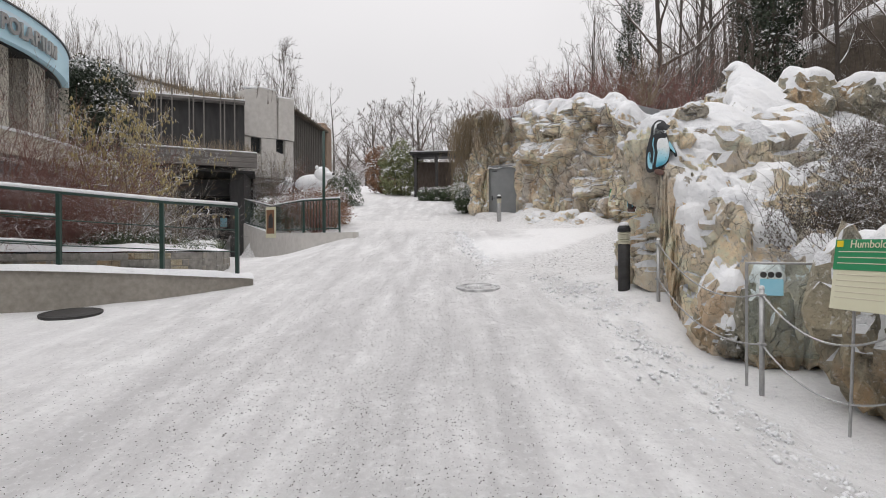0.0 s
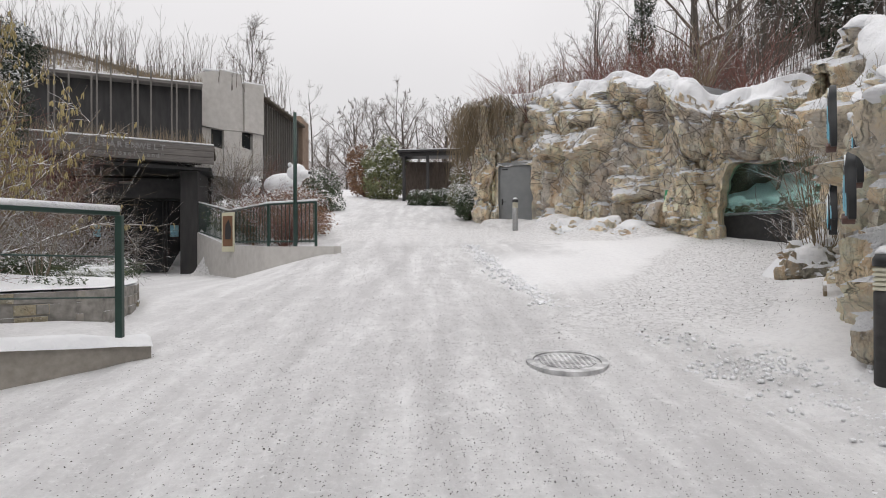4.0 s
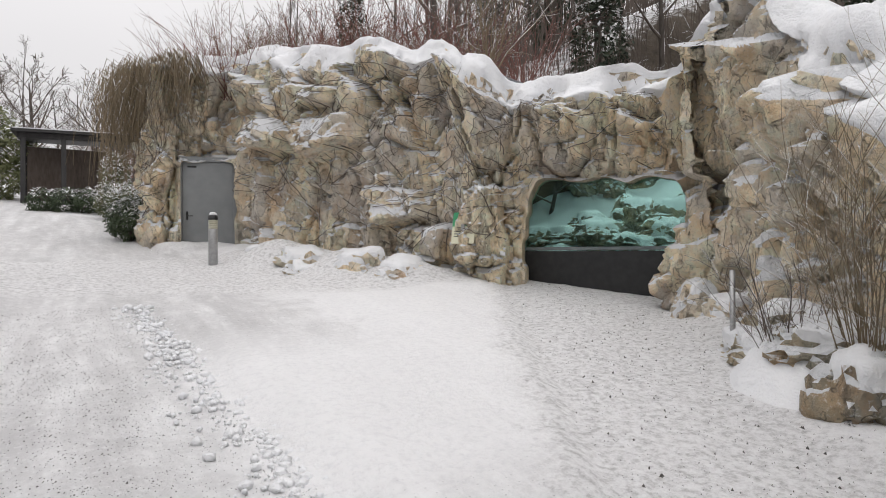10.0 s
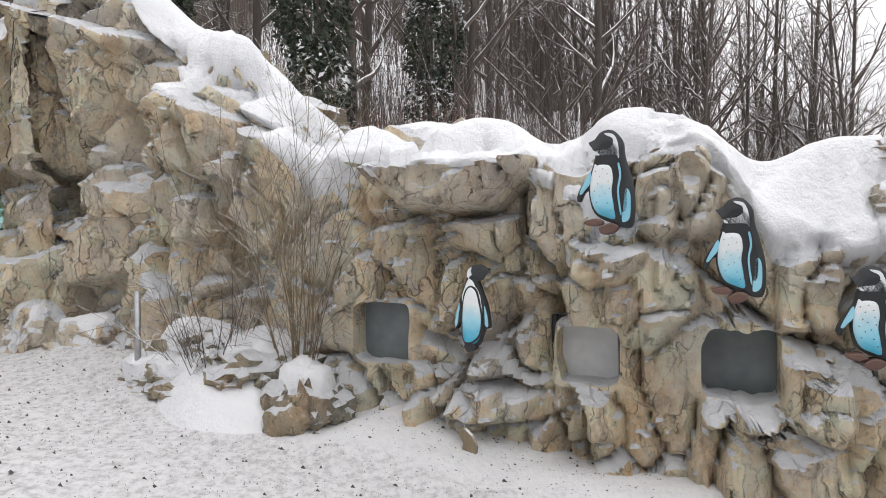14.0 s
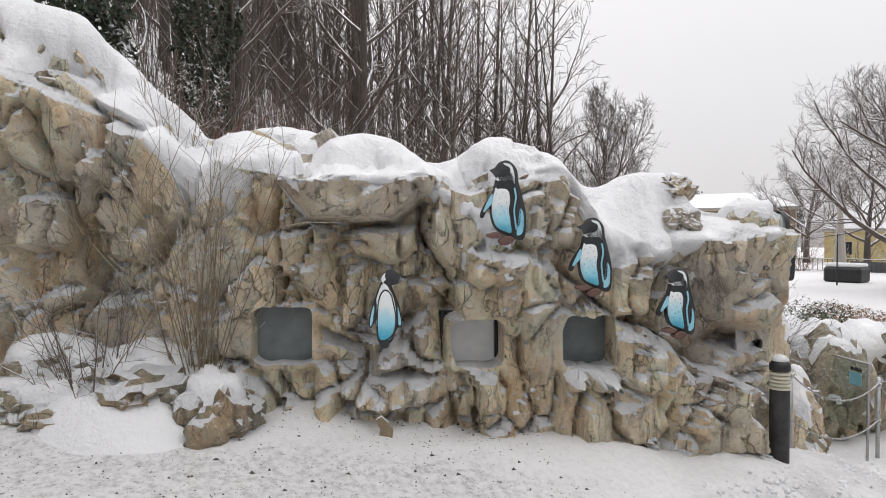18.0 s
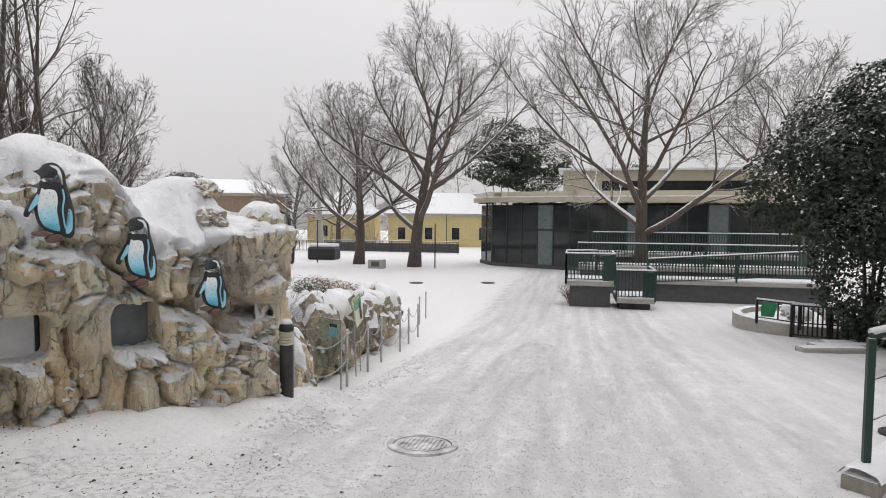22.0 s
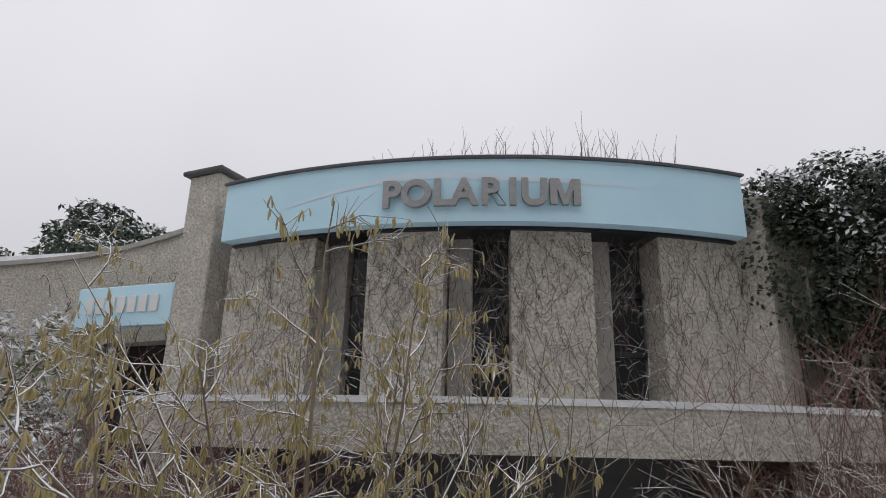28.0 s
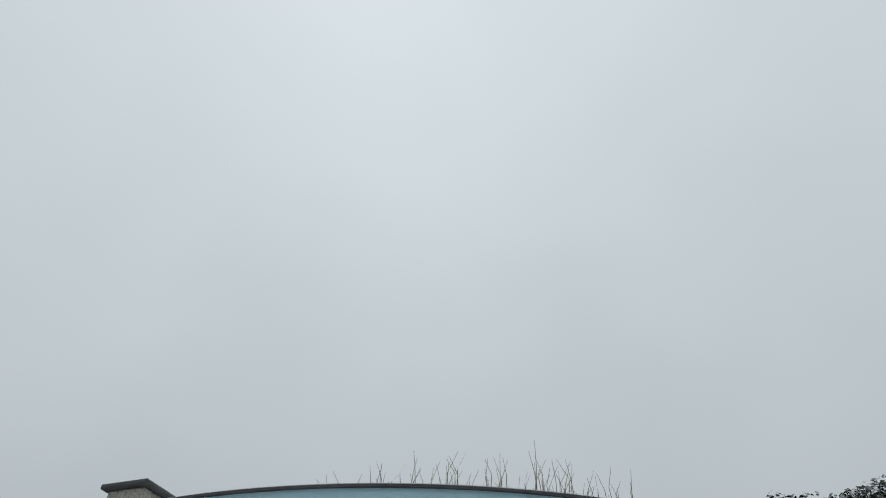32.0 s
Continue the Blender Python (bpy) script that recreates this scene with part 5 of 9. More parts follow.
def off(rng, d, angle):
    """A direction that leaves d at about this angle (degrees)."""
    d = Vector(d).normalized()
    o = d.orthogonal().normalized()
    o.rotate(Matrix.Rotation(rng.uniform(0, 2 * math.pi), 3, d))
    a = radians(angle * rng.uniform(0.75, 1.25))
    return (d * math.cos(a) + o * math.sin(a)).normalized()


def grow_tree(seed, height, trunk_r, fork, spread, limbs, boughs, twigs, lean=0.0, rise=45, twig_r=0.011, stem=0.86, sub=1, curve=0.02):
    """A bare deciduous tree: trunk, and a crown of limbs, boughs and twigs."""
    rng = random.Random(seed)
    trunk, crown = MB(), MB()
    tp = wander(rng, (0, 0, -0.3), (lean, 0, 1), height * stem, 8, 0.04, 0.06)
    tr = [trunk_r * (1.25 if k == 0 else 1) * (1 - 0.85 * k / 8) for k in range(9)]
    trunk.tube(tp, tr, 8)
    az = rng.uniform(0, 6)
    for i in range(limbs):
        t = fork + (1 - fork) * (i + rng.uniform(0, 0.8)) / limbs
        f = min(7.99, t * 8)
        a, b = int(f), f - int(f)
        p = tp[a].lerp(tp[a + 1], b)
        r = (tr[a] * (1 - b) + tr[a + 1] * b) * 0.62
        az += 2.4 + rng.uniform(-0.4, 0.4)
        el = radians(rise * rng.uniform(0.7, 1.2) + 30 * t * t)
        d = Vector((math.cos(az) * math.cos(el), math.sin(az) * math.cos(el), math.sin(el)))
        L = spread * (1.1 - 0.62 * max(0, (t - fork) / (1 - fork)) ** 1.3) * rng.uniform(0.75, 1.1)
        lp = wander(rng, p, d, L, 6, curve, 0.17)
        trunk_like = [max(0.012, r * (1 - 0.8 * k / 6)) for k in range(7)]
        crown.tube(lp, trunk_like, 5, 0, False)
        for j in range(boughs):
            u = 0.25 + 0.75 * (j + rng.random()) / boughs
            f2 = min(5.99, u * 6)
            a2 = int(f2)
            p2 = lp[a2].lerp(lp[a2 + 1], f2 - a2)
            d2 = off(rng, lp[a2 + 1] - lp[a2], 42)
            d2.z += 0.12
            L2 = L * 0.42 * (1.15 - 0.6 * u) * rng.uniform(0.7, 1.2)
            bp = wander(rng, p2, d2, L2, 4, 0.03, 0.2)
            r2 = max(0.010, trunk_like[a2] * 0.45)
            crown.tube(bp, [max(0.008, r2 * (1 - 0.7 * k / 4)) for k in range(5)], 4, 0, False)
            for k in range(twigs):
                v = 0.2 + 0.8 * (k + rng.random()) / twigs
                f3 = min(3.99, v * 4)
                a3 = int(f3)
                p3 = bp[a3].lerp(bp[a3 + 1], f3 - a3)
                d3 = off(rng, bp[a3 + 1] - bp[a3], 40)
                L3 = (0.35 + 0.4 * L2) * rng.uniform(0.5, 1.1) * (1.2 - 0.5 * v)
                tw = wander(rng, p3, d3, L3, 2, 0.0, 0.3)
                crown.tube(tw, [twig_r, twig_r * 0.8, twig_r * 0.45], 3, 0, False)
                for q in range(sub):
                    crown.tube(wander(rng, tw[1] if q % 2 else tw[1].lerp(tw[2], 0.5), off(rng, tw[2] - tw[1], 42), L3 * rng.uniform(0.35, 0.65), 1, 0.0, 0.3), [twig_r * 0.7, twig_r * 0.35], 3, 0, False)
    return trunk, crown


def put_tree(name, made, at, label, category, group="", rz=0.0, mats=(None, None), scale=1.0):
    e = thing(name, label, category, at, group, rz)
    part("trunk", made[0], mats[0] or M_BARK, e, "", True)
    part("crown", made[1], mats[1] or M_TWIG, e, "", True)
    e.scale = (scale,) * 3
    return e


def grow_shrub(seed, height, radius, stems, twigs, r0=0.012, sag=-0.02, up=0.6, wild=0.22, sub=0, reach=0.28):
    """A bare shrub: many stems from one stool, with side twigs."""
    rng = random.Random(seed)
    m, fine = MB(), MB()
    for i in range(stems):
        a = rng.uniform(0, 2 * math.pi)
        q = rng.random() ** 0.7
        d = Vector((math.cos(a) * q * radius, math.sin(a) * q * radius, height * rng.uniform(up, 1)))
        L = d.length
        p0 = (math.cos(a) * 0.18 * radius * rng.random(), math.sin(a) * 0.18 * radius * rng.random(), -0.05)
        sp = wander(rng, p0, d, L, 5, sag, wild * 0.6)
        r = r0 * rng.uniform(0.6, 1.3)
        m.tube(sp, [r * (1 - 0.7 * k / 5) for k in range(6)], 4 if r0 > 0.015 else 3, 0, False)
        for k in range(twigs):
            v = 0.2 + 0.8 * (k + rng.random()) / twigs
            f = min(4.99, v * 5)
            b = int(f)
            tp = wander(rng, sp[b].lerp(sp[b + 1], f - b), off(rng, sp[b + 1] - sp[b], 38), L * reach * rng.uniform(0.5, 1.3), 2, sag * 0.5, 0.3)
            fine.tube(tp, [max(0.0028, r * 0.45), max(0.0024, r * 0.35), max(0.0016, r * 0.2)], 3, 0, False)
            for _ in range(sub):
                fine.tube(wander(rng, tp[1], off(rng, tp[2] - tp[0], 45), L * 0.43 * reach * rng.uniform(0.5, 1.3), 1, 0, 0.3), [max(0.0022, r * 0.28), max(0.0014, r * 0.16)], 3, 0, False)
    return m, fine


def put_shrub(name, made_of, mat, at, label, group="", rz=0.0, scale=(1, 1, 1)):
    e = thing(name, label, "shrub", at, group, rz)
    part("branchwork", made_of[0], mat, e, "", True, "stuff")
    part("brushwood", made_of[1], mat, e, "", True, "stuff")
    e.scale = scale
    return e


def leaf_cloud(seed, clumps, count, size, flat=0.35, long=1.6, snowy=0.5):
    """Leaves in and on a number of clumps (x, y, z, radius, height)."""
    rng = random.Random(seed)
    m = MB()
    tot = sum(c[3] ** 2 for c in clumps)
    for cx, cy, cz, cr, ch in clumps:
        for _ in range(int(count * cr * cr / tot)):
            u = Vector((rng.gauss(0, 1), rng.gauss(0, 1), rng.gauss(0, 1))).normalized()
            k = rng.uniform(0.45, 1.0) ** 0.5
            k *= 1 + 0.25 * noise.noise(Vector((cx, cy, cz)) + u * 2.3)
            p = Vector((cx + u.x * cr * k, cy + u.y * cr * k, cz + u.z * ch * k))
            nrm = (u * 0.6 + Vector((rng.uniform(-1, 1), rng.uniform(-1, 1), rng.uniform(-0.3, 1) + flat))).normalized()
            t = nrm.orthogonal().normalized()
            t.rotate(Matrix.Rotation(rng.uniform(0, 6.3), 3, nrm))
            o = nrm.cross(t)
            s = size * rng.uniform(0.6, 1.3)
            lit = u.z > 0.25 + 0.5 * noise.noise(p * 1.7) and k > 0.8 and rng.random() < snowy
            m.add([p - t * s * long, p - o * s * 0.5 + nrm * s * 0.15, p + t * s * long, p + o * s * 0.5 + nrm * s * 0.15], [(0, 1, 2, 3)], 1 if lit else 0)
    return m


def leafy_thing(name, label, category, at, clumps, count, size, mat, stems=None, group="", long=1.6, stem_mat=None, snowy=0.5):
    e = thing(name, label, category, at, group)
    rng = random.Random(len(clumps) * 7 + count)
    for cx, cy, cz, cr, ch in (stems if stems is not None else clumps):
        s = MB().tube([(cx * 0.15, cy * 0.15, -0.2), (cx * 0.5, cy * 0.5, cz * 0.5), (cx, cy, cz)], [0.03 + 0.02 * cr, 0.03 + 0.01 * cr, 0.012], 6)
        part("stem", s, stem_mat or M_BARK, e, "", True)
    part("foliage", leaf_cloud(count + 3, clumps, count, size, 0.35, long, snowy), [mat, M_SNOW], e)
    return e


def icosphere(sub):
    bm = bmesh.new()
    bmesh.ops.create_icosphere(bm, subdivisions=sub, radius=1.0)
    vs = [v.co.copy() for v in bm.verts]
    fs = [tuple(v.index for v in f.verts) for f in bm.faces]
    bm.free()
    return vs, fs


ICO4, ICO3 = icosphere(4), icosphere(3)


def boulder(at, size, rz=0.0, seed=0, label="weathered grey boulder with snow on top", mat=None, snow=0.12, group="boulders", rx=0.0, cap_from=0.45):
    """A broken rock with a soft pillow of snow on its upper side."""
    e = thing("boulder", label, "rock", at, group)
    turn = pose(0, 0, 0, rx, 0, rz)
    vs, fs = ICO4
    out, plain = [], []
    for v in vs:
        q = v * 1.1 + Vector((seed * 3.1, seed * 1.7, seed))
        e1, s1, t1 = blocks(q + 0.3 * Vector((fbm(q, 2), fbm(q + Vector((5, 0, 0)), 2), 0)), 1.15)
        e2, s2, t2 = blocks(q, 3.0)
        f = 1 + 0.20 * fbm(q, 3) - 0.24 + 0.34 * s1 + 0.26 * t1 + 0.13 * s2 + 0.10 * t2 + 0.03 * noise.noise(q * 7)
        p = Vector((v.x * size[0], v.y * size[1], v.z * size[2]))
        out.append(turn @ (p * f))
        plain.append(turn @ (p * (0.96 + 0.20 * fbm(q, 2) + 0.10 * fbm(q * 2.6, 3))))
    part("rock", MB().add(out, fs), mat or M_ROCKG, e, "", 32)
    if snow > 0:
        sv = []
        for v, p in zip(vs, plain):
            w = turn @ v
            t = smoothstep(cap_from, cap_from + 0.3, w.z + 0.35 * noise.noise(w * 2.2 + Vector((seed, 0, 0))))
            sv.append(p * (1 - 0.12 * (1 - t)) + Vector((0, 0, snow * t * (0.8 + 0.5 * noise.noise(w * 2 + Vector((0, seed, 0)))))) - Vector((0, 0, 0.06)) * (1 - t))
        fs2 = [f for f in fs if max((turn @ vs[i]).z for i in f) > cap_from - 0.35]
        part("snow", MB().add(sv, fs2), M_SNOW, e, "pillow of fresh snow", True)
    return e


# ---- door, windows and bits on the rock face ----
door = thing("steel_door", "closed grey steel service door set into the rock", "door", (2.47, 25.93, 2.45), "", -17.6)
part("leaf", MB().box(-0.55, 0.55, 0.22, 0.28, 0.0, 2.35, 0.008), M_STEELG, door)
part("door_frame", MB().box(-0.66, -0.55, 0.18, 0.34, -0.1, 2.45, 0.01).box(0.55, 0.66, 0.18, 0.34, -0.1, 2.45, 0.01).box(-0.66, 0.66, 0.18, 0.34, 2.352, 2.47, 0.01), M_STEELG, door)
part("handle", MB().box(-0.47, -0.43, 0.16, 0.22, 1.0, 1.2, 0.01).tube([(-0.45, 0.15, 1.1), (-0.32, 0.15, 1.1)], 0.012, 8), M_BLACK, door, "black lever handle")
part("door_label", MB().box(-0.45, -0.25, 0.213, 0.22, 2.22, 2.26, 0.002), M_BLACK, door)

# the big viewing window: a pane, its frame, and the pool and snowy rocks behind
wa, wb = Vector((7.72, 17.12, 0)), Vector((6.57, 19.42, 0))
wd = (wb - wa).normalized()
wback = Vector((wd.y, -wd.x, 0))
wrz = math.degrees(math.atan2(wd.y, wd.x))
vm = lambda d: Matrix.Translation(wa + wback * d) @ pose(0, 0, 0, 0, 0, wrz)
view_window = thing("viewing_window", "large underwater viewing window, teal glass above a dark pool", "window", (7.15, 18.3, 1.6))
vinv = view_window.matrix_basis.inverted()
pane = part("pane", MB().box(-0.25, 2.85, -0.02, 0.02, 0.8, 4.05, 0.004, vinv @ vm(0.44)), M_PANE, view_window, "teal glass pane")
pane.visible_shadow = False
part("water_line", MB().box(-0.25, 2.85, -0.05, -0.022, 2.70, 2.76, 0.006, vinv @ vm(0.355)), M_GREYPANE, view_window, "pale rim at the water line")
part("lower_panel", MB().box(-0.25, 2.85, -0.05, -0.023, 0.8, 2.69, 0.006, vinv @ vm(0.355)), M_BLACK, view_window, "black panel below the water line")
pool = MB().box(-1.2, 4.2, -6.5, -0.05, 0.5, 2.68, 0.02, vm(0.42))
structure("pool_water", pool, M_WATER, "dark pool water behind the viewing window", False, "water")
rng = random.Random(4)
em = MB()
erows = []
for dd in np.linspace(1.6, 9.0, 16):
    erows.append([tuple(wa + wd * u + wback * dd + Vector((0, 0, 2.62 + 0.5 * max(0.0, dd - 2.0) + 0.35 * noise.noise(Vector((u * 0.8, dd * 0.8, 3))) + 0.16 * noise.noise(Vector((u * 2.4, dd * 2.4, 1)))))) for u in np.linspace(-4.5, 12.0, 58)])
structure("enclosure_bank", em.grid(erows), M_SNOW, "snowy bank behind the pool", True, "bank")
for k in range(15):
    u, dd = -0.8 + 0.42 * k, 1.3 + 2.9 * rng.random()
    p = wa + wd * u + wback * (dd + 0.4)
    boulder((p.x, p.y, 2.68 + 0.48 * max(0.0, dd - 1.6)), (rng.uniform(0.3, 0.6), rng.uniform(0.3, 0.5), rng.uniform(0.18, 0.36)), rng.uniform(0, 180), 40 + k, "snowy rock beside the enclosure pool", M_ROCKD, snow=0.10, group="pool rocks", cap_from=0.38)
for k in range(16):
    u, dd = -1.4 + 0.36 * k + rng.uniform(-0.2, 0.2), 1.9 + 3.4 * rng.random()
    p = wa + wd * u + wback * (dd + 0.4)
    boulder((p.x, p.y, 2.75 + 0.5 * max(0.0, dd - 1.6)), (rng.uniform(0.25, 0.5), rng.uniform(0.25, 0.4), rng.uniform(0.3, 0.55)), rng.uniform(0, 180), 340 + k, "dark craggy rock beside the enclosure pool, snow on top", M_ROCKD, snow=0.08, group="pool rocks", cap_from=0.45)
for k in range(9):
    dd = rng.uniform(3.0, 6.5)
    p = wa + wd * (-1.5 + 0.9 * k) + wback * dd
    put_tree("enclosure_tree", grow_tree(700 + k, 3.0, 0.06, 0.2, 1.3, 8, 6, 4, 0.3 * rng.uniform(-1, 1), 40, 0.008), (p.x, p.y, 2.5 + 0.5 * (dd - 2.0)), "small bare tree in the enclosure", "tree", "enclosure trees", rng.uniform(0, 360))

for x, y, z, w, h, rz, mat, lab in ((5.04, 12.73, 2.115, 0.56, 0.54, -116, M_GREYPANE, "misted grey viewing pane in the rock"), (4.22, 11.2, 2.02, 0.48, 0.46, -119, M_ICE, "frosted white viewing pane in the rock"), (3.72, 10.24, 2.0, 0.53, 0.52, -120, M_GREYPANE, "misted dark viewing pane in the rock")):
    e = thing("viewing_pane", lab, "window", (x, y, z), "viewing panes", rz)
    part("pane", MB().box(-w / 2, w / 2, 0.22, 0.25, -h / 2, h / 2, 0.01), mat, e)
    part("pane_frame", MB().box(-w / 2 - 0.05, -w / 2, 0.19, 0.27, -h / 2 - 0.05, h / 2 + 0.05, 0.01).box(w / 2, w / 2 + 0.05, 0.19, 0.27, -h / 2 - 0.05, h / 2 + 0.05, 0.01).box(-w / 2, w / 2, 0.19, 0.27, h / 2, h / 2 + 0.05, 0.01).box(-w / 2, w / 2, 0.19, 0.27, -h / 2 - 0.05, -h / 2, 0.01), M_BLACK, e, "dark rubber frame")


def curve_round(poly, n=5):
    """A closed smooth outline through a few points."""
    out, k = [], len(poly)
    for i in range(k):
        a, b, c, d = [np.array(poly[(i + q) % k]) for q in (-1, 0, 1, 2)]
        for t in np.arange(n) / n:
            out.append(tuple(0.5 * (2 * b + (c - a) * t + (2 * a - 5 * b + 4 * c - d) * t * t + (3 * b - a - 3 * c + d) * t ** 3)))
    return out


def bird(at, h, rz, flip, label, dark_back=True):
    """A painted bird sculpture in low relief: silhouette, breast, bands, spots and feet, all one mesh."""
    s = -1 if flip else 1
    shapes = []
    if dark_back:
        shapes += [
            (0, 0.0, 0.03, [(-0.16, 0.885), (-0.10, 0.915), (-0.05, 0.975), (0.03, 1.0), (0.10, 0.97), (0.165, 0.88), (0.18, 0.75), (0.22, 0.6), (0.26, 0.42), (0.27, 0.25), (0.25, 0.08), (0.18, 0.05), (0.05, 0.10), (-0.10, 0.19), (-0.155, 0.35), (-0.155, 0.52), (-0.12, 0.66), (-0.10, 0.74), (-0.085, 0.82), (-0.13, 0.865)]),
            (0, 0.005, 0.015, [(-0.12, 0.62), (-0.20, 0.52), (-0.265, 0.40), (-0.275, 0.33), (-0.24, 0.32), (-0.20, 0.40), (-0.12, 0.48)]),
            (2, -0.012, 0.0, [(-0.14, 0.60), (-0.20, 0.50), (-0.245, 0.40), (-0.23, 0.385), (-0.19, 0.43), (-0.14, 0.50)]),
            (1, -0.014, 0.02, [(-0.08, 0.69), (0.05, 0.68), (0.085, 0.55), (0.07, 0.40), (0.09, 0.25), (0.09, 0.14), (0.0, 0.16), (-0.09, 0.215), (-0.14, 0.35), (-0.142, 0.5), (-0.115, 0.62)]),
            (1, -0.014, 0.0, [(0.0, 0.965), (0.08, 0.945), (0.12, 0.86), (0.13, 0.72), (0.09, 0.75), (-0.075, 0.755), (-0.075, 0.80), (0.02, 0.81), (0.07, 0.85), (0.07, 0.91), (0.01, 0.945)]),
            (2, -0.014, 0.0, [(0.19, 0.42), (0.232, 0.36), (0.225, 0.15), (0.155, 0.11), (0.165, 0.25)]),
            (2, -0.026, 0.0, [(0.118, 0.66), (0.132, 0.55), (0.112, 0.40), (0.135, 0.20), (0.15, 0.19), (0.128, 0.40), (0.15, 0.55), (0.135, 0.66)]),
            (3, -0.03, 0.01, [(-0.20, 0.12), (-0.08, 0.145), (-0.02, 0.10), (-0.08, 0.075), (-0.17, 0.08)]),
            (3, -0.034, 0.01, [(-0.06, 0.05), (0.04, 0.10), (0.12, 0.07), (0.08, 0.01), (-0.02, -0.01)])]
        spots = [(-0.09, 0.60), (-0.05, 0.55), (-0.02, 0.62), (0.02, 0.57), (-0.07, 0.48), (-0.03, 0.45), (0.03, 0.50), (-0.10, 0.41), (0.0, 0.38), (0.04, 0.43), (-0.05, 0.36), (-0.08, 0.30), (0.02, 0.29), (0.05, 0.22)]
    else:
        shapes += [
            (0, 0.0, 0.03, [(-0.21, 0.935), (-0.15, 0.965), (-0.08, 1.0), (0.0, 0.985), (0.05, 0.93), (0.06, 0.85), (0.10, 0.75), (0.14, 0.63), (0.20, 0.45), (0.22, 0.30), (0.20, 0.24), (0.165, 0.30), (0.13, 0.38), (0.12, 0.15), (0.09, 0.06), (0.0, 0.03), (-0.08, 0.07), (-0.13, 0.20), (-0.17, 0.26), (-0.21, 0.27), (-0.20, 0.4), (-0.17, 0.55), (-0.12, 0.68), (-0.08, 0.80), (-0.07, 0.87), (-0.11, 0.91)]),
            (1, -0.014, 0.02, [(0.03, 0.88), (0.05, 0.82), (0.09, 0.72), (0.125, 0.6), (0.13, 0.4), (0.10, 0.15), (0.03, 0.08), (-0.06, 0.1), (-0.12, 0.22), (-0.155, 0.4), (-0.14, 0.55), (-0.09, 0.7), (-0.05, 0.80), (-0.02, 0.85)]),
            (1, -0.012, 0.0, [(0.0, 0.97), (0.045, 0.92), (0.045, 0.85), (-0.01, 0.86), (0.005, 0.92)]),
            (2, -0.012, 0.0, [(0.15, 0.55), (0.19, 0.42), (0.205, 0.28), (0.18, 0.30), (0.15, 0.42)]),
            (2, -0.012, 0.0, [(-0.16, 0.52), (-0.19, 0.40), (-0.198, 0.29), (-0.165, 0.30), (-0.16, 0.42)]),
            (0, -0.03, 0.0, [(0.10, 0.12), (0.115, 0.35), (0.10, 0.58), (0.06, 0.71), (0.0, 0.755), (-0.07, 0.71), (-0.11, 0.58), (-0.14, 0.38), (-0.11, 0.18), (0.0, 0.085)]),
            (1, -0.042, 0.012, [(0.085, 0.13), (0.10, 0.35), (0.085, 0.57), (0.05, 0.69), (0.0, 0.735), (-0.06, 0.69), (-0.095, 0.57), (-0.125, 0.38), (-0.098, 0.2), (0.0, 0.105)]),
            (0, -0.02, 0.0, [(0.09, 0.06), (0.03, 0.08), (-0.05, 0.07), (-0.03, 0.0), (0.05, -0.015)])]
        spots = []
    m = MB()
    for slot, front, dome, poly in shapes:
        p = [(x * s * h, z * h) for x, z in curve_round(poly)]
        if s < 0:
            p = p[::-1]
        cx, cz = sum(q[0] for q in p) / len(p), sum(q[1] for q in p) / len(p)
        if dome > 0:
            # a rounded front: rings that step in and out towards the viewer
            k = len(p)
            vs = [(x, 0.03, z) for x, z in p] + [(x, front - 0.025, z) for x, z in p]
            for f, d in ((0.90, 0.45), (0.72, 0.8)):
                vs += [(cx + (x - cx) * f, front - 0.025 - dome * d, cz + (z - cz) * f) for x, z in p]
            fs = [(r * k + i, r * k + (i + 1) % k, (r + 1) * k + (i + 1) % k, (r + 1) * k + i) for r in range(3) for i in range(k)]
            fs = [f[::-1] for f in fs] + [tuple(range(3 * k, 4 * k))]
            m.add(vs, fs, slot)
        else:
            m.prism(p, front - 0.035, 0.03, None, slot)
    for x, z in spots:
        m.prism([(x * s * h + 0.003 * math.cos(q), z * h + 0.0035 * math.sin(q)) for q in (0, 1.05, 2.1, 3.15, 4.2, 5.25)], -0.062, 0.02, None, 0)
    ob = part("bird_sculpture", m, [M_PBLACK, M_PWHITE, M_PBLUE, M_PROSE], None, "", 45)
    ob.matrix_basis = pose(*at, 0, 0, rz)
    return tagged(ob, label, "sculpture", "bird sculptures on the rock")


bird((4.36, 12.04, 2.06), 0.66, -121, True, "pale blue and white flat painted bird sculpture on rock", False)
bird((3.78, 11.2, 2.94), 0.72, -121, False, "black, white and blue flat painted bird sculpture standing on a ledge")
bird((3.50, 10.42, 2.47), 0.70, -121, False, "black, white and blue flat painted bird sculpture on rock")
bird((3.02, 9.85, 2.10), 0.62, -121, False, "small black, white and blue flat painted bird sculpture on rock")
bird((2.93, 8.30, 2.51), 0.73, -20, True, "black, white and blue flat painted bird sculpture above the corner")
rf = part("rust_figure", MB().prism([(-0.06, -0.05), (0.06, -0.05), (0.07, 0.05), (0.03, 0.12), (-0.03, 0.17), (-0.08, 0.14), (-0.04, 0.06)], -0.02, 0.02), M_TWIGO)
rf.matrix_basis = pose(4.28, 12.10, ground_z(4.28, 12.10) + bank(4.28, 12.10), 0, 0, -121)
tagged(rf, "small rusty cut-out figure stuck in the snow", "sculpture")


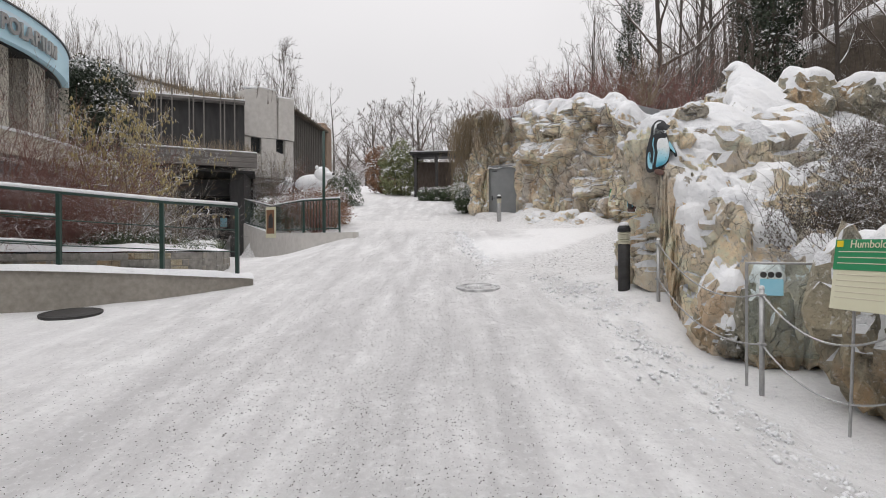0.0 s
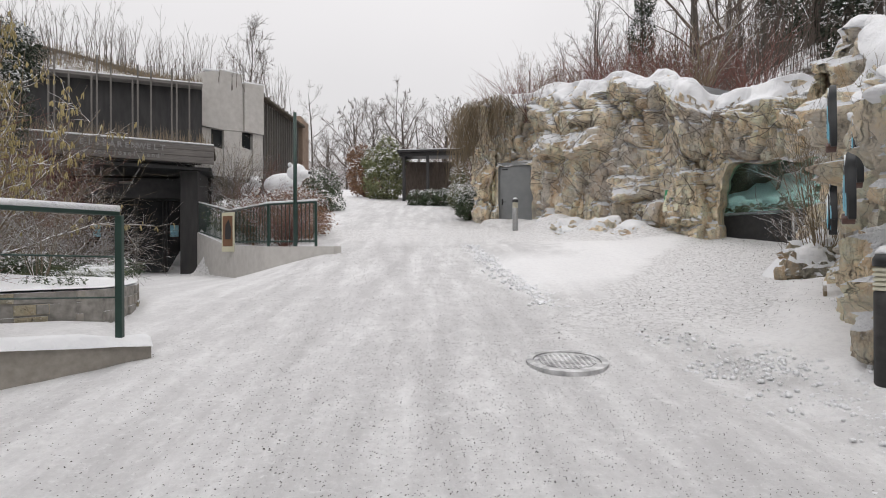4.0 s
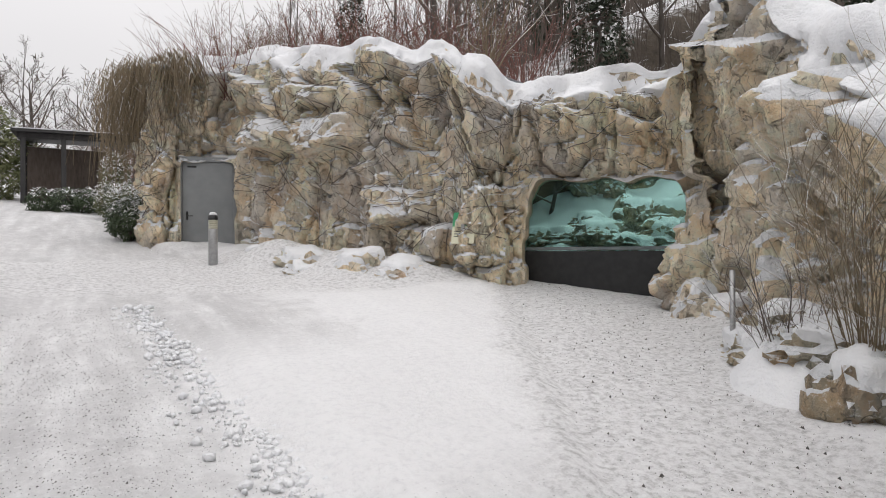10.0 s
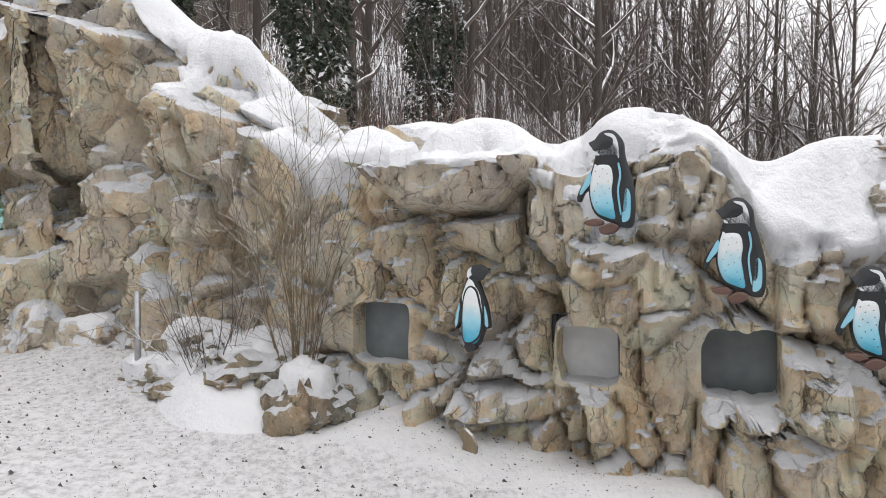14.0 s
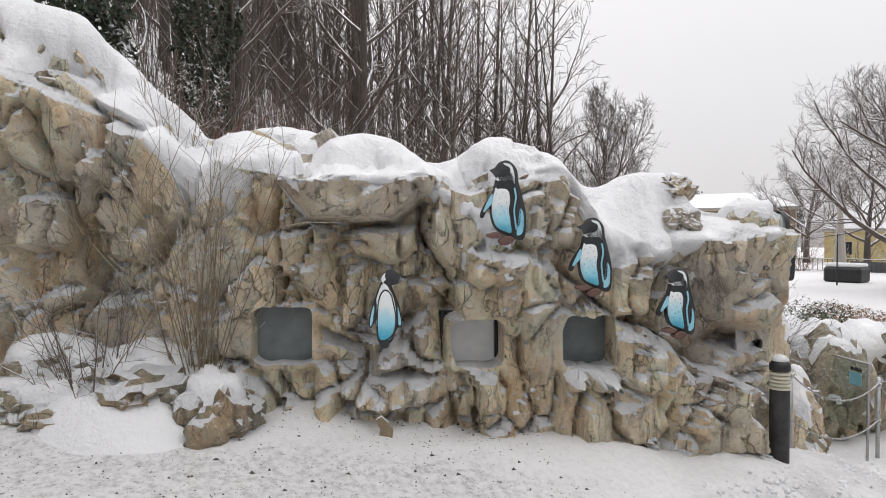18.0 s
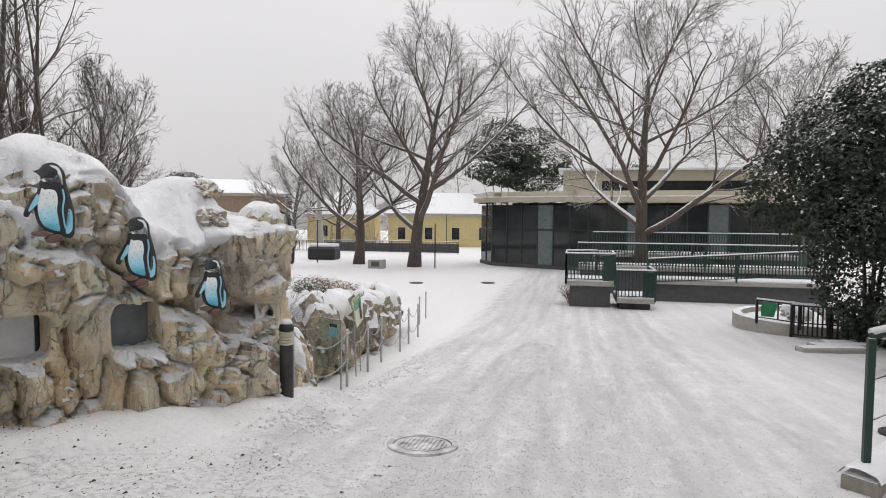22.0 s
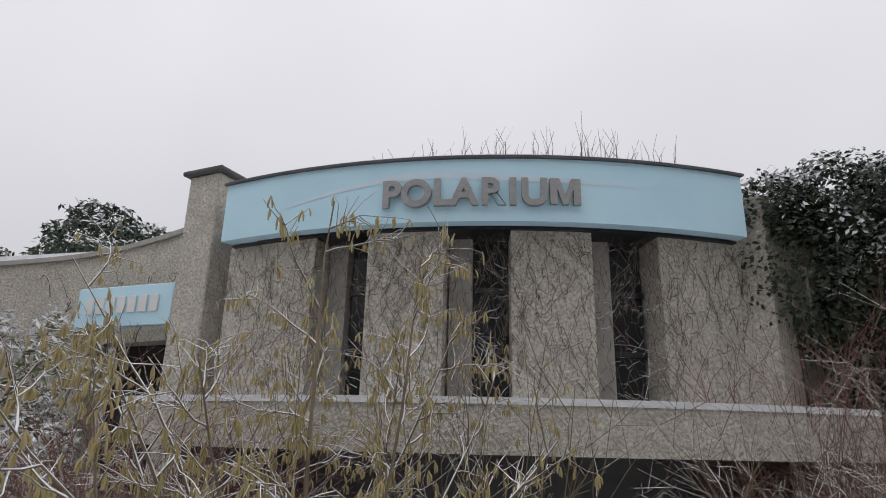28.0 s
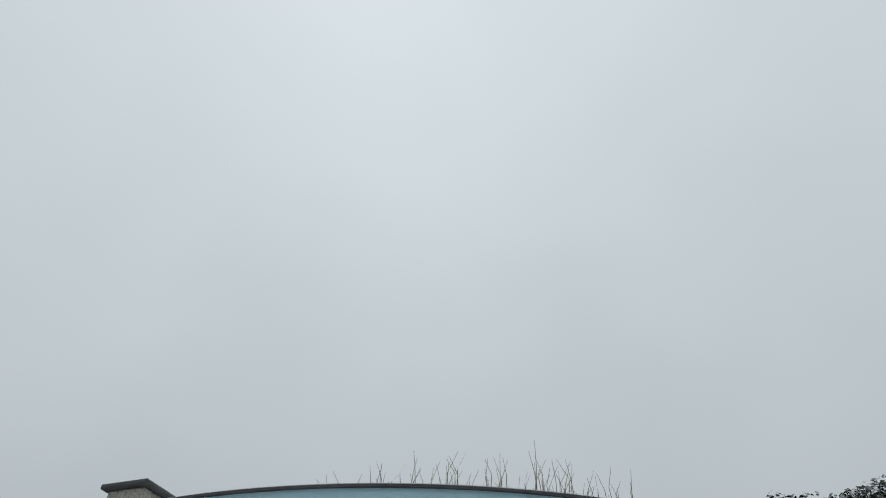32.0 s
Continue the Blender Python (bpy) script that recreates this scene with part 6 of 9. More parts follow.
def info_board(at, rz, w, h, label, tilt=12.0, split=0.45):
    e = thing("information_board", label, "sign", at, "information boards", rz)
    t = pose(0, 0, 0, -tilt, 0, 0)
    part("board", MB().box(-w / 2, w / 2, -0.01, 0.01, 0, h, 0.004, t), M_SIGNC, e)
    part("header", MB().box(-w / 2, w / 2, -0.016, -0.0105, h * (1 - split), h, 0.002, t), M_SIGNG, e, "green header with a plain picture shape")
    pic = MB().prism([(0.0, h * 0.62), (w * 0.3, h * 0.62), (w * 0.42, h * 0.72), (w * 0.35, h * 0.85), (w * 0.1, h * 0.8)], -0.022, -0.0165, t)
    part("picture", pic, M_PBLACK, e)
    for k in range(3):
        part("text_bar", MB().box(-w * 0.4, w * (0.1 - 0.06 * k), -0.016, -0.011, h * (0.38 - 0.08 * k), h * (0.40 - 0.08 * k), 0.001, t), M_BLACK, e)
    part("bracket", MB().box(-0.03, 0.03, 0.012, 0.3, h * 0.4, h * 0.6, 0.004), M_STEEL, e)
    return e


info_board((5.42, 19.72, 2.82), -57, 0.42, 0.55, "green and cream information board on the rock face", 14)

# the boulders of the wall: overhangs, ledges and the rocks at its foot
for k, (x, y, z, a, b, c) in enumerate(((4.9, 13.35, 1.5, 0.42, 0.36, 0.36), (5.25, 13.9, 1.55, 0.5, 0.4, 0.3), (5.45, 14.4, 1.6, 0.45, 0.35, 0.26), (5.75, 14.75, 1.65, 0.4, 0.4, 0.22), (5.5, 13.7, 1.75, 0.6, 0.5, 0.3), (6.0, 14.4, 1.8, 0.6, 0.5, 0.3))):
    boulder((x, y, z), (a, b, c), 37 * k, 11 + k, "mossy grey rock edging a small snowy bed", M_ROCKD, 0.09, "bed rocks", 0, 0.5)
for k, (x, y, a, b_, c, rz) in enumerate(((3.25, 23.5, 0.55, 0.35, 0.5, 20), (3.75, 22.6, 0.8, 0.5, 0.55, 60), (3.55, 21.9, 0.45, 0.3, 0.22, 10), (4.35, 21.5, 0.6, 0.5, 0.75, 100), (4.9, 20.75, 0.55, 0.45, 0.5, 35), (4.45, 20.6, 0.25, 0.2, 0.15, 0), (7.35, 16.55, 0.4, 0.35, 0.75, 0), (7.05, 15.8, 0.5, 0.4, 0.6, 50))):
    boulder((x, y, ground_z(x, y) - 0.02), (a * 1.1, b_ * 1.15, c * 0.62), rz, 21 + k, "broken rock at the cliff's foot half under snow", M_ROCK, 0.13, "cliff foot rocks", 15 * (k % 3), 0.45)
mound = MB()
rows = []
for t in np.linspace(0, 1, 12):
    rows.append([(5.45 + 0.95 * t * math.cos(a) + 0.25 * t * math.sin(a), 14.05 + 0.85 * t * math.sin(a), ground_z(5.4, 14.0) - 0.1 + 0.62 * (1 - t * t) + 0.12 * (1 - t) * fbm(Vector((t * 3 * math.cos(a), t * 3 * math.sin(a), 1)), 3)) for a in np.linspace(0, 2 * math.pi, 30)])
structure("bed_snow", mound.grid(rows), M_SNOW, "snow heaped in the small rock bed", True, "snow")
# the south corner and the low rocks along the chain
for k, (x, y, z, a, b, c, cf) in enumerate(((3.2, 7.25, 0.6, 0.24, 0.22, 0.34, 0.7), (3.55, 6.75, 0.7, 0.34, 0.3, 0.6, 0.6), (3.25, 6.95, 0.5, 0.2, 0.2, 0.2, 0.7), (8.5, 14.6, 4.75, 0.95, 0.8, 0.85, 0.5), (9.7, 14.3, 4.65, 0.9, 0.7, 0.72, 0.45), (10.9, 14.1, 4.7, 1.1, 0.8, 0.7, 0.5), (12.2, 13.8, 4.7, 1.0, 0.8, 0.7, 0.5),
                                             (3.85, 5.35, 0.85, 0.5, 0.6, 0.85, 0.35), (4.5, 5.0, 0.9, 0.6, 0.6, 0.75, 0.5), (3.95, 4.0, 0.75, 0.62, 0.8, 0.8, 0.25), (4.2, 2.8, 0.6, 0.6, 0.7, 0.7, 0.3), (4.3, 1.5, 0.5, 0.6, 0.75, 0.75, 0.35), (4.4, 0.2, 0.45, 0.55, 0.7, 0.7, 0.35), (4.5, -1.0, 0.4, 0.6, 0.7, 0.75, 0.3), (5.3, -2.2, 0.3, 0.5, 0.6, 0.6, 0.3))):
    boulder((x, y, z), (a, b, c), 41 * k, 61 + k, "weathered dark rock of the enclosure edge with snow on top", M_ROCKD, 0.14, "enclosure rocks", 0, cf)


for k, (x, y, z, a, b, c) in enumerate(((3.35, 7.3, 0.7, 0.36, 0.35, 0.6), (4.1, 6.75, 0.9, 0.5, 0.45, 0.7), (3.05, 8.72, 2.93, 0.42, 0.36, 0.36))):
    boulder((x, y, z), (a, b, c), 67 * k, 281 + k, "rounded broken rock bulging from the wall's corner, snow on top", M_ROCK, 0.09, "corner rocks", 0, 0.42)
for k, (x, y, z, a, b, c) in enumerate(((3.75, 8.75, 2.55, 0.75, 0.6, 0.6), (4.5, 9.2, 2.6, 0.8, 0.8, 0.62), (5.1, 10.1, 2.85, 0.8, 0.9, 0.6), (4.25, 8.25, 2.0, 0.65, 0.6, 0.6), (5.0, 8.6, 2.1, 0.7, 0.7, 0.6), (3.7, 7.95, 1.75, 0.5, 0.5, 0.5), (5.9, 11.0, 3.1, 0.8, 0.9, 0.6), (6.7, 12.2, 3.5, 0.9, 0.9, 0.7))):
    boulder((x, y, z), (a, b, c), 53 * k, 261 + k, "broken corner rock almost covered with lumpy snow", M_ROCK, 0.10, "corner rocks", 0, 0.3)
for k, (x, y, z, a) in enumerate(((3.66, 9.05, 3.48, 0.21), (3.43, 9.25, 3.14, 0.2), (3.02, 8.5, 3.12, 0.15), (3.66, 9.03, 3.28, 0.16), (3.62, 8.52, 3.02, 0.18), (3.0, 8.62, 2.6, 0.16), (3.8, 8.45, 2.8, 0.15))):
    boulder((x, y, z), (a, a * 1.1, a * 0.7), 59 * k, 291 + k, "dark knob of rock that shows through the snow", M_ROCKG, 0.03, "rock knobs", 0, 0.62)


# ---- bollards, posts and chains ----
def bollard(at, label):
    e = thing("bollard_lamp", label, "bollard lamp", at, "bollard lamps")
    part("post", MB().lathe([(0.085, -0.2), (0.085, 0.78), (0.08, 0.79)], 24), M_IRON if at[1] < 15 else M_STEEL, e, "", True)
    for k in range(5):
        part("louvre", MB().lathe([(0.06, 0.80 + 0.034 * k), (0.09, 0.795 + 0.034 * k), (0.088, 0.812 + 0.034 * k), (0.062, 0.83 + 0.034 * k)], 24), M_LAMP, e)
    part("head", MB().lathe([(0.088, 0.965), (0.092, 0.975), (0.09, 1.02), (0.07, 1.055), (0.03, 1.07), (0.005, 1.072)], 24), M_BLACK, e, "", True)
    part("snow", MB().lathe([(0.07, 1.05), (0.072, 1.075), (0.045, 1.105), (0.01, 1.115)], 20), M_SNOW, e, "cap of snow", True)
    return e


bollard((2.60, 8.88, 0.79), "dark round bollard lamp with louvred head, capped with snow")
bollard((2.13, 23.44, 2.36), "grey steel bollard lamp with louvred head beside the door")
pl_post = part("pipe_post", MB().tube([(0, 0, -0.3), (0, 0, 0.98)], 0.028, 12), M_STEEL, None, "", True)
pl_post.matrix_basis = pose(5.60, 14.9, 1.5)
tagged(pl_post, "thin galvanised steel post beside the rock bed", "post")

POSTS = [(2.85, 8.18), (2.97, 5.76), (3.11, 4.2), (3.23, 2.9), (3.30, 1.1), (3.45, -0.3), (3.56, -1.8), (4.3, -5.0), (4.45, -6.6)]
tops = []
for k, (x, y) in enumerate(POSTS):
    e = thing("chain_post", "slim galvanised steel chain post in the snow", "post", (x, y, ground_z(x, y) - 0.02), "chain posts")
    part("pole", MB().tube([(0, 0, -0.2), (0, 0, 1.02)], 0.024, 12), M_STEEL, e, "", True)
    part("cap", MB().lathe([(0.026, 1.02), (0.02, 1.045), (0.004, 1.05)], 12), M_SNOW, e)
    for zz in (0.96, 0.5):
        part("eye_ring", MB().box(-0.032, 0.032, -0.032, 0.032, zz - 0.012, zz + 0.012, 0.004), M_STEEL, e)
    tops.append((x, y, ground_z(x, y)))
for k in range(6):
    for zz, sag in ((0.95, 0.25), (0.48, 0.22)):
        m = MB()
        a, b = Vector(tops[k]) + Vector((0, 0, zz)), Vector(tops[k + 1]) + Vector((0, 0, zz))
        pts = [a.lerp(b, t / 24) - Vector((0, 0, 4 * sag * (t / 24) * (1 - t / 24))) for t in range(25)]
        for q in range(24):
            m.tube([pts[q], pts[q].lerp(pts[q + 1], 0.8)], [0.009, 0.009], 5)
            m.tube([pts[q].lerp(pts[q + 1], 0.7), pts[q + 1]], [0.005, 0.005], 4)
        ob = part("chain", m, M_STEEL, None)
        tagged(ob, "sagging snowy chain between the posts", "chain", "chains")

# glass pane, its small sign and the large board by the enclosure
gp = thing("enclosure_screen", "upright glass screen of the bird enclosure with a steel rail", "glass screen", (3.25, 5.9, 0.2), "", -28)
p = part("pane", MB().box(-0.3, 0.5, -0.008, 0.008, 0.3, 1.18, 0.003), M_CLEAR, gp)
p.visible_shadow = False
part("rail", MB().box(-0.32, 0.55, -0.012, 0.012, 1.18, 1.2, 0.004), M_STEEL, gp, "snowy steel top rail")
part("post", MB().box(-0.33, -0.302, -0.014, 0.014, -0.3, 1.2, 0.004), M_STEEL, gp)
part("notice", MB().box(-0.2, 0.0, -0.018, -0.01, 0.88, 1.04, 0.002), M_PBLUE, gp, "small blue notice with three round marks")
for k in range(3):
    part("notice_mark", MB().lathe([(0.028, -0.004), (0.03, 0.0), (0.028, 0.004)], 14, (0, 0, 0)), M_DARK, gp).matrix_basis = pose(-0.17 + 0.065 * k, -0.02, 1.08, 90, 0, 0)
hb = thing("information_board_large", "large green and cream information board on posts", "sign", (3.08, 4.46, 0.32), "information boards", -78)
part("board", MB().box(-0.46, 0.48, -0.012, 0.012, 0.75, 1.30, 0.004, pose(0, 0, 0, -8)), M_SIGNC, hb)
part("header", MB().box(-0.46, 0.48, -0.018, -0.0125, 1.06, 1.30, 0.002, pose(0, 0, 0, -8)), M_SIGNG, hb, "green header strip")
fat_letter("Humboldtpinguin", 0.085, 0.004, M_SIGNC, pose(0, 0, 0, -8) @ pose(-0.02, -0.022, 1.235, 90), "lettering", hb, 0.0)
for k in range(9):
    part("text_bar", MB().box(-0.42, 0.02, -0.021 if k < 3 else -0.015, -0.0185 if k < 3 else -0.0125, 1.20 - 0.045 * k, 1.207 - 0.045 * k, 0.001, pose(0, 0, 0, -8)), M_SIGNC if k < 3 else M_CREAM, hb)
part("picture", MB().prism([(0.1, 0.82), (0.3, 0.8), (0.34, 0.95), (0.28, 1.12), (0.2, 1.18), (0.14, 1.1), (0.08, 0.95)], -0.024, -0.019, pose(0, 0, 0, -8)), M_PBLACK, hb, "plain dark picture shape")
part("logo", MB().box(-0.44, -0.38, -0.024, -0.019, 1.24, 1.29, 0.002, pose(0, 0, 0, -8)), M_YELLOW, hb)
for x in (-0.3, 0.35):
    part("support", MB().tube([(x, 0.13, -0.3), (x, 0.19, 1.1)], 0.012, 8), M_STEEL, hb)

# covers in the ground
mc = thing("grated_cover", "round iron grated cover in the lane, dusted with snow", "manhole cover", (0.57, 10.02, ground_z(0.57, 10.02) + 0.015))
mc.rotation_euler = (radians(5.2), 0, 0)
part("ring", MB().lathe([(0.36, -0.06), (0.36, 0.008), (0.30, 0.010), (0.30, -0.05)], 32), M_WETROAD, mc)
part("plate", MB().lathe([(0.29, -0.06), (0.29, 0.0), (0.01, 0.002)], 32), M_WETROAD, mc)
for k in range(-5, 6):
    L = math.sqrt(0.25 ** 2 - (k * 0.045) ** 2)
    part("rib", MB().box(k * 0.045 - 0.009, k * 0.045 + 0.009, -L, L, 0.002, 0.010, 0.003), M_WETROAD, mc)
    part("rib", MB().box(-L, L, k * 0.045 - 0.009, k * 0.045 + 0.009, 0.002, 0.011, 0.003), M_WETROAD, mc)
for x, y, r in ((-4.82, 8.0, 0.33), (3.6, -18.0, 0.35), (7.4, -16.8, 0.35)):
    e = thing("manhole_cover", "dark wet iron manhole cover free of snow", "manhole cover", (x, y, ground_z(x, y) + 0.03), "manhole covers")
    e.rotation_euler = (radians(4.5) if y > 0 else 0, 0, 0)
    part("lid", MB().lathe([(r, -0.06), (r, 0.0), (r - 0.03, 0.006), (r - 0.04, 0.0), (0.01, 0.004)], 32), M_IRON, e)
    part("rim", MB().lathe([(r + 0.04, -0.08), (r + 0.04, -0.004), (r + 0.005, 0.0), (r + 0.005, -0.06)], 32), M_IRON, e)

# ---- ramp with rail, kerb and bin ----
ramp_line = along([(-3.25, 10.35, 1.03), (-4.23, 9.37, 1.14), (-5.25, 8.45, 1.24), (-6.2, 8.15, 1.27), (-7.8, 7.9, 1.3), (-9.8, 7.7, 1.32)], 0.25)
other = along([(-4.0, 12.2, 1.0), (-4.5, 11.2, 1.15), (-5.6, 10.1, 1.22), (-6.6, 9.7, 1.27), (-8.0, 9.3, 1.3), (-9.8, 9.1, 1.32)], 0.25)
rows = []
for k in range(13):
    t = k / 12
    r = []
    for i in range(60):
        a, b = [np.array([np.interp(i / 59, np.linspace(0, 1, len(c_)), c_[:, q]) for q in range(3)]) for c_ in (ramp_line, other)]
        p = a * (1 - t) + b * t
        z = p[2] + 0.012 * noise.noise(Vector((p[0] * 3, p[1] * 3, 2))) - 0.14 * max(0, 1 - i / 5)
        r.append((p[0], p[1], z))
    rows.append(r)
structure("ramp", MB().grid(rows), M_SNOWG, "snowy ramp rising to the entrance", True, "ramp")
kerb = MB()
rows = []
for o_, zz in ((0.14, None), (0.14, 0.0), (0.13, 0.02), (-0.13, 0.02), (-0.14, 0.0), (-0.14, None)):
    r = []
    for i in range(len(ramp_line)):
        a = ramp_line[i]
        b = ramp_line[min(i + 1, len(ramp_line) - 1)] - ramp_line[max(i - 1, 0)]
        d = b[:2] / np.hypot(*b[:2])
        r.append((a[0] - d[1] * o_, a[1] + d[0] * o_, 0.1 if zz is None else a[2] + zz))
    rows.append(r)
kerb.grid(rows)
kerb.add([rows[k][0] for k in range(6)], [(0, 1, 2, 3, 4, 5)])
structure("kerb", kerb, M_KERB, "rough concrete kerb wall along the ramp", False, "kerb")
ks = MB()
rows = []
for off_, up in ((-0.17, 0.0), (-0.13, 0.05), (0, 0.075), (0.12, 0.06), (0.17, -0.02)):
    r = []
    for i in range(len(ramp_line)):
        a = ramp_line[i]
        b = ramp_line[min(i + 1, len(ramp_line) - 1)] - ramp_line[max(i - 1, 0)]
        d = b[:2] / np.hypot(*b[:2])
        w = off_ * (1 + 0.25 * noise.noise(Vector((a[0] * 3, a[1] * 3, off_))))
        r.append((a[0] - d[1] * w, a[1] + d[0] * w, a[2] + 0.02 + up * (1 + 0.5 * noise.noise(Vector((a[0] * 4, a[1] * 4, 1))))))
    rows.append(r)
structure("kerb_snow", ks.grid(rows), M_SNOW, "snow along the kerb", True, "snow")

rail = thing("handrail", "dark green steel handrail along the ramp, snow on its top bar", "handrail", (-3.38, 10.15, 1.1))
rinv = rail.matrix_basis.inverted()
RP = [(-3.38, 10.15, 1.12, 2.20), (-4.25, 9.35, 1.18, 2.23), (-5.25, 8.45, 1.24, 2.30), (-6.2, 8.22, 1.28, 2.39), (-7.6, 8.0, 1.3, 2.47), (-8.9, 7.85, 1.3, 2.5)]
for x, y, z0, z1 in RP:
    q = rinv @ Vector((x, y, 0))
    part("post", MB().box(q.x - 0.03, q.x + 0.03, q.y - 0.03, q.y + 0.03, z0 - 1.3, z1 - 1.1, 0.006), M_GREEN, rail)
tp = [rinv @ Vector((x, y, z1 + 0.02)) for x, y, z0, z1 in RP]
part("top_bar", MB().tube(tp, 0.028, 8), M_GREEN, rail, "", True)
part("snow", MB().tube([p + Vector((0, 0, 0.035)) for p in tp], [0.034] * len(tp), 8), M_SNOW, rail, "line of snow on the top bar", True)
for f, r in ((0.66, 0.008), (0.33, 0.008)):
    pts = [rinv @ Vector((x, y, z0 + (z1 - z0) * f)) for x, y, z0, z1 in RP]
    part("wire", MB().tube(pts, r, 6), M_GREEN, rail)
for f in (0.70, 0.36):
    pts = [rinv @ Vector((x, y, z0 + (z1 - z0) * f)) for x, y, z0, z1 in RP[2:5]]
    part("mid_bar", MB().tube(pts, 0.018, 8), M_GREEN, rail)
    part("snow", MB().tube([p + Vector((0, 0, 0.02)) for p in pts], 0.018, 6), M_SNOW, rail)

wb_ = thing("waste_bin", "yellow plastic waste bin with rounded snowy lid", "waste bin", (-7.7, 4.95, ground_z(-7.7, 4.95) - 0.02), "", -30)
part("body", MB().prism([(-0.3, 0.0), (0.3, 0.0), (0.33, 0.62), (-0.33, 0.62)], -0.25, 0.25), M_YELLOW, wb_)
part("lid", MB().prism([(0.34 * math.cos(radians(a)), 0.62 + 0.33 * math.sin(radians(a))) for a in range(0, 181, 12)], -0.27, 0.27), M_YELLOW, wb_, "domed yellow lid")
part("snow", MB().prism([(0.31 * math.cos(radians(a)), 0.66 + 0.35 * math.sin(radians(a))) for a in range(25, 156, 10)], -0.2, 0.26), M_SNOW, wb_, "snow on the lid")
for k in range(4):
    part("text_bar", MB().box(-0.22, 0.1 + 0.03 * (k % 2), -0.262, -0.251, 0.50 - 0.05 * k, 0.52 - 0.05 * k, 0.002), M_GRIT, wb_)
part("picture", MB().box(-0.24, 0.24, -0.262, -0.251, 0.06, 0.26, 0.004), M_SIGNG, wb_, "green printed band")
part("support", MB().box(-0.4, -0.36, -0.05, 0.05, -0.1, 1.0, 0.008).box(-0.4, 0.36, -0.04, 0.04, 1.0, 1.04, 0.008), M_STEEL, wb_)

# ---- stone planter in front of the exhibition building ----
PLANT = along([(-9.7, 9.3), (-8.0, 9.5), (-6.7, 9.95), (-5.6, 10.45), (-4.7, 11.1), (-4.27, 11.6), (-4.27, 12.2), (-4.42, 12.75), (-4.75, 13.45), (-5.2, 14.05), (-5.65, 15.0), (-6.6, 17.0), (-7.6, 19.0), (-9.3, 20.6), (-11, 21.5)], 0.22)


def bed_z(x, y):
    return 1.53 + 0.05 * min(3.0, max(0.0, -4.5 - x)) + 0.10 * noise.noise(Vector((x * 1.2, y * 1.2, 2))) + 0.05 * noise.noise(Vector((x * 4, y * 4, 2)))


planter = thing("planter_wall", "low curved retaining wall of rendered stone around a snowy bed", "planter wall", (-4.3, 12, 0.9))
pinv = planter.matrix_basis.inverted()
m = MB()
for i in range(len(PLANT) - 1):
    a, b = PLANT[i], PLANT[i + 1]
    d = (b - a) / np.hypot(*(b - a))
    nn = np.array([d[1], -d[0]])
    q = [a, b, b - nn * 0.24, a - nn * 0.24]
    m.slab([tuple(p) for p in q], 0.6, 1.46)
m.v = [tuple(pinv @ Vector(p)) for p in m.v]
part("core", m, M_STONE, planter)
rng = random.Random(8)
block = [MB().box(-0.5, 0.5, 0, 0.03, -0.5, 0.5, 0.06).mesh("stone", mm) for mm in (M_KERB, M_STONE, M_ROCKD, M_STONE)]
for row in range(4):
    s_ = rng.uniform(0, 0.3)
    i = 0.0
    while i < 58:
        L = rng.uniform(0.22, 0.42)
        k = int(i)
        a, b = PLANT[k], PLANT[min(k + 2, len(PLANT) - 1)]
        d = (b - a) / np.hypot(*(b - a))
        ob = new("stone", block[rng.randrange(4)])
        ob.parent = planter
        h = 0.115
        ob.matrix_basis = pinv @ (pose(a[0] + d[0] * L / 2 + d[1] * (-0.02), a[1] + d[1] * L / 2 - d[0] * (-0.02), 1.04 + row * 0.122, 0, 0, math.degrees(math.atan2(d[1], d[0]))) @ pose(0, -0.036 - rng.uniform(0, 0.012), 0) @ Matrix.Diagonal((L - 0.015, 1, h * rng.uniform(0.85, 1), 1)))
        i += L / 0.22
m = MB()
rows = []
for t in np.linspace(0, 1, 14):
    r = []
    for i in range(len(PLANT)):
        a = PLANT[i]
        c = np.array([-9.6, min(20.5, max(9.6, a[1] + 0.35 * (a[1] - 12)))])
        p = a * (1 - t) + c * t
        z = bed_z(p[0], p[1]) * smoothstep(-0.02, 0.08, t) + 1.475 * (1 - smoothstep(-0.02, 0.08, t))
        r.append((p[0], p[1], z))
    rows.append(r)
bed = structure("planting_bed", m.grid(rows), M_SNOW, "snow-covered planting bed", True, "bed")


def catkins(m_from, seed, count, lo, mat):
    rng = random.Random(seed)
    m = MB()
    for _ in range(count):
        k = rng.randrange(len(m_from.v))
        p = Vector(m_from.v[k])
        if p.z < lo:
            continue
        for _k in range(rng.randrange(1, 4)):
            L = rng.uniform(0.05, 0.09)
            e = Vector((rng.uniform(-0.02, 0.02), rng.uniform(-0.02, 0.02), 0))
            m.tube([p, p + e + Vector((0, 0, -L * 0.5)), p + e * 1.2 + Vector((0, 0, -L))], [0.003, 0.0075, 0.0045], 4, 0, False)
    return m


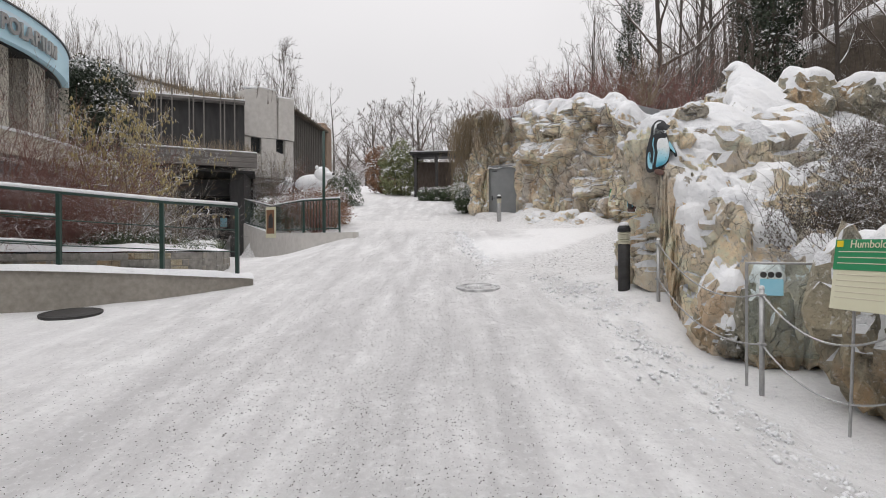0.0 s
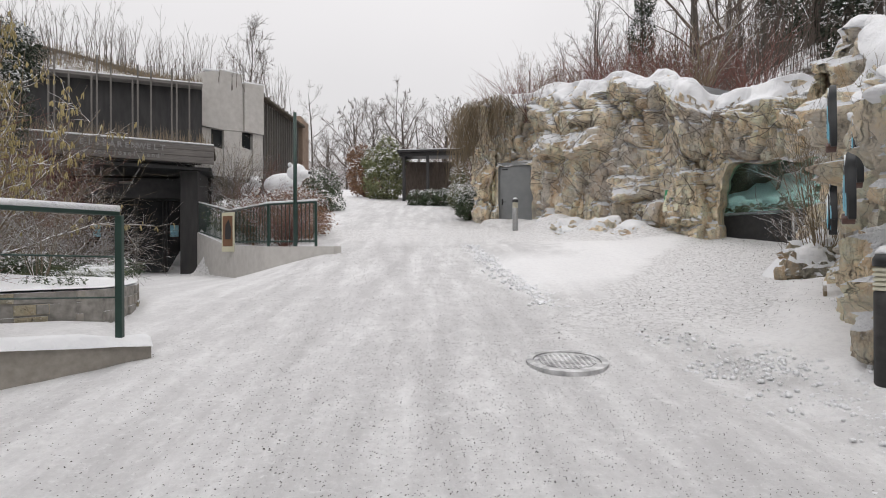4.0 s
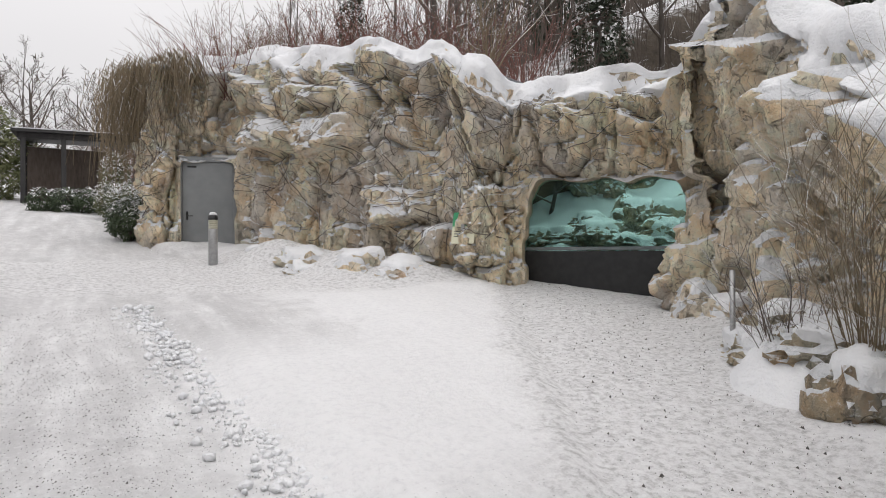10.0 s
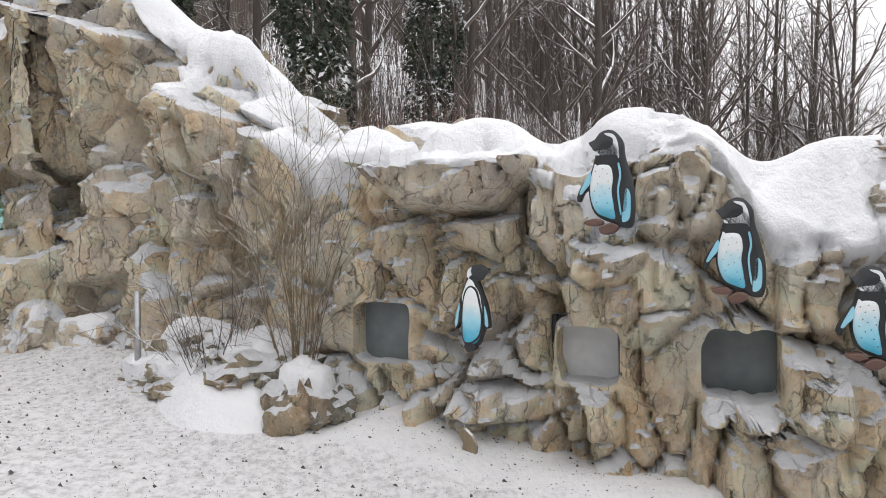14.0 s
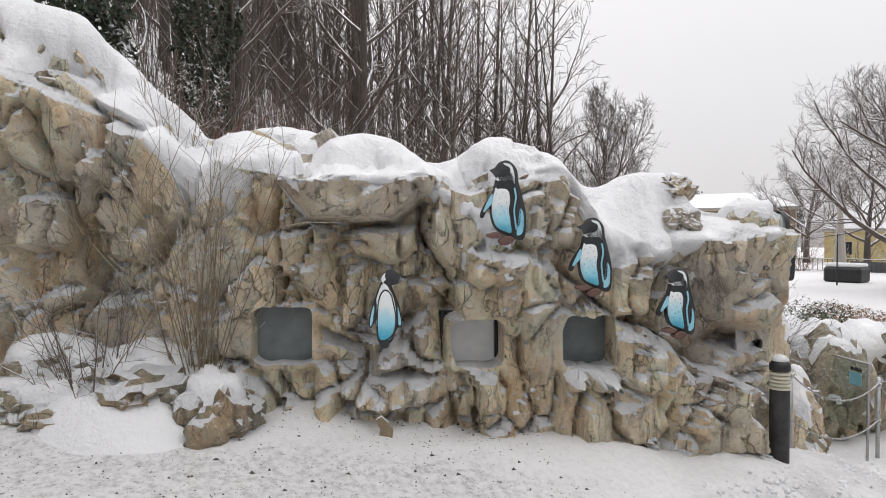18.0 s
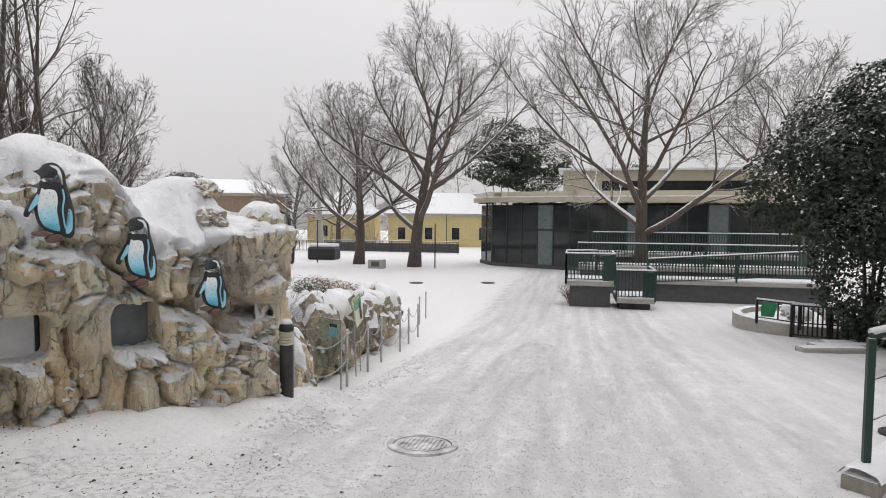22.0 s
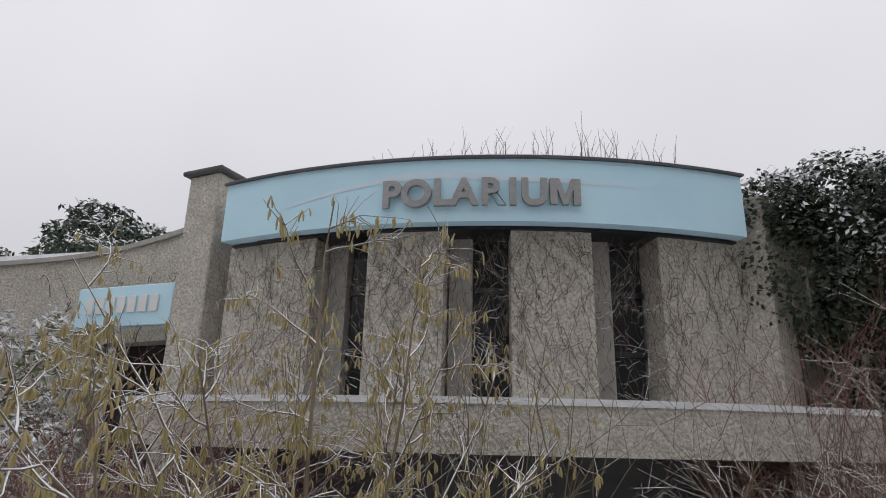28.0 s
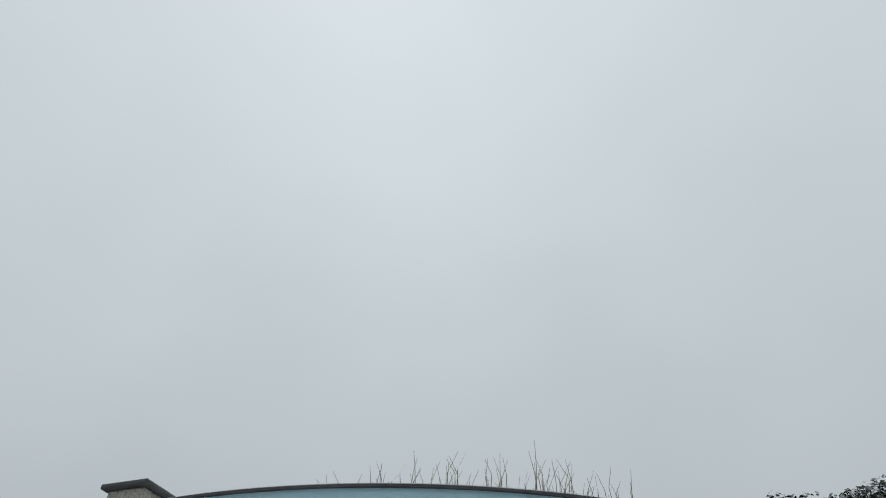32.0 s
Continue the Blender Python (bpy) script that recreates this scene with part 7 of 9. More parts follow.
hz = thing("hazel_bush", "large bare hazel bush hung with yellow catkins, snow on its boughs", "shrub", (-6.5, 12.5, 1.55))
boughs, btw = MB(), MB()
rng = random.Random(31)
for i in range(13):
    az, el = 6.283 * (i + rng.uniform(-0.3, 0.3)) / 13, radians(rng.uniform(60, 82))
    d = Vector((math.cos(az) * math.cos(el), math.sin(az) * math.cos(el), math.sin(el)))
    L = rng.uniform(2.4, 3.5)
    sp = wander(rng, (0.16 * math.cos(az), 0.16 * math.sin(az), -0.05), d, L, 9, 0.0, 0.12)
    r = rng.uniform(0.016, 0.028)
    boughs.tube(sp, [r * (1 - 0.8 * k / 9) for k in range(10)], 6, 0, False)
    for k in range(11):
        f = 1.6 + 7.3 * (k + rng.random()) / 11
        b = min(8, int(f))
        L2 = rng.uniform(0.45, 1.15) * (1.1 - 0.07 * f)
        bp = wander(rng, sp[b].lerp(sp[b + 1], f - b), off(rng, sp[b + 1] - sp[b], 52), L2, 6, 0.01, 0.28)
        boughs.tube(bp, [max(0.003, r * 0.42 * (1 - 0.12 * q)) for q in range(7)], 4, 0, False)
        for q in range(9):
            g = rng.uniform(0.8, 5.95)
            a = int(g)
            tw = wander(rng, bp[a].lerp(bp[a + 1], g - a), off(rng, bp[a + 1] - bp[a], 48), rng.uniform(0.12, 0.36), 3, 0.01, 0.35)
            btw.tube(tw, [0.0045, 0.0038, 0.003, 0.002], 3, 0, False)
part("branchwork", boughs, M_HAZEL, hz, "", True, "stuff")
part("brushwood", btw, M_HAZEL, hz, "", True, "stuff")
low = MB()
rng = random.Random(77)
for a, L, el in ((85, 2.5, 36), (-75, 2.4, 33), (130, 2.2, 35), (-110, 2.2, 40)):
    d = Vector((math.cos(radians(a)) * math.cos(radians(el)), math.sin(radians(a)) * math.cos(radians(el)), math.sin(radians(el))))
    sp = wander(rng, (0, 0, 0), d, L, 8, -0.015, 0.3)
    low.tube(sp, [0.017 * (1 - 0.7 * k / 8) for k in range(9)], 6, 0, False)
    for k in range(14):
        f = rng.uniform(1.5, 7.9)
        b = int(f)
        tp_ = wander(rng, sp[b].lerp(sp[b + 1], f - b), off(rng, sp[b + 1] - sp[b], 45), rng.uniform(0.4, 0.9), 3, 0.02, 0.25)
        low.tube(tp_, [0.012, 0.009, 0.006, 0.003], 3, 0, False)
part("spreading_branchwork", low, M_HAZEL, hz, "", True, "stuff")
cm = catkins(btw, 5, 2500, 0.9, M_CATKIN)
c2 = catkins(low, 6, 350, 0.6, M_CATKIN)
cm.add(c2.v, c2.f)
part("catkin_blossom", cm, M_CATKIN, hz, "hanging yellow-green catkins", True, "stuff")

put_shrub("dogwood_bush", grow_shrub(41, 2.3, 2.1, 190, 12, 0.006, -0.01, 0.4, 0.3, 2), M_TWIGR, (-7.6, 10.3, 1.5), "dense bare reddish shrub dusted with snow")
put_shrub("dogwood_bush", grow_shrub(42, 1.7, 1.6, 150, 11, 0.0055, -0.02, 0.35, 0.3, 2), M_TWIGR, (-6.7, 10.8, 1.5), "low bare reddish shrub dusted with snow")
put_shrub("winter_shrub", grow_shrub(43, 1.5, 1.7, 70, 10, 0.005, -0.07, 0.3, 0.3, 2), M_TWIGO, (-7.2, 14.6, 1.55), "tangled bare ochre shrub with arching snowy stems")
put_shrub("winter_shrub", grow_shrub(44, 2.6, 1.4, 50, 11, 0.005, -0.02, 0.5, 0.28, 2), M_TWIGO, (-7.9, 16.4, 1.5), "tall bare ochre shrub with arching snowy stems")
put_shrub("winter_shrub", grow_shrub(46, 1.4, 1.2, 60, 9, 0.006, -0.06, 0.3, 0.3, 2), M_TWIG, (-6.6, 15.2, 1.5), "low tangled bare shrub under snow")
put_shrub("winter_shrub", grow_shrub(47, 3.2, 1.7, 90, 11, 0.009, -0.02, 0.5, 0.28, 2), M_TWIGR, (-9.8, 18.4, 1.3), "tall dense brown shrub beside the forecourt")
put_shrub("winter_shrub", grow_shrub(45, 1.1, 1.2, 40, 7, 0.006, -0.08, 0.3, 0.3, 2), M_TWIG, (-5.9, 13.8, 1.55), "low tangled bare shrub under snow")
put_shrub("winter_shrub", grow_shrub(48, 3.0, 1.9, 70, 8, 0.010, -0.03, 0.5, 0.28, 2), M_TWIGR, (-10.7, 20.0, 1.3), "tall dense reddish brown shrub beside the forecourt")
put_shrub("winter_shrub", grow_shrub(49, 1.0, 0.5, 10, 4, 0.010, 0.0, 0.7, 0.2, 1), M_HAZEL, (-5.25, 12.05, 1.5), "small bare shrub in the snowy bed")
put_shrub("winter_shrub", grow_shrub(50, 2.8, 1.3, 16, 7, 0.008, 0.0, 0.7, 0.2, 1), M_TWIGO, (-7.4, 13.6, 1.5), "slender upright bare shrub near the wall")


for k, (x, y, h, r, mt) in enumerate(((-10.9, 18.9, 3.8, 1.7, M_TWIG), (-12.0, 20.8, 3.6, 1.8, M_TWIGR), (-13.4, 22.0, 3.4, 1.6, M_TWIG), (-9.6, 17.2, 3.0, 1.5, M_TWIGR), (-9.5, 16.4, 3.2, 1.4, M_TWIGR))):
    put_shrub("thicket_shrub", grow_shrub(250 + k, h, r, 75, 10, 0.008, -0.02, 0.4, 0.3, 2), mt, (x, y, 1.35), "dense bare brown shrub in front of the buildings, dusted with snow", "thicket shrubs")


def tuft(seed, count, L, width, spread):
    rng = random.Random(seed)
    m = MB()
    for _ in range(count):
        a = rng.uniform(0, 6.283)
        d = Vector((math.cos(a) * spread, math.sin(a) * spread, rng.uniform(0.5, 1.1)))
        p = Vector((rng.uniform(-0.1, 0.1), rng.uniform(-0.1, 0.1), 0))
        pts = [p]
        for k in range(4):
            d = (d.normalized() + Vector((0, 0, -0.22 - 0.1 * k))).normalized()
            pts.append(pts[-1] + d * L * rng.uniform(0.7, 1.1) / 4)
        o = Vector((-math.sin(a), math.cos(a), 0)) * width
        w = [1, 0.9, 0.7, 0.45, 0.05]
        vs = [q - o * w[k] for k, q in enumerate(pts)] + [q + o * w[k] + Vector((0, 0, 0.006)) for k, q in enumerate(pts)]
        m.add(vs, [(k, k + 1, k + 6, k + 5) for k in range(4)])
    return m


for k, (x, y, L) in enumerate(((-5.15, 12.85, 0.6), (-5.5, 13.15, 0.65), (-5.35, 12.55, 0.5))):
    ob = part("sedge_tuft", tuft(60 + k, 210, L, 0.008, 0.8), M_SEDGE)
    ob.matrix_basis = pose(x, y, bed_z(x, y) - 0.02)
    tagged(ob, "arching evergreen sedge tuft dusted with snow", "plant", "sedge tufts")
for k, (x, y) in enumerate(((-4.75, 11.5), (-6.0, 11.2), (-4.9, 12.9), (-6.1, 12.0), (-6.5, 13.3), (-5.6, 14.4), (-5.2, 13.6), (-5.6, 12.4), (-6.0, 12.7), (-5.9, 13.4), (-6.4, 11.7), (-6.9, 12.2), (-6.2, 14.0), (-5.3, 14.0), (-6.9, 13.6), (-7.2, 12.8), (-5.9, 10.9))):
    ob = part("ground_cover", leaf_cloud(80 + k, [(0, 0, 0.10, 0.34, 0.2), (0.25, 0.12, 0.08, 0.24, 0.15), (-0.2, -0.2, 0.07, 0.22, 0.14)], 520, 0.026, 0.5, 1.2), [M_HEDGE, M_SNOW])
    ob.matrix_basis = pose(x, y, bed_z(x, y) - 0.02) @ Matrix.Diagonal((0.65, 0.65, 0.5, 1) if x > -5.45 else (1, 1, 1, 1))
    tagged(ob, "low leafy ground cover half under snow", "plant", "ground cover plants", "stuff")

# evergreens and bushes against the wing wall
leafy_thing("bamboo_thicket", "tall evergreen thicket thickly loaded with snow", "shrub", (-9.1, 5.6, 0.5), [(0, 0, 1.3, 1.0, 1.1), (0.3, -0.9, 2.0, 0.8, 0.9), (-0.2, 0.7, 2.2, 0.8, 0.8), (0.2, -0.2, 3.0, 0.75, 0.9), (0.5, -1.5, 3.2, 0.5, 0.6), (-0.3, 1.0, 3.6, 0.35, 0.9), (0.0, 0.1, 4.0, 0.35, 0.6), (0.4, -1.8, 4.0, 0.3, 0.5)], 15000, 0.05, M_SNOWLEAF, None, "", 1.6, None, 1.0)
leafy_thing("bamboo_thicket", "tall evergreen thicket thickly loaded with snow", "shrub", (-9.4, 7.4, 1.0), [(0, 0, 0.9, 0.6, 0.8), (0.1, 0.2, 2.0, 0.5, 0.8), (0, 0, 3.2, 0.3, 0.9)], 3500, 0.045, M_SNOWLEAF, None, "", 1.6, None, 0.85)
leafy_thing("pine_bush", "small dark pine with snow on its branches", "conifer", (-7.7, 3.2, 0.2), [(0, 0, 0.7, 0.95, 0.5), (0.1, 0.1, 1.4, 0.8, 0.45), (-0.1, 0, 2.0, 0.6, 0.4), (0, 0, 2.6, 0.4, 0.4), (0.2, -0.6, 1.1, 0.7, 0.5)], 6000, 0.05, M_PINE, None, "", 2.6)
ivy = [(0, 0, 2.0, 1.5, 1.8), (0.6, 0.9, 3.6, 1.7, 1.5), (-0.7, -0.4, 4.0, 2.0, 1.8), (0.3, 1.2, 5.0, 1.6, 1.3), (-1.2, 0.6, 5.8, 1.7, 1.3), (0.4, -0.8, 5.4, 1.8, 1.5), (-0.4, 0.3, 6.6, 1.5, 1.0), (1.5, -0.9, 4.3, 1.5, 1.4), (-2.2, 0.6, 6.2, 1.2, 0.9), (0, 0.2, 0.7, 0.7, 1.2)]
leafy_thing("ivy_clad_tree", "old tree wrapped in dark ivy, snow on its top", "tree", (-8.6, -2.2, -0.2), ivy, 52000, 0.07, M_IVY, ivy[:5], "", 0.9, None, 0.16)
leafy_thing("ivy_curtain", "dark ivy hanging over the end of the curved building", "ivy", (-10.4, 17.0, 0.9), [(0, 0, 4.6, 0.9, 1.1), (-0.5, 0.8, 3.6, 0.8, 1.5), (-0.6, 1.4, 5.0, 1.0, 0.9), (-1.4, 2.6, 4.8, 1.0, 1.0), (-1.6, 2.4, 3.0, 0.9, 1.6), (0.1, -0.3, 5.3, 0.6, 0.5), (-2.6, 4.0, 4.6, 1.1, 1.2), (0.1, 0.4, 5.4, 0.7, 0.6), (-0.3, 1.7, 5.6, 1.0, 0.7), (-0.9, 3.0, 5.9, 1.2, 0.9), (0.3, 1.2, 4.2, 0.9, 1.3)], 56000, 0.047, M_IVY, None, "", 0.9, None, 0.55)
cw = MB()
rng = random.Random(12)
for _ in range(90):
    i = rng.randrange(1, len(wing) - 2)
    p = wing[i]
    x, y, z = p[0] + 0.02, p[1], rng.uniform(4.2, 5.6)
    pts = []
    for k in range(12):
        j = max(0, min(len(wing) - 1, int(i)))
        pts.append((wing[j][0] + 0.03, wing[j][1] + (i - int(i)) * -0.4, z))
        i = i + rng.uniform(-0.35, 0.35)
        i = max(1, min(len(wing) - 2, i))
        z += rng.uniform(-0.12, 0.22)
        if z > 6.1:
            break
    if len(pts) > 2:
        cw.tube(pts, [0.008 * (1 - 0.06 * k) for k in range(len(pts))], 4, 0, False)
for _ in range(620):
    a, z = rng.uniform(-17, 31), rng.uniform(3.75, 5.6)
    drift = rng.uniform(-0.35, 0.35)
    pts = []
    for k in range(14):
        pts.append((*arc(7.735, a), z))
        a += drift + rng.uniform(-0.3, 0.3)
        z += rng.uniform(-0.03, 0.11)
        if z > 5.68:
            break
    if len(pts) > 2:
        cw.tube(pts, [0.0038 * (1 - 0.05 * k) for k in range(len(pts))], 3, 0, False)
tagged(part("wall_creeper", cw, M_TWIG), "bare creeper stems on the pebbledash walls", "creeper", "", "stuff")
rg = MB()
for _ in range(190):
    a = rng.uniform(-4, 27)
    x, y = arc(rng.uniform(7.0, 7.7), a)
    h = rng.uniform(0.2, 0.8) * (0.5 + 0.5 * smoothstep(-2, 12, a))
    rg.tube([(x, y, 6.4), (x + rng.uniform(-0.05, 0.05), y + rng.uniform(-0.05, 0.05), 6.45 + h * 0.6), (x + rng.uniform(-0.12, 0.12), y + rng.uniform(-0.12, 0.12), 6.45 + h)], [0.006, 0.004, 0.002], 3, 0, False)
tagged(part("roof_grass", rg, M_TWIGO), "dry grass stems on the roof edge", "grass", "", "stuff")


# ---- museum building on the west side ----
museum = thing("museum_building", "dark timber-clad building with a planted roof and white concrete slabs", "building", (-11, 27, 1.0))
minv = museum.matrix_basis.inverted()


def mpart(name, m, mats, label="", parent=None, smooth=False):
    m.v = [tuple(minv @ Vector(p)) for p in m.v]
    return part(name, m, mats, parent or museum, label, smooth)


FA, FB = Vector((-16.8, 25.2, 0)), Vector((-9.05, 28.35, 0))       # the line of the slatted front
fd = (FB - FA).normalized()
frz = math.degrees(math.atan2(fd.y, fd.x))
fm = Matrix.Translation(FA) @ pose(0, 0, 0, 0, 0, frz)
FL = (FB - FA).length
mpart("upper_wall", MB().box(0, FL, 0.25, 0.6, 5.2, 8.05, 0.01, fm), M_DARK, "black upper wall behind the slats")
mpart("ledge", MB().box(-0.2, FL, -0.25, 0.6, 8.05, 8.16, 0.01, fm), M_WOODG, "timber ledge above the slats")
mpart("ledge_snow", MB().box(-0.2, FL, -0.24, 0.5, 8.16, 8.21, 0.02, fm), M_SNOW, "snow on the ledge")
rng = random.Random(21)
for k in range(19):
    u = 0.25 + k * (FL - 0.4) / 18.5 + (0.16 if k % 3 == 1 else -0.1)
    top = 8.1 + rng.choice((0.05, 0.5, 0.7, 0.35))
    mpart("slat", MB().box(u - 0.028, u + 0.028, -0.34, -0.28, 5.6, top, 0.008, fm), M_SLAT)
# grass-grown slope that rises behind the ledge to a leaning roof edge
rows = []
for t in np.linspace(0, 1, 6):
    rows.append([tuple(fm @ Vector((u, 0.3 + 2.2 * t, 8.15 + t * (2.0 * (1 - u / FL) + 0.25) + 0.05 * noise.noise(Vector((u, t * 3, 0)))))) for u in np.linspace(-1, FL, 24)])
mpart("planted_roof", MB().grid(rows), M_SOIL, "sloping planted roof", None, True)
mpart("roof_edge", MB().beam(fm @ Vector((-1, 2.4, 10.35)), fm @ Vector((FL, 2.4, 8.42)), 0.2, 0.12), M_DARK, "dark roof edge")
mpart("roof_beam", MB().beam(fm @ Vector((-1, 2.0, 10.2)), fm @ Vector((FL - 1.2, 2.0, 8.75)), 0.12, 0.1), M_WOODG)
mpart("body", MB().box(-1, FL, 2.5, 14, 1.0, 8.4, 0.02, fm), M_DARK)
# canopy over the doors with its weathered timber beam
CA, CB = Vector((-13.6, 21.45, 0)), Vector((-7.55, 25.1, 0))
cd = (CB - CA).normalized()
crz = math.degrees(math.atan2(cd.y, cd.x))
cmx = Matrix.Translation(CA) @ pose(0, 0, 0, 0, 0, crz)
CL = (CB - CA).length
for k in range(3):
    mpart("canopy_board", MB().box(0, CL, -0.06, 0.06, 4.71 + 0.2 * k, 4.905 + 0.2 * k, 0.012, cmx), M_WOODG)
mpart("canopy_snow", MB().box(0, CL, -0.07, 0.3, 5.312, 5.36, 0.02, cmx), M_SNOW, "snow along the canopy")
mpart("canopy_roof", MB().slab([(-13.6, 21.5), (-7.55, 25.15), (-8.3, 27.6), (-9.0, 28.4), (-16.5, 25.3)], 5.2, 5.3), M_SOIL, "planted canopy roof")
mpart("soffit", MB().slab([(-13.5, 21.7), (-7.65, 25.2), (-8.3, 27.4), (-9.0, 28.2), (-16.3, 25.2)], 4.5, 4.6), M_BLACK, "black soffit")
cw_ = "EISBÄRENWELT"
for k, ch in enumerate(cw_):
    fat_letter(ch, 0.24, 0.03, M_LETTER2, minv @ (cmx @ pose(CL - 3.75 + 0.2 * k, -0.075, 5.04, 90)), "letter", museum, 0.005)
for k, ch in enumerate("„Franz Josef Land“"):
    if ch != " ":
        fat_letter(ch, 0.19, 0.025, M_LETTER2, minv @ (cmx @ pose(CL - 3.8 + 0.132 * k, -0.072, 4.80, 90)), "letter", museum, 0.003)
# glazed doors in a dark front
DA, DB = Vector((-12.6, 26.1, 0)), Vector((-8.5, 26.75, 0))
ddir = (DB - DA).normalized()
dmx = Matrix.Translation(DA) @ pose(0, 0, 0, 0, 0, math.degrees(math.atan2(ddir.y, ddir.x)))
mpart("front_wall", MB().box(-3, 4.4, 0.3, 0.6, 1.0, 4.6, 0.01, dmx), M_DARK)
mpart("over_panel", MB().box(0.0, 3.75, 0.1, 0.2, 3.72, 4.42, 0.01, dmx), M_DGREY, "grey panel above the doors")
mpart("door_closer", MB().box(1.4, 1.85, 0.02, 0.1, 4.22, 4.3, 0.01, dmx), M_STEEL)
for u0, u1, lab in ((0.05, 0.85, "glass side panel reflecting the snow"), (0.95, 1.9, "dark glass sliding door leaf"), (1.95, 2.85, "dark glass sliding door leaf"), (2.92, 3.7, "glass side panel reflecting the snow")):
    d_ = mpart("glass_door", MB().box(u0, u1, 0.12, 0.15, 1.15, 3.62, 0.01, dmx), M_GLASSD, lab)
    for q in (u0, u1 - 0.05):
        mpart("door_stile", MB().box(q, q + 0.05, 0.08, 0.17, 1.12, 3.68, 0.006, dmx), M_BLACK)
mpart("door_head", MB().box(0.0, 3.75, 0.08, 0.17, 3.64, 3.72, 0.006, dmx), M_BLACK)
for u in (0.55, 3.05):
    mpart("notice", MB().box(u, u + 0.28, 0.105, 0.118, 2.38, 2.78, 0.003, dmx), M_PBLUE, "small blue notice on the glass")
mpart("side_wall", MB().box(3.75, 4.3, -1.6, 0.3, 1.0, 4.6, 0.01, dmx), M_DARK)
sb = thing("steel_bin", "tall round brushed steel bin beside the glazed doors", "waste bin", (-12.25, 23.9, ground_z(-12.25, 23.9)))
part("body", MB().lathe([(0.32, -0.05), (0.32, 0.78), (0.314, 0.785), (0.314, 0.795), (0.32, 0.8), (0.32, 1.34), (0.31, 1.36)], 28), M_STEEL, sb, "", True)
part("rim", MB().lathe([(0.335, 1.36), (0.335, 1.43), (0.28, 1.45), (0.28, 1.38)], 28), M_STEEL, sb, "rolled steel rim of the bin")
part("snow", MB().lathe([(0.27, 1.40), (0.26, 1.46), (0.13, 1.49), (0.01, 1.5)], 20), M_SNOW, sb, "cap of snow", True)
# white concrete slabs, each leaning a little from its neighbour
SA, SB = Vector((-9.85, 29.8, 0)), Vector((-7.75, 31.75, 0))
sdir = (SB - SA).normalized()
smx = Matrix.Translation(SA) @ pose(0, 0, 0, 0, 0, math.degrees(math.atan2(sdir.y, sdir.x)))
for poly, d0 in (([(0.0, 6.97), (0.98, 6.9), (0.98, 9.3), (0.35, 9.15), (0.02, 9.0)], -0.1), ([(0.99, 6.9), (2.05, 6.95), (2.02, 9.35), (1.03, 9.4)], -0.02), ([(2.06, 6.95), (2.95, 6.9), (2.95, 9.05), (2.1, 9.0)], -0.14), ([(0.0, 5.0), (0.67, 5.0), (0.67, 6.88), (0.0, 6.95)], 0.02), ([(0.68, 5.0), (1.2, 5.0), (1.2, 6.1), (0.68, 6.2)], 0.05),
                 ([(1.21, 5.0), (2.0, 5.0), (2.0, 6.93), (1.21, 6.89)], 0.0), ([(2.01, 5.0), (2.48, 5.0), (2.48, 6.2), (2.01, 6.3)], 0.06), ([(2.49, 5.0), (2.95, 5.0), (2.95, 6.88), (2.49, 6.9)], -0.04)):
    mpart("white_slab", MB().prism(poly, d0, d0 + 0.28, smx), M_WHITE)
    zt = max(p[1] for p in poly)
    if zt < 7:
        continue
    mpart("slab_snow", MB().box(min(x for x, z in poly if z > zt - 0.3), max(x for x, z in poly if z > zt - 0.3), d0, d0 + 0.28, zt - 0.06, zt + 0.03, 0.02, smx), M_SNOW)
for u0, u1, z0, z1 in ((0.6, 1.3, 6.0, 6.95), (1.95, 2.55, 6.1, 6.95)):
    mpart("dark_opening", MB().box(u0, u1, 0.2, 0.3, z0, z1, 0.01, smx), M_GLASSD)
mpart("slab_backing", MB().box(0.2, 2.8, 0.35, 0.8, 4.0, 8.6, 0.02, smx), M_DARK)
# the slatted wing beyond, with its stepped tower
WA, WB = Vector((-7.6, 32.2, 0)), Vector((-7.15, 38.2, 0))
wdir2 = (WB - WA).normalized()
wmx = Matrix.Translation(WA) @ pose(0, 0, 0, 0, 0, math.degrees(math.atan2(wdir2.y, wdir2.x)))
mpart("wing", MB().box(0, 6.0, 0.3, 5, 3.0, 8.5, 0.02, wmx), M_DARK)
for k in range(16):
    mpart("slat", MB().box(0.2 + 0.36 * k, 0.27 + 0.36 * k, 0.15, 0.24, 5.6, 8.6 + rng.choice((0, 0.15, 0.3)), 0.008, wmx), M_SLAT)
mpart("wing_roof", MB().box(-0.2, 6.1, -0.1, 5, 8.5, 8.62, 0.02, wmx), M_SOIL)
mpart("tower", MB().box(6.0, 7.2, 0.0, 1.2, 3.5, 8.95, 0.03, wmx).box(6.3, 7.0, 0.2, 1.0, 8.95, 9.2, 0.03, wmx), M_BRICKR, "stepped tower block")
st = MB()
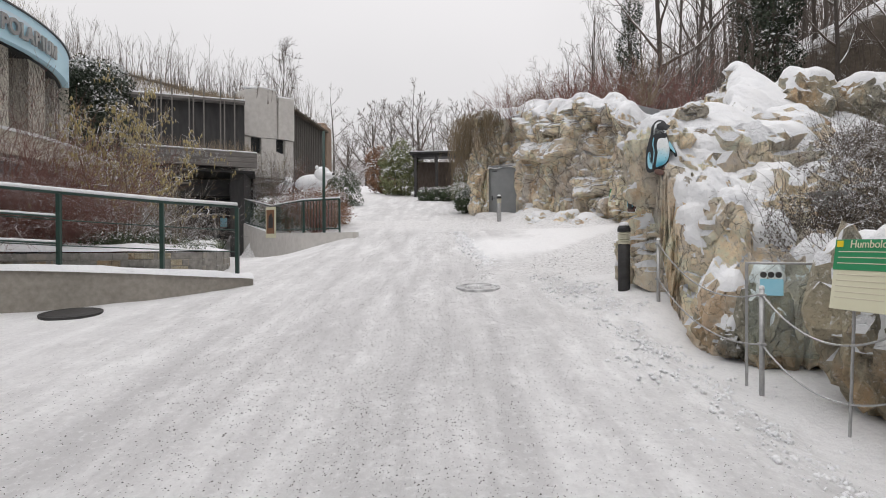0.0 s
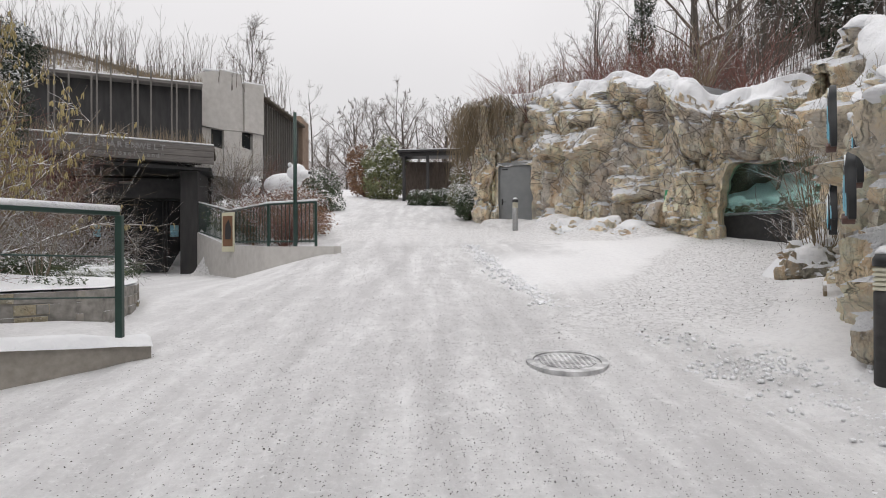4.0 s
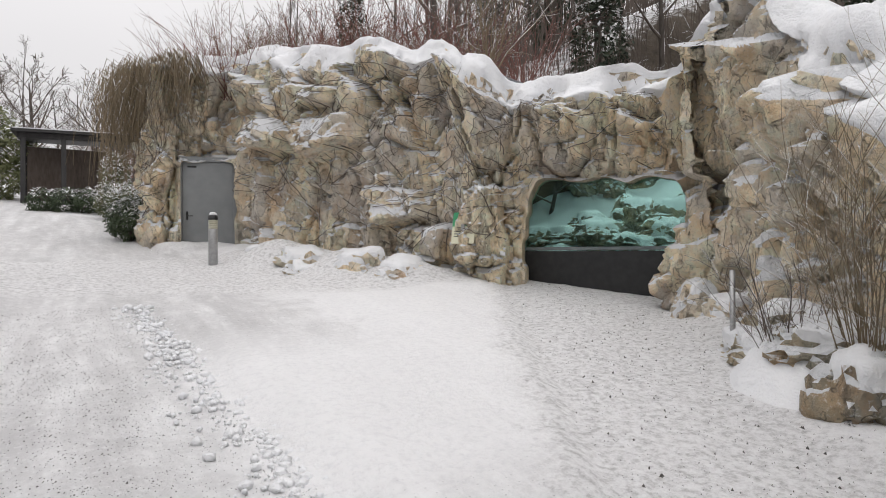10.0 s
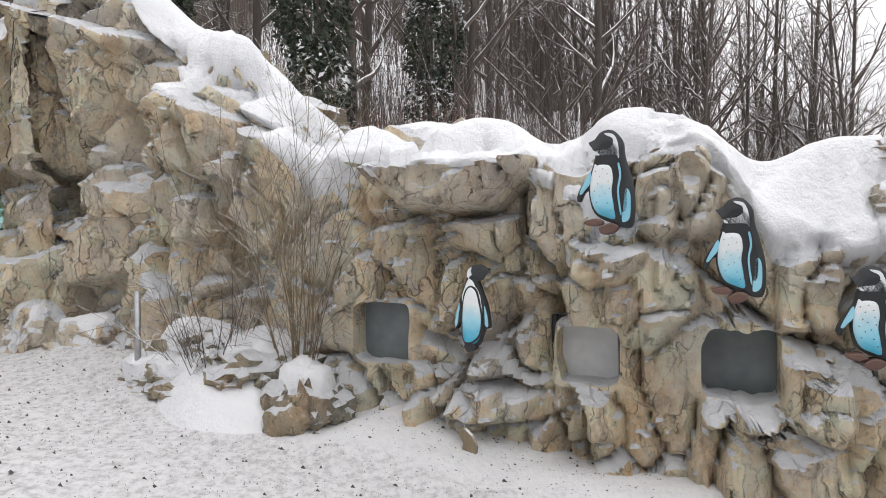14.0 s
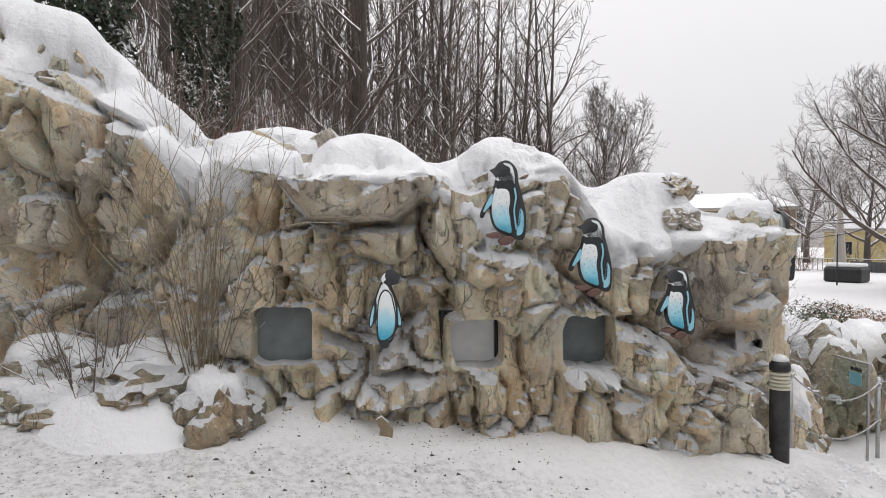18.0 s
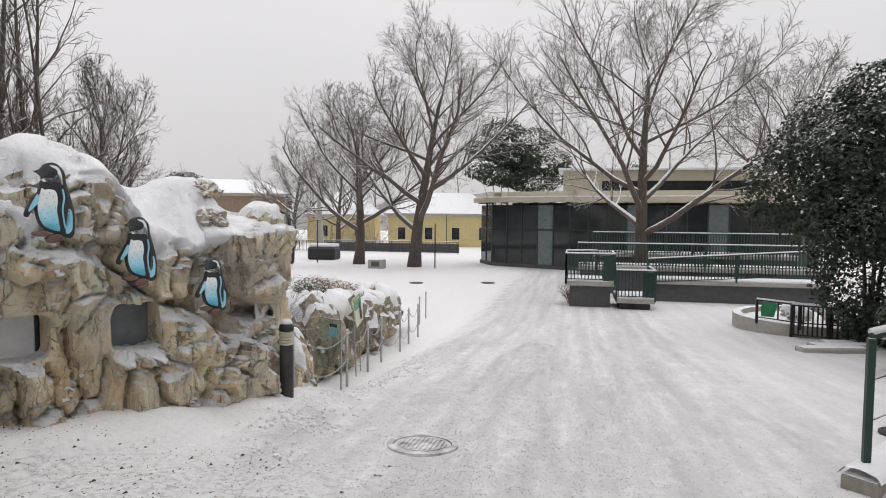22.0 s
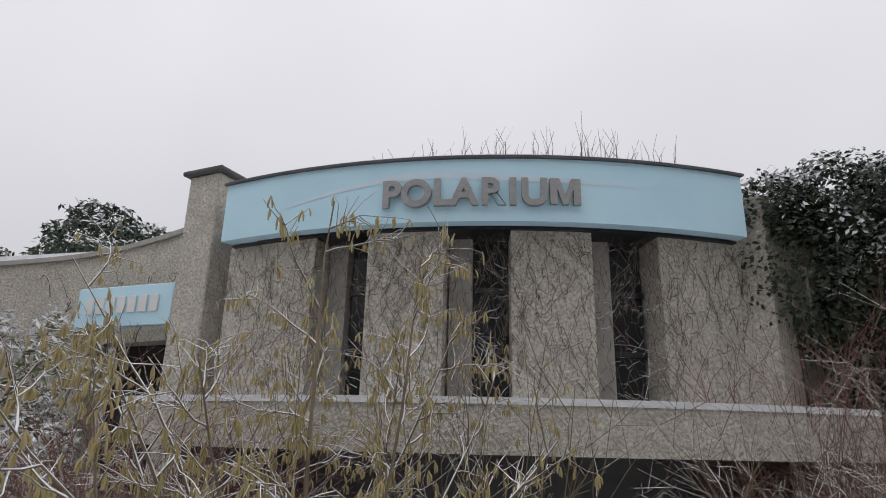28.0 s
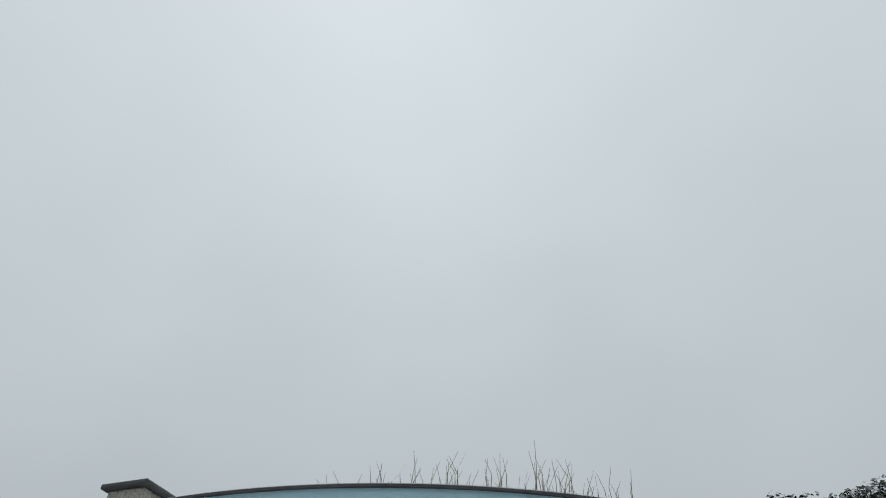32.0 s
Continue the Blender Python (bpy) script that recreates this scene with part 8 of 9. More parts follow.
for _ in range(420):
    if rng.random() < 0.6:
        u, v = rng.uniform(-1, FL), rng.uniform(0.4, 6.0)
        p = fm @ Vector((u, v, 8.3 + min(v, 2.4) / 2.4 * 1.9 * (1 - u / FL)))
    else:
        p = wmx @ Vector((rng.uniform(-2, 6), rng.uniform(0.2, 4), 8.6))
    h = rng.uniform(0.6, 2.6)
    q = wander(rng, p, (rng.uniform(-0.15, 0.15), rng.uniform(-0.15, 0.15), 1), h, 4, 0.0, 0.1)
    st.tube(q, [0.014, 0.012, 0.009, 0.006, 0.003], 3, 0, False)
    for _k in range(5):
        f = rng.uniform(1, 3.9)
        b = int(f)
        st.tube(wander(rng, q[b].lerp(q[b + 1], f - b), off(rng, (0, 0, 1), 28), h * rng.uniform(0.15, 0.3), 2, 0.05, 0.2), [0.006, 0.005, 0.002], 3, 0, False)
tagged(part("roof_saplings", st, M_TWIG), "bare saplings and stems growing on the planted roof", "shrub", "", "stuff")
rg = MB()
for _ in range(2200):
    u, v = rng.uniform(-1, FL), rng.uniform(0.05, 2.3)
    p = fm @ Vector((u, v - 0.2, 8.15 + v / 2.3 * (2.0 * (1 - u / FL) + 0.25)))
    h = rng.uniform(0.12, 0.4)
    rg.tube([p, p + Vector((rng.uniform(-0.1, 0.1), rng.uniform(-0.1, 0.1), h))], [0.008, 0.002], 3, 0, False)
for _ in range(900):
    u, v = rng.uniform(0, CL), rng.uniform(0.1, 1.2)
    p = cmx @ Vector((u, v, 5.3))
    h = rng.uniform(0.1, 0.6)
    rg.tube([p, p + Vector((rng.uniform(-0.15, 0.15), rng.uniform(-0.15, 0.15), h))], [0.006, 0.002], 3, 0, False)
tagged(part("roof_grass", rg, M_TWIGO), "withered grass and stalks on the planted roofs", "grass", "", "stuff")
put_tree("roof_birch", grow_tree(301, 5.0, 0.05, 0.2, 1.8, 12, 6, 5, 0.1, 50, 0.008), (-8.8, 33.5, 8.0), "slender birch sapling drooping over the planted roof", "tree", "", 20)
put_shrub("slope_shrub", grow_shrub(302, 2.4, 1.7, 60, 8, 0.010, -0.01, 0.45, 0.28, 2), M_TWIG, (-7.6, 27.4, 3.2), "bare brown shrub below the white slabs")
put_shrub("slope_shrub", grow_shrub(303, 2.0, 1.6, 60, 8, 0.010, -0.01, 0.45, 0.28, 2), M_TWIGO, (-8.2, 29.0, 3.9), "bare brown shrub below the white slabs")
put_shrub("slope_shrub", grow_shrub(304, 2.0, 1.5, 60, 8, 0.010, -0.01, 0.45, 0.28, 2), M_TWIGR, (-7.0, 32.5, 4.0), "reddish shrub in front of the slatted wing")

# ---- retaining wall, railing, pole and planting beside the forecourt ----
LW = [(-8.7, 26.2, 2.75), (-8.2, 25.3, 2.5), (-6.4, 22.7, 2.05), (-4.55, 19.75, 1.98), (-2.7, 18.6, 1.97)]
lw = MB()
for i in range(len(LW) - 1):
    a, b = np.array(LW[i]), np.array(LW[i + 1])
    d = (b - a)[:2] / np.hypot(*(b - a)[:2])
    nn = np.array([d[1], -d[0]])
    q = [a[:2], b[:2], b[:2] - nn * 0.25, a[:2] - nn * 0.25]
    k = len(lw.v)
    lw.add([(*q[0], 0.7), (*q[1], 0.7), (*q[2], 0.7), (*q[3], 0.7), (*q[0], a[2]), (*q[1], b[2]), (*q[2], b[2]), (*q[3], a[2])], [(0, 3, 2, 1), (4, 5, 6, 7), (0, 1, 5, 4), (1, 2, 6, 5), (2, 3, 7, 6), (3, 0, 4, 7)])
structure("retaining_wall", lw, M_WHITE, "pale rendered retaining wall stepping down to the lane", False, "retaining wall")
fence = thing("railing", "dark green steel railing on the retaining wall, topped with snow", "railing", (-4.4, 19.5, 1.97))
finv = fence.matrix_basis.inverted()
FP = [(-8.3, 25.6, 2.45, 3.5), (-6.3, 22.75, 2.05, 3.02), (-4.5, 19.95, 2.0, 3.02), (-3.2, 19.15, 2.0, 3.02)]
part("top_bar", MB().tube([finv @ Vector((x, y, z1)) for x, y, z0, z1 in FP], 0.03, 8), M_GREEN, fence, "", True)
part("snow", MB().tube([finv @ Vector((x, y, z1 + 0.035)) for x, y, z0, z1 in FP], 0.03, 6), M_SNOW, fence, "line of snow", True)
part("bottom_bar", MB().tube([finv @ Vector((x, y, z0 + 0.1)) for x, y, z0, z1 in FP], 0.02, 6), M_GREEN, fence)
bar = MB().box(-0.008, 0.008, -0.008, 0.008, 0, 1, 0.002).mesh("baluster", M_GREEN)
for i in range(3):
    a, b = Vector((*FP[i][:2], 0)), Vector((*FP[i + 1][:2], 0))
    cnt = int((b - a).length / 0.12)
    for k in range(cnt):
        t = (k + 0.5) / cnt
        p = a.lerp(b, t)
        z0 = FP[i][2] * (1 - t) + FP[i + 1][2] * t
        z1 = FP[i][3] * (1 - t) + FP[i + 1][3] * t
        ob = new("baluster", bar)
        ob.parent = fence
        ob.matrix_basis = finv @ (Matrix.Translation((p.x, p.y, z0 + 0.05)) @ Matrix.Diagonal((1, 1, z1 - z0 - 0.06, 1)))
for x, y, z0, z1 in FP:
    q = finv @ Vector((x, y, z0))
    part("post", MB().box(q.x - 0.03, q.x + 0.03, q.y - 0.03, q.y + 0.03, q.z - 0.2, q.z + z1 - z0, 0.005), M_GREEN, fence)
pole = part("flag_pole", MB().tube([(0, 0, -0.3), (0, 0, 3.2)], [0.05, 0.04], 12), M_GREEN, None, "", True)
pole.matrix_basis = pose(-3.72, 19.35, 1.95)
tagged(pole, "dark green round pole behind the railing", "pole")
po = thing("poster_frame", "framed animal poster on a stand beside the wall", "poster", (-6.15, 22.1, 1.9), "", -32)
part("board", MB().box(-0.25, 0.25, -0.02, 0.02, -0.05, 1.05, 0.008), M_SIGNC, po)
part("picture", MB().box(-0.2, 0.2, -0.026, -0.0205, 0.1, 0.95, 0.002), M_BROWNLEAF, po, "dull brown picture")
part("shape", MB().prism([(-0.1, 0.3), (0.12, 0.3), (0.15, 0.6), (0.05, 0.85), (-0.08, 0.7)], -0.032, -0.0265), M_DARK, po)
rng = random.Random(9)
leafy_thing("beech_hedge", "rounded russet hedge capped with snow", "hedge", (-4.3, 21.6, 2.0), [(0, 0, 0.75, 0.95, 0.85), (0.1, 1.0, 0.85, 0.95, 0.9), (-0.2, 1.9, 0.95, 0.9, 0.9), (-0.9, 0.8, 0.8, 0.8, 0.9)], 9000, 0.035, M_BROWNLEAF, None, "", 1.3)
put_shrub("red_shrub", grow_shrub(310, 1.5, 1.0, 90, 8, 0.006, 0.0, 0.55, 0.25, 2), M_TWIGR, (-4.2, 20.7, 1.95), "dense red-twigged shrub behind the railing")
put_shrub("red_shrub", grow_shrub(311, 1.6, 1.2, 90, 8, 0.006, 0.0, 0.55, 0.25, 2), M_TWIGR, (-5.6, 22.9, 2.1), "dense red-twigged shrub behind the railing")
leafy_thing("low_hedge", "low evergreen hedge covered with snow", "hedge", (-6.3, 24.2, 2.3), [(0, 0, 0.6, 0.9, 0.6), (0.7, -1.0, 0.55, 0.9, 0.6), (-0.7, 1.2, 0.7, 0.9, 0.6), (0.4, 1.0, 0.9, 0.8, 0.5)], 6000, 0.04, M_SNOWLEAF)
leafy_thing("clipped_evergreen", "rounded dark evergreen bush with flecks of snow", "shrub", (-5.4, 32.8, 3.2), [(0, 0, 1.1, 1.15, 1.1), (0.15, 0.1, 1.7, 0.95, 0.8), (-0.2, 0.3, 0.6, 1.15, 0.7)], 7000, 0.05, M_HEDGE, None, "", 1.0)


def snow_bear(at, rz, s, label):
    """A sculpture: lying body, neck, muzzle, ears, all one mesh under snow."""
    m = MB()
    vs, fs = ICO3
    for c, r in (((0, 0, 0.35), (0.95, 0.5, 0.45)), ((0.75, 0, 0.75), (0.42, 0.36, 0.4)), ((1.12, 0, 0.70), (0.3, 0.2, 0.19)), ((0.62, 0.26, 1.08), (0.1, 0.06, 0.1)), ((0.62, -0.26, 1.08), (0.1, 0.06, 0.1))):
        m.add([(c[0] + v.x * r[0] * (1 + 0.06 * noise.noise(v * 2)), c[1] + v.y * r[1], c[2] + v.z * r[2] * (1 + 0.06 * noise.noise(v * 3))) for v in vs], fs)
    k = len(m.f)
    m.add([(1.42 + v.x * 0.05, v.y * 0.07, 0.74 + v.z * 0.06) for v in ICO3[0]], fs, 1)
    ob = part("bear_sculpture", m, [M_SNOW, M_BLACK], None, "", True)
    ob.matrix_basis = pose(*at, 0, 0, rz) @ Matrix.Diagonal((s, s, s, 1))
    return tagged(ob, label, "sculpture", "bear sculptures")


snow_bear((-6.2, 29.1, 4.15), -30, 0.95, "white bear sculpture capped with snow above the hedge")
snow_bear((-7.3, 28.5, 4.0), -50, 0.6, "small white bear sculpture capped with snow")

# ---- up the lane ----
leafy_thing("laurel_bush", "tall yellow-green evergreen bush with snow", "shrub", (-3.0, 43.5, 4.9), [(0, 0, 1.2, 1.5, 1.2), (0.3, 0, 2.4, 1.3, 1.1), (0.1, 0.2, 3.4, 0.8, 0.9), (-0.6, 0.5, 2.6, 1.0, 1.0)], 6000, 0.08, M_BAMBOO)
leafy_thing("laurel_bush", "tall withered bush beside the lane", "shrub", (-4.6, 46.5, 5.3), [(0, 0, 1.6, 1.3, 1.5), (-0.3, 0.2, 2.9, 1.0, 1.0)], 3500, 0.08, M_BROWNLEAF)
leafy_thing("clipped_hedge", "low clipped hedge topped with snow", "hedge", (0.0, 36.6, 4.05), [(-1.0, 0.6, 0.5, 0.6, 0.5), (-0.3, 0.3, 0.5, 0.6, 0.5), (0.4, -0.1, 0.5, 0.6, 0.5), (1.0, -0.6, 0.5, 0.6, 0.5)], 5000, 0.045, M_HEDGE)
leafy_thing("snowy_shrub", "snow-laden shrub beside the rock", "shrub", (1.0, 34.0, 3.75), [(0, 0, 0.7, 0.6, 0.6), (0.1, 0.3, 1.6, 0.5, 0.8), (0.3, -1.5, 0.6, 0.5, 0.5)], 3500, 0.05, M_SNOWLEAF)
leafy_thing("clipped_evergreen", "small dark evergreen bush at the rock's end", "shrub", (1.05, 27.9, 3.0), [(0, 0, 0.5, 0.55, 0.5), (0.1, 0.7, 0.6, 0.6, 0.55)], 3000, 0.04, M_HEDGE)
pg = thing("pergola", "dark timber pergola with a flat snowy roof", "pergola", (0.2, 41.0, 4.8))
for x, y in ((-2.0, 0.0), (-0.6, -0.3), (1.4, -0.6), (-2.0, 2.0), (1.6, 1.6)):
    part("post", MB().box(x - 0.09, x + 0.09, y - 0.09, y + 0.09, -0.4, 2.6, 0.01), M_DARK, pg)
part("beam", MB().beam((-2.2, 0.0, 2.68), (2.0, -0.7, 2.68), 0.16, 0.2), M_DARK, pg)
part("roof", MB().slab([(-2.4, -0.3), (2.2, -1.0), (2.4, 2.2), (-2.2, 2.6)], 2.79, 2.9), M_DARK, pg)
part("snow", MB().slab([(-2.35, -0.25), (2.15, -0.95), (2.35, 2.15), (-2.15, 2.55)], 2.902, 2.95), M_SNOW, pg)
part("panel", MB().box(-1.95, 1.5, 1.75, 1.85, 0.0, 2.5, 0.01), M_TWIG, pg, "twig screen")
for k in range(14):
    put_shrub("lane_shrub", grow_shrub(330 + k, 2.6 + 0.1 * (k % 4), 1.6, 34, 6, 0.014, -0.01, 0.5, 0.25, 1), (M_TWIGR, M_TWIG, M_TWIGO)[k % 3], (4.0 + 1.6 * (k % 3) - (14 if k % 4 == 3 else 0), 36 + 3.2 * k, float(np.interp(36 + 3.2 * k, PY, PZ)) + (1.0 if k % 4 != 3 else 0.2)), "bare brown shrub beside the climbing lane", "lane shrubs")

# ---- the woods ----
woods = [grow_tree(900 + k, 14 + k % 3, 0.17, 0.14, 4.4, 13, 5, 4, 0.06 * (k - 2), 34, 0.014, 0.86, 0) for k in range(5)]
protos = []
for k, w in enumerate(woods):
    x, y = 17.0 + 3 * k, 6 + 7 * k
    protos.append(put_tree("wood_tree", w, (x, y, hill_z(x, y) - 0.2), "tall bare woodland tree with snow along its branches", "tree", "woodland trees", 0))
far_woods = [grow_tree(950 + k, 14 + k % 3, 0.19, 0.14, 4.6, 10, 3, 3, 0.05 * (k - 1), 36, 0.024, 0.86, 0) for k in range(3)]
far_protos = []
for k, w in enumerate(far_woods):
    x, y = 34.0 + 3 * k, 3 + 9 * k
    far_protos.append(put_tree("wood_tree", w, (x, y, hill_z(x, y) - 0.2), "tall bare woodland tree with snow along its branches", "tree", "woodland trees", 0))
rng = random.Random(17)
spots = []
tries = 0
while len(spots) < 175 and tries < 9000:
    tries += 1
    y = rng.uniform(-14, 75) if rng.random() < 0.7 else rng.uniform(-4, 14)
    d = rng.uniform(2.2, 14) if rng.random() < 0.4 else rng.uniform(10, 48)
    x = float(np.interp(y, HY, HX)) + d
    if all((x - a) ** 2 + (y - b) ** 2 > 1.6 ** 2 for a, b in spots):
        spots.append((x, y))
for _ in range(20):
    spots.append((rng.uniform(15.5, 40), rng.uniform(-9, 6)))
for _ in range(48):
    a, r = radians(rng.uniform(100, 132)), rng.uniform(21, 46)
    x, y = r * math.sin(a) - 0.3, 12.9 + r * math.cos(a)
    if x > float(np.interp(y, HY, HX)) + 1.0:
        spots.append((x, y))
for k, (x, y) in enumerate(spots):
    s = rng.uniform(0.65, 1.25)
    near_ = x - float(np.interp(y, HY, HX)) < 11
    c = copy_thing(protos[k % 5] if near_ else far_protos[k % 3], pose(x, y, hill_z(x, y) - 0.2, 0, 0, rng.uniform(0, 360)))
    c.scale = (s * 0.68, s * 0.68, s)
ivyp = leafy_thing("ivy_column", "woodland trunk wrapped in dark ivy", "tree", (11.6, 13.6, hill_z(11.6, 13.6) - 0.2), [(0, 0, 1.5, 0.7, 1.4), (0.1, 0.1, 3.6, 0.8, 1.5), (0, 0, 5.8, 0.75, 1.5), (0.2, -0.2, 8.0, 0.6, 1.3)], 7000, 0.075, M_IVY, None, "ivy-clad woodland trees", 0.9)
for x, y, s in ((13.6, 17.0, 1.1), (13.0, 24.0, 1.2), (14.5, 28.0, 1.2), (17, 35, 1.3), (12.0, 40.0, 1.1), (15.0, 11.0, 1.0)):
    c = copy_thing(ivyp, pose(x, y, hill_z(x, y) - 0.2, 0, 0, rng.uniform(0, 360)))
    c.scale = (s, s, s)
shrubs = [grow_shrub(500 + k, 1.7, 1.3, 28, 5, 0.011, -0.01, 0.45, 0.28, 0) for k in range(4)]
made = []
for k in range(4):
    x, y = 9.6, 11 + 3 * k
    made.append(put_shrub("rim_shrub", shrubs[k], (M_TWIGR, M_TWIG, M_TWIGO, M_TWIG)[k], (x + 1, y, hill_z(x + 1, y) - 0.1), "bare brown shrub on the rim above the rocks", "rim shrubs"))
for k in range(85):
    y = rng.uniform(4, 48)
    d = rng.uniform(-0.6, 7)
    x = float(np.interp(y, HY, HX)) + d
    s = rng.uniform(0.6, 1.25)
    copy_thing(made[k % 4], pose(x, y, hill_z(x, y) - 0.1, 0, 0, rng.uniform(0, 360))).scale = (s, s, s)
hang = MB()
for _ in range(700):
    i = rng.randrange(3, int(len(rk_rows[0]) * 0.33))
    p = Vector(rk_rows[NL][i])
    o = Vector((rk_nx[i], rk_ny[i], 0))
    L = rng.uniform(0.8, 2.6) * (1 - 0.5 * i / (len(rk_rows[0]) * 0.33))
    q = [p - o * 0.4 + Vector((0, 0, 0.15)), p + o * rng.uniform(0.15, 0.5) + Vector((0, 0, 0.2)), p + o * rng.uniform(0.3, 0.65) + Vector((rng.uniform(-0.2, 0.2), rng.uniform(-0.2, 0.2), -0.45 * L)), p + o * rng.uniform(0.25, 0.6) + Vector((rng.uniform(-0.3, 0.3), rng.uniform(-0.3, 0.3), -L))]
    hang.tube(q, [0.007, 0.007, 0.006, 0.003], 3, 0, False)
for _ in range(800):
    t = rng.random()
    p = Vector((1.15 + 1.1 * t ** 2 + rng.gauss(0, 0.2), 28.6 - 2.5 * t, 6.45 + 0.6 * rng.random()))
    o = Vector((-0.95 + 0.5 * t, -0.3 - 0.6 * t, 0)) * rng.uniform(0.15, 0.75)
    L = rng.uniform(0.3, 3.0) * (1 - 0.5 * t)
    q = [p - o * 0.6, p + o * 0.7 + Vector((0, 0, 0.25)), p + o * 1.1 + Vector((rng.uniform(-0.15, 0.15), rng.uniform(-0.15, 0.15), -0.5 * L)), p + o * 1.05 + Vector((rng.uniform(-0.25, 0.25), rng.uniform(-0.25, 0.25), -L))]
    hang.tube(q, [0.008, 0.008, 0.006, 0.003], 3, 0, False)
tagged(part("hanging_stems", hang, M_TWIGO), "brown stems hanging over the end of the rock face", "creeper", "", "stuff")
gt = part("dry_grass_tuft", tuft(91, 260, 1.0, 0.008, 0.45), M_GRASS)
gt.matrix_basis = pose(9.3, 11.6, hill_z(9.3, 11.6) + 0.0)
tagged(gt, "tall dry ornamental grass behind the rocks", "grass")
for k, (x, y, z) in enumerate([(f[0] + dx, f[1] + dy, f[2] - 0.2) for f in FACE[0:9] for dx, dy in ((1.2, 0.9), (1.9, 0.2), (2.5, 1.6), (3.4, 1.0), (4.4, 2.0))]):
    c = copy_thing(made[(0, 2, 0, 0)[k % 4]], pose(x, y, z, 0, 0, 67 * k))
    c.scale = (1.1, 1.1, 1.0 + 0.15 * (k % 3))
# undergrowth: thin stems and brush that fill the woods
ug = MB()
for _ in range(14000):
    y = rng.uniform(-10, 85)
    d = rng.uniform(0.5, 9) if rng.random() < 0.5 else rng.uniform(6, 60)
    x = float(np.interp(y, HY, HX)) + d
    z = hill_z(x, y)
    h = rng.uniform(0.8, 3.4) * (1 + d / 25)
    t = 0.008 + 0.0006 * d
    a = rng.uniform(0, 6.3)
    q = rng.uniform(0.05, 0.5) * h
    ug.tube([(x, y, z - 0.1), (x + q * 0.3 * math.cos(a), y + q * 0.3 * math.sin(a), z + h * 0.6), (x + q * math.cos(a), y + q * math.sin(a), z + h)], [t, t * 0.8, t * 0.4], 3, 0, False)
tagged(part("undergrowth", ug, M_TWIG), "brown brush and saplings between the woodland trees", "undergrowth", "", "stuff")
# far wooded ridges that close the view, distance haze put into their pale grey
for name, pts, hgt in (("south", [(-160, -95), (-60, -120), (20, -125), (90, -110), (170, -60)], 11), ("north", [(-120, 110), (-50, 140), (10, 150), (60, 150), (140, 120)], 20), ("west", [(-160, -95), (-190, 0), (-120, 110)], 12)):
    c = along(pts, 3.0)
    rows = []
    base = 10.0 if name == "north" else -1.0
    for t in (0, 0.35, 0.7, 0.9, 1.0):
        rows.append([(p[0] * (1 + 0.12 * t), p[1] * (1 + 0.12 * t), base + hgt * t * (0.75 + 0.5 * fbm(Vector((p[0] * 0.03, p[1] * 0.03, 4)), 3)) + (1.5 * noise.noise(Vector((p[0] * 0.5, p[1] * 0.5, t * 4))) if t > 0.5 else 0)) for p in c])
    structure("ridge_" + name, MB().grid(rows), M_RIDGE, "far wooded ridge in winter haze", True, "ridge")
# bed shrubs before the rock, and the dense bush on the south slope
put_shrub("bed_shrub", grow_shrub(601, 2.3, 0.65, 32, 7, 0.007, 0.0, 0.75, 0.2, 1), M_TWIGO, (5.12, 13.42, 1.55), "upright bare shrub with seed heads in the rock bed")
put_shrub("bed_shrub", grow_shrub(602, 1.1, 0.8, 30, 6, 0.007, -0.02, 0.5, 0.25, 1), M_TWIG, (5.35, 14.2, 1.6), "low bare shrub with seed heads in the rock bed")
put_shrub("bed_shrub", grow_shrub(603, 1.6, 0.5, 14, 4, 0.006, 0.0, 0.8, 0.15, 1), M_TWIGO, (5.9, 13.4, 3.2), "thin upright stems on the snowy rock")
for k, (x, y, z) in enumerate(((4.35, 6.85, 1.25), (5.0, 6.7, 1.3), (5.8, 6.5, 1.5), (6.8, 6.3, 1.7), (4.7, 6.3, 0.9), (5.6, 6.1, 0.9), (5.3, 8.3, 1.9), (6.4, 7.9, 1.9), (6.3, 9.3, 2.3), (7.5, 9.0, 2.3), (7.3, 10.3, 2.6), (8.4, 11.4, 2.9), (8.7, 9.9, 2.7), (9.3, 12.2, 3.2))):
    bush = put_shrub("slope_bush", grow_shrub(610 + k, 1.25, 1.1, 70, 8, 0.0055, -0.03, 0.35, 0.55, 1), M_TWIG, (x, y, z), "dense twiggy bush with small dark leaves, dusted with snow", "slope bushes")
    wide = 0.6 if k in (0, 4) else 1.0
    part("foliage", leaf_cloud(640 + k, [(0.2, 0, 0.35, 0.95 * wide, 0.5), (-0.25, 0.2, 0.55, 0.7 * wide, 0.4), (0.3, -0.3, 0.6, 0.7 * wide, 0.4)], int(8000 * wide), 0.017, 0.3, 1.3, 0.22), [M_BERRYLEAF, M_SNOW], bush)
bed2 = MB()
rows = []
for x in np.linspace(4.2, 9.5, 14):
    rows.append([(x, y, 0.2 + 0.35 * smoothstep(3, 6, y) + 1.3 * smoothstep(5.2, 7.2, y) * smoothstep(3.6, 5, x) + 0.1 * noise.noise(Vector((x, y, 0)))) for y in np.linspace(-4, 7.4, 20)])
structure("enclosure_ground", bed2.grid(rows), M_SNOW, "snowy ground of the bird enclosure", True, "ground")


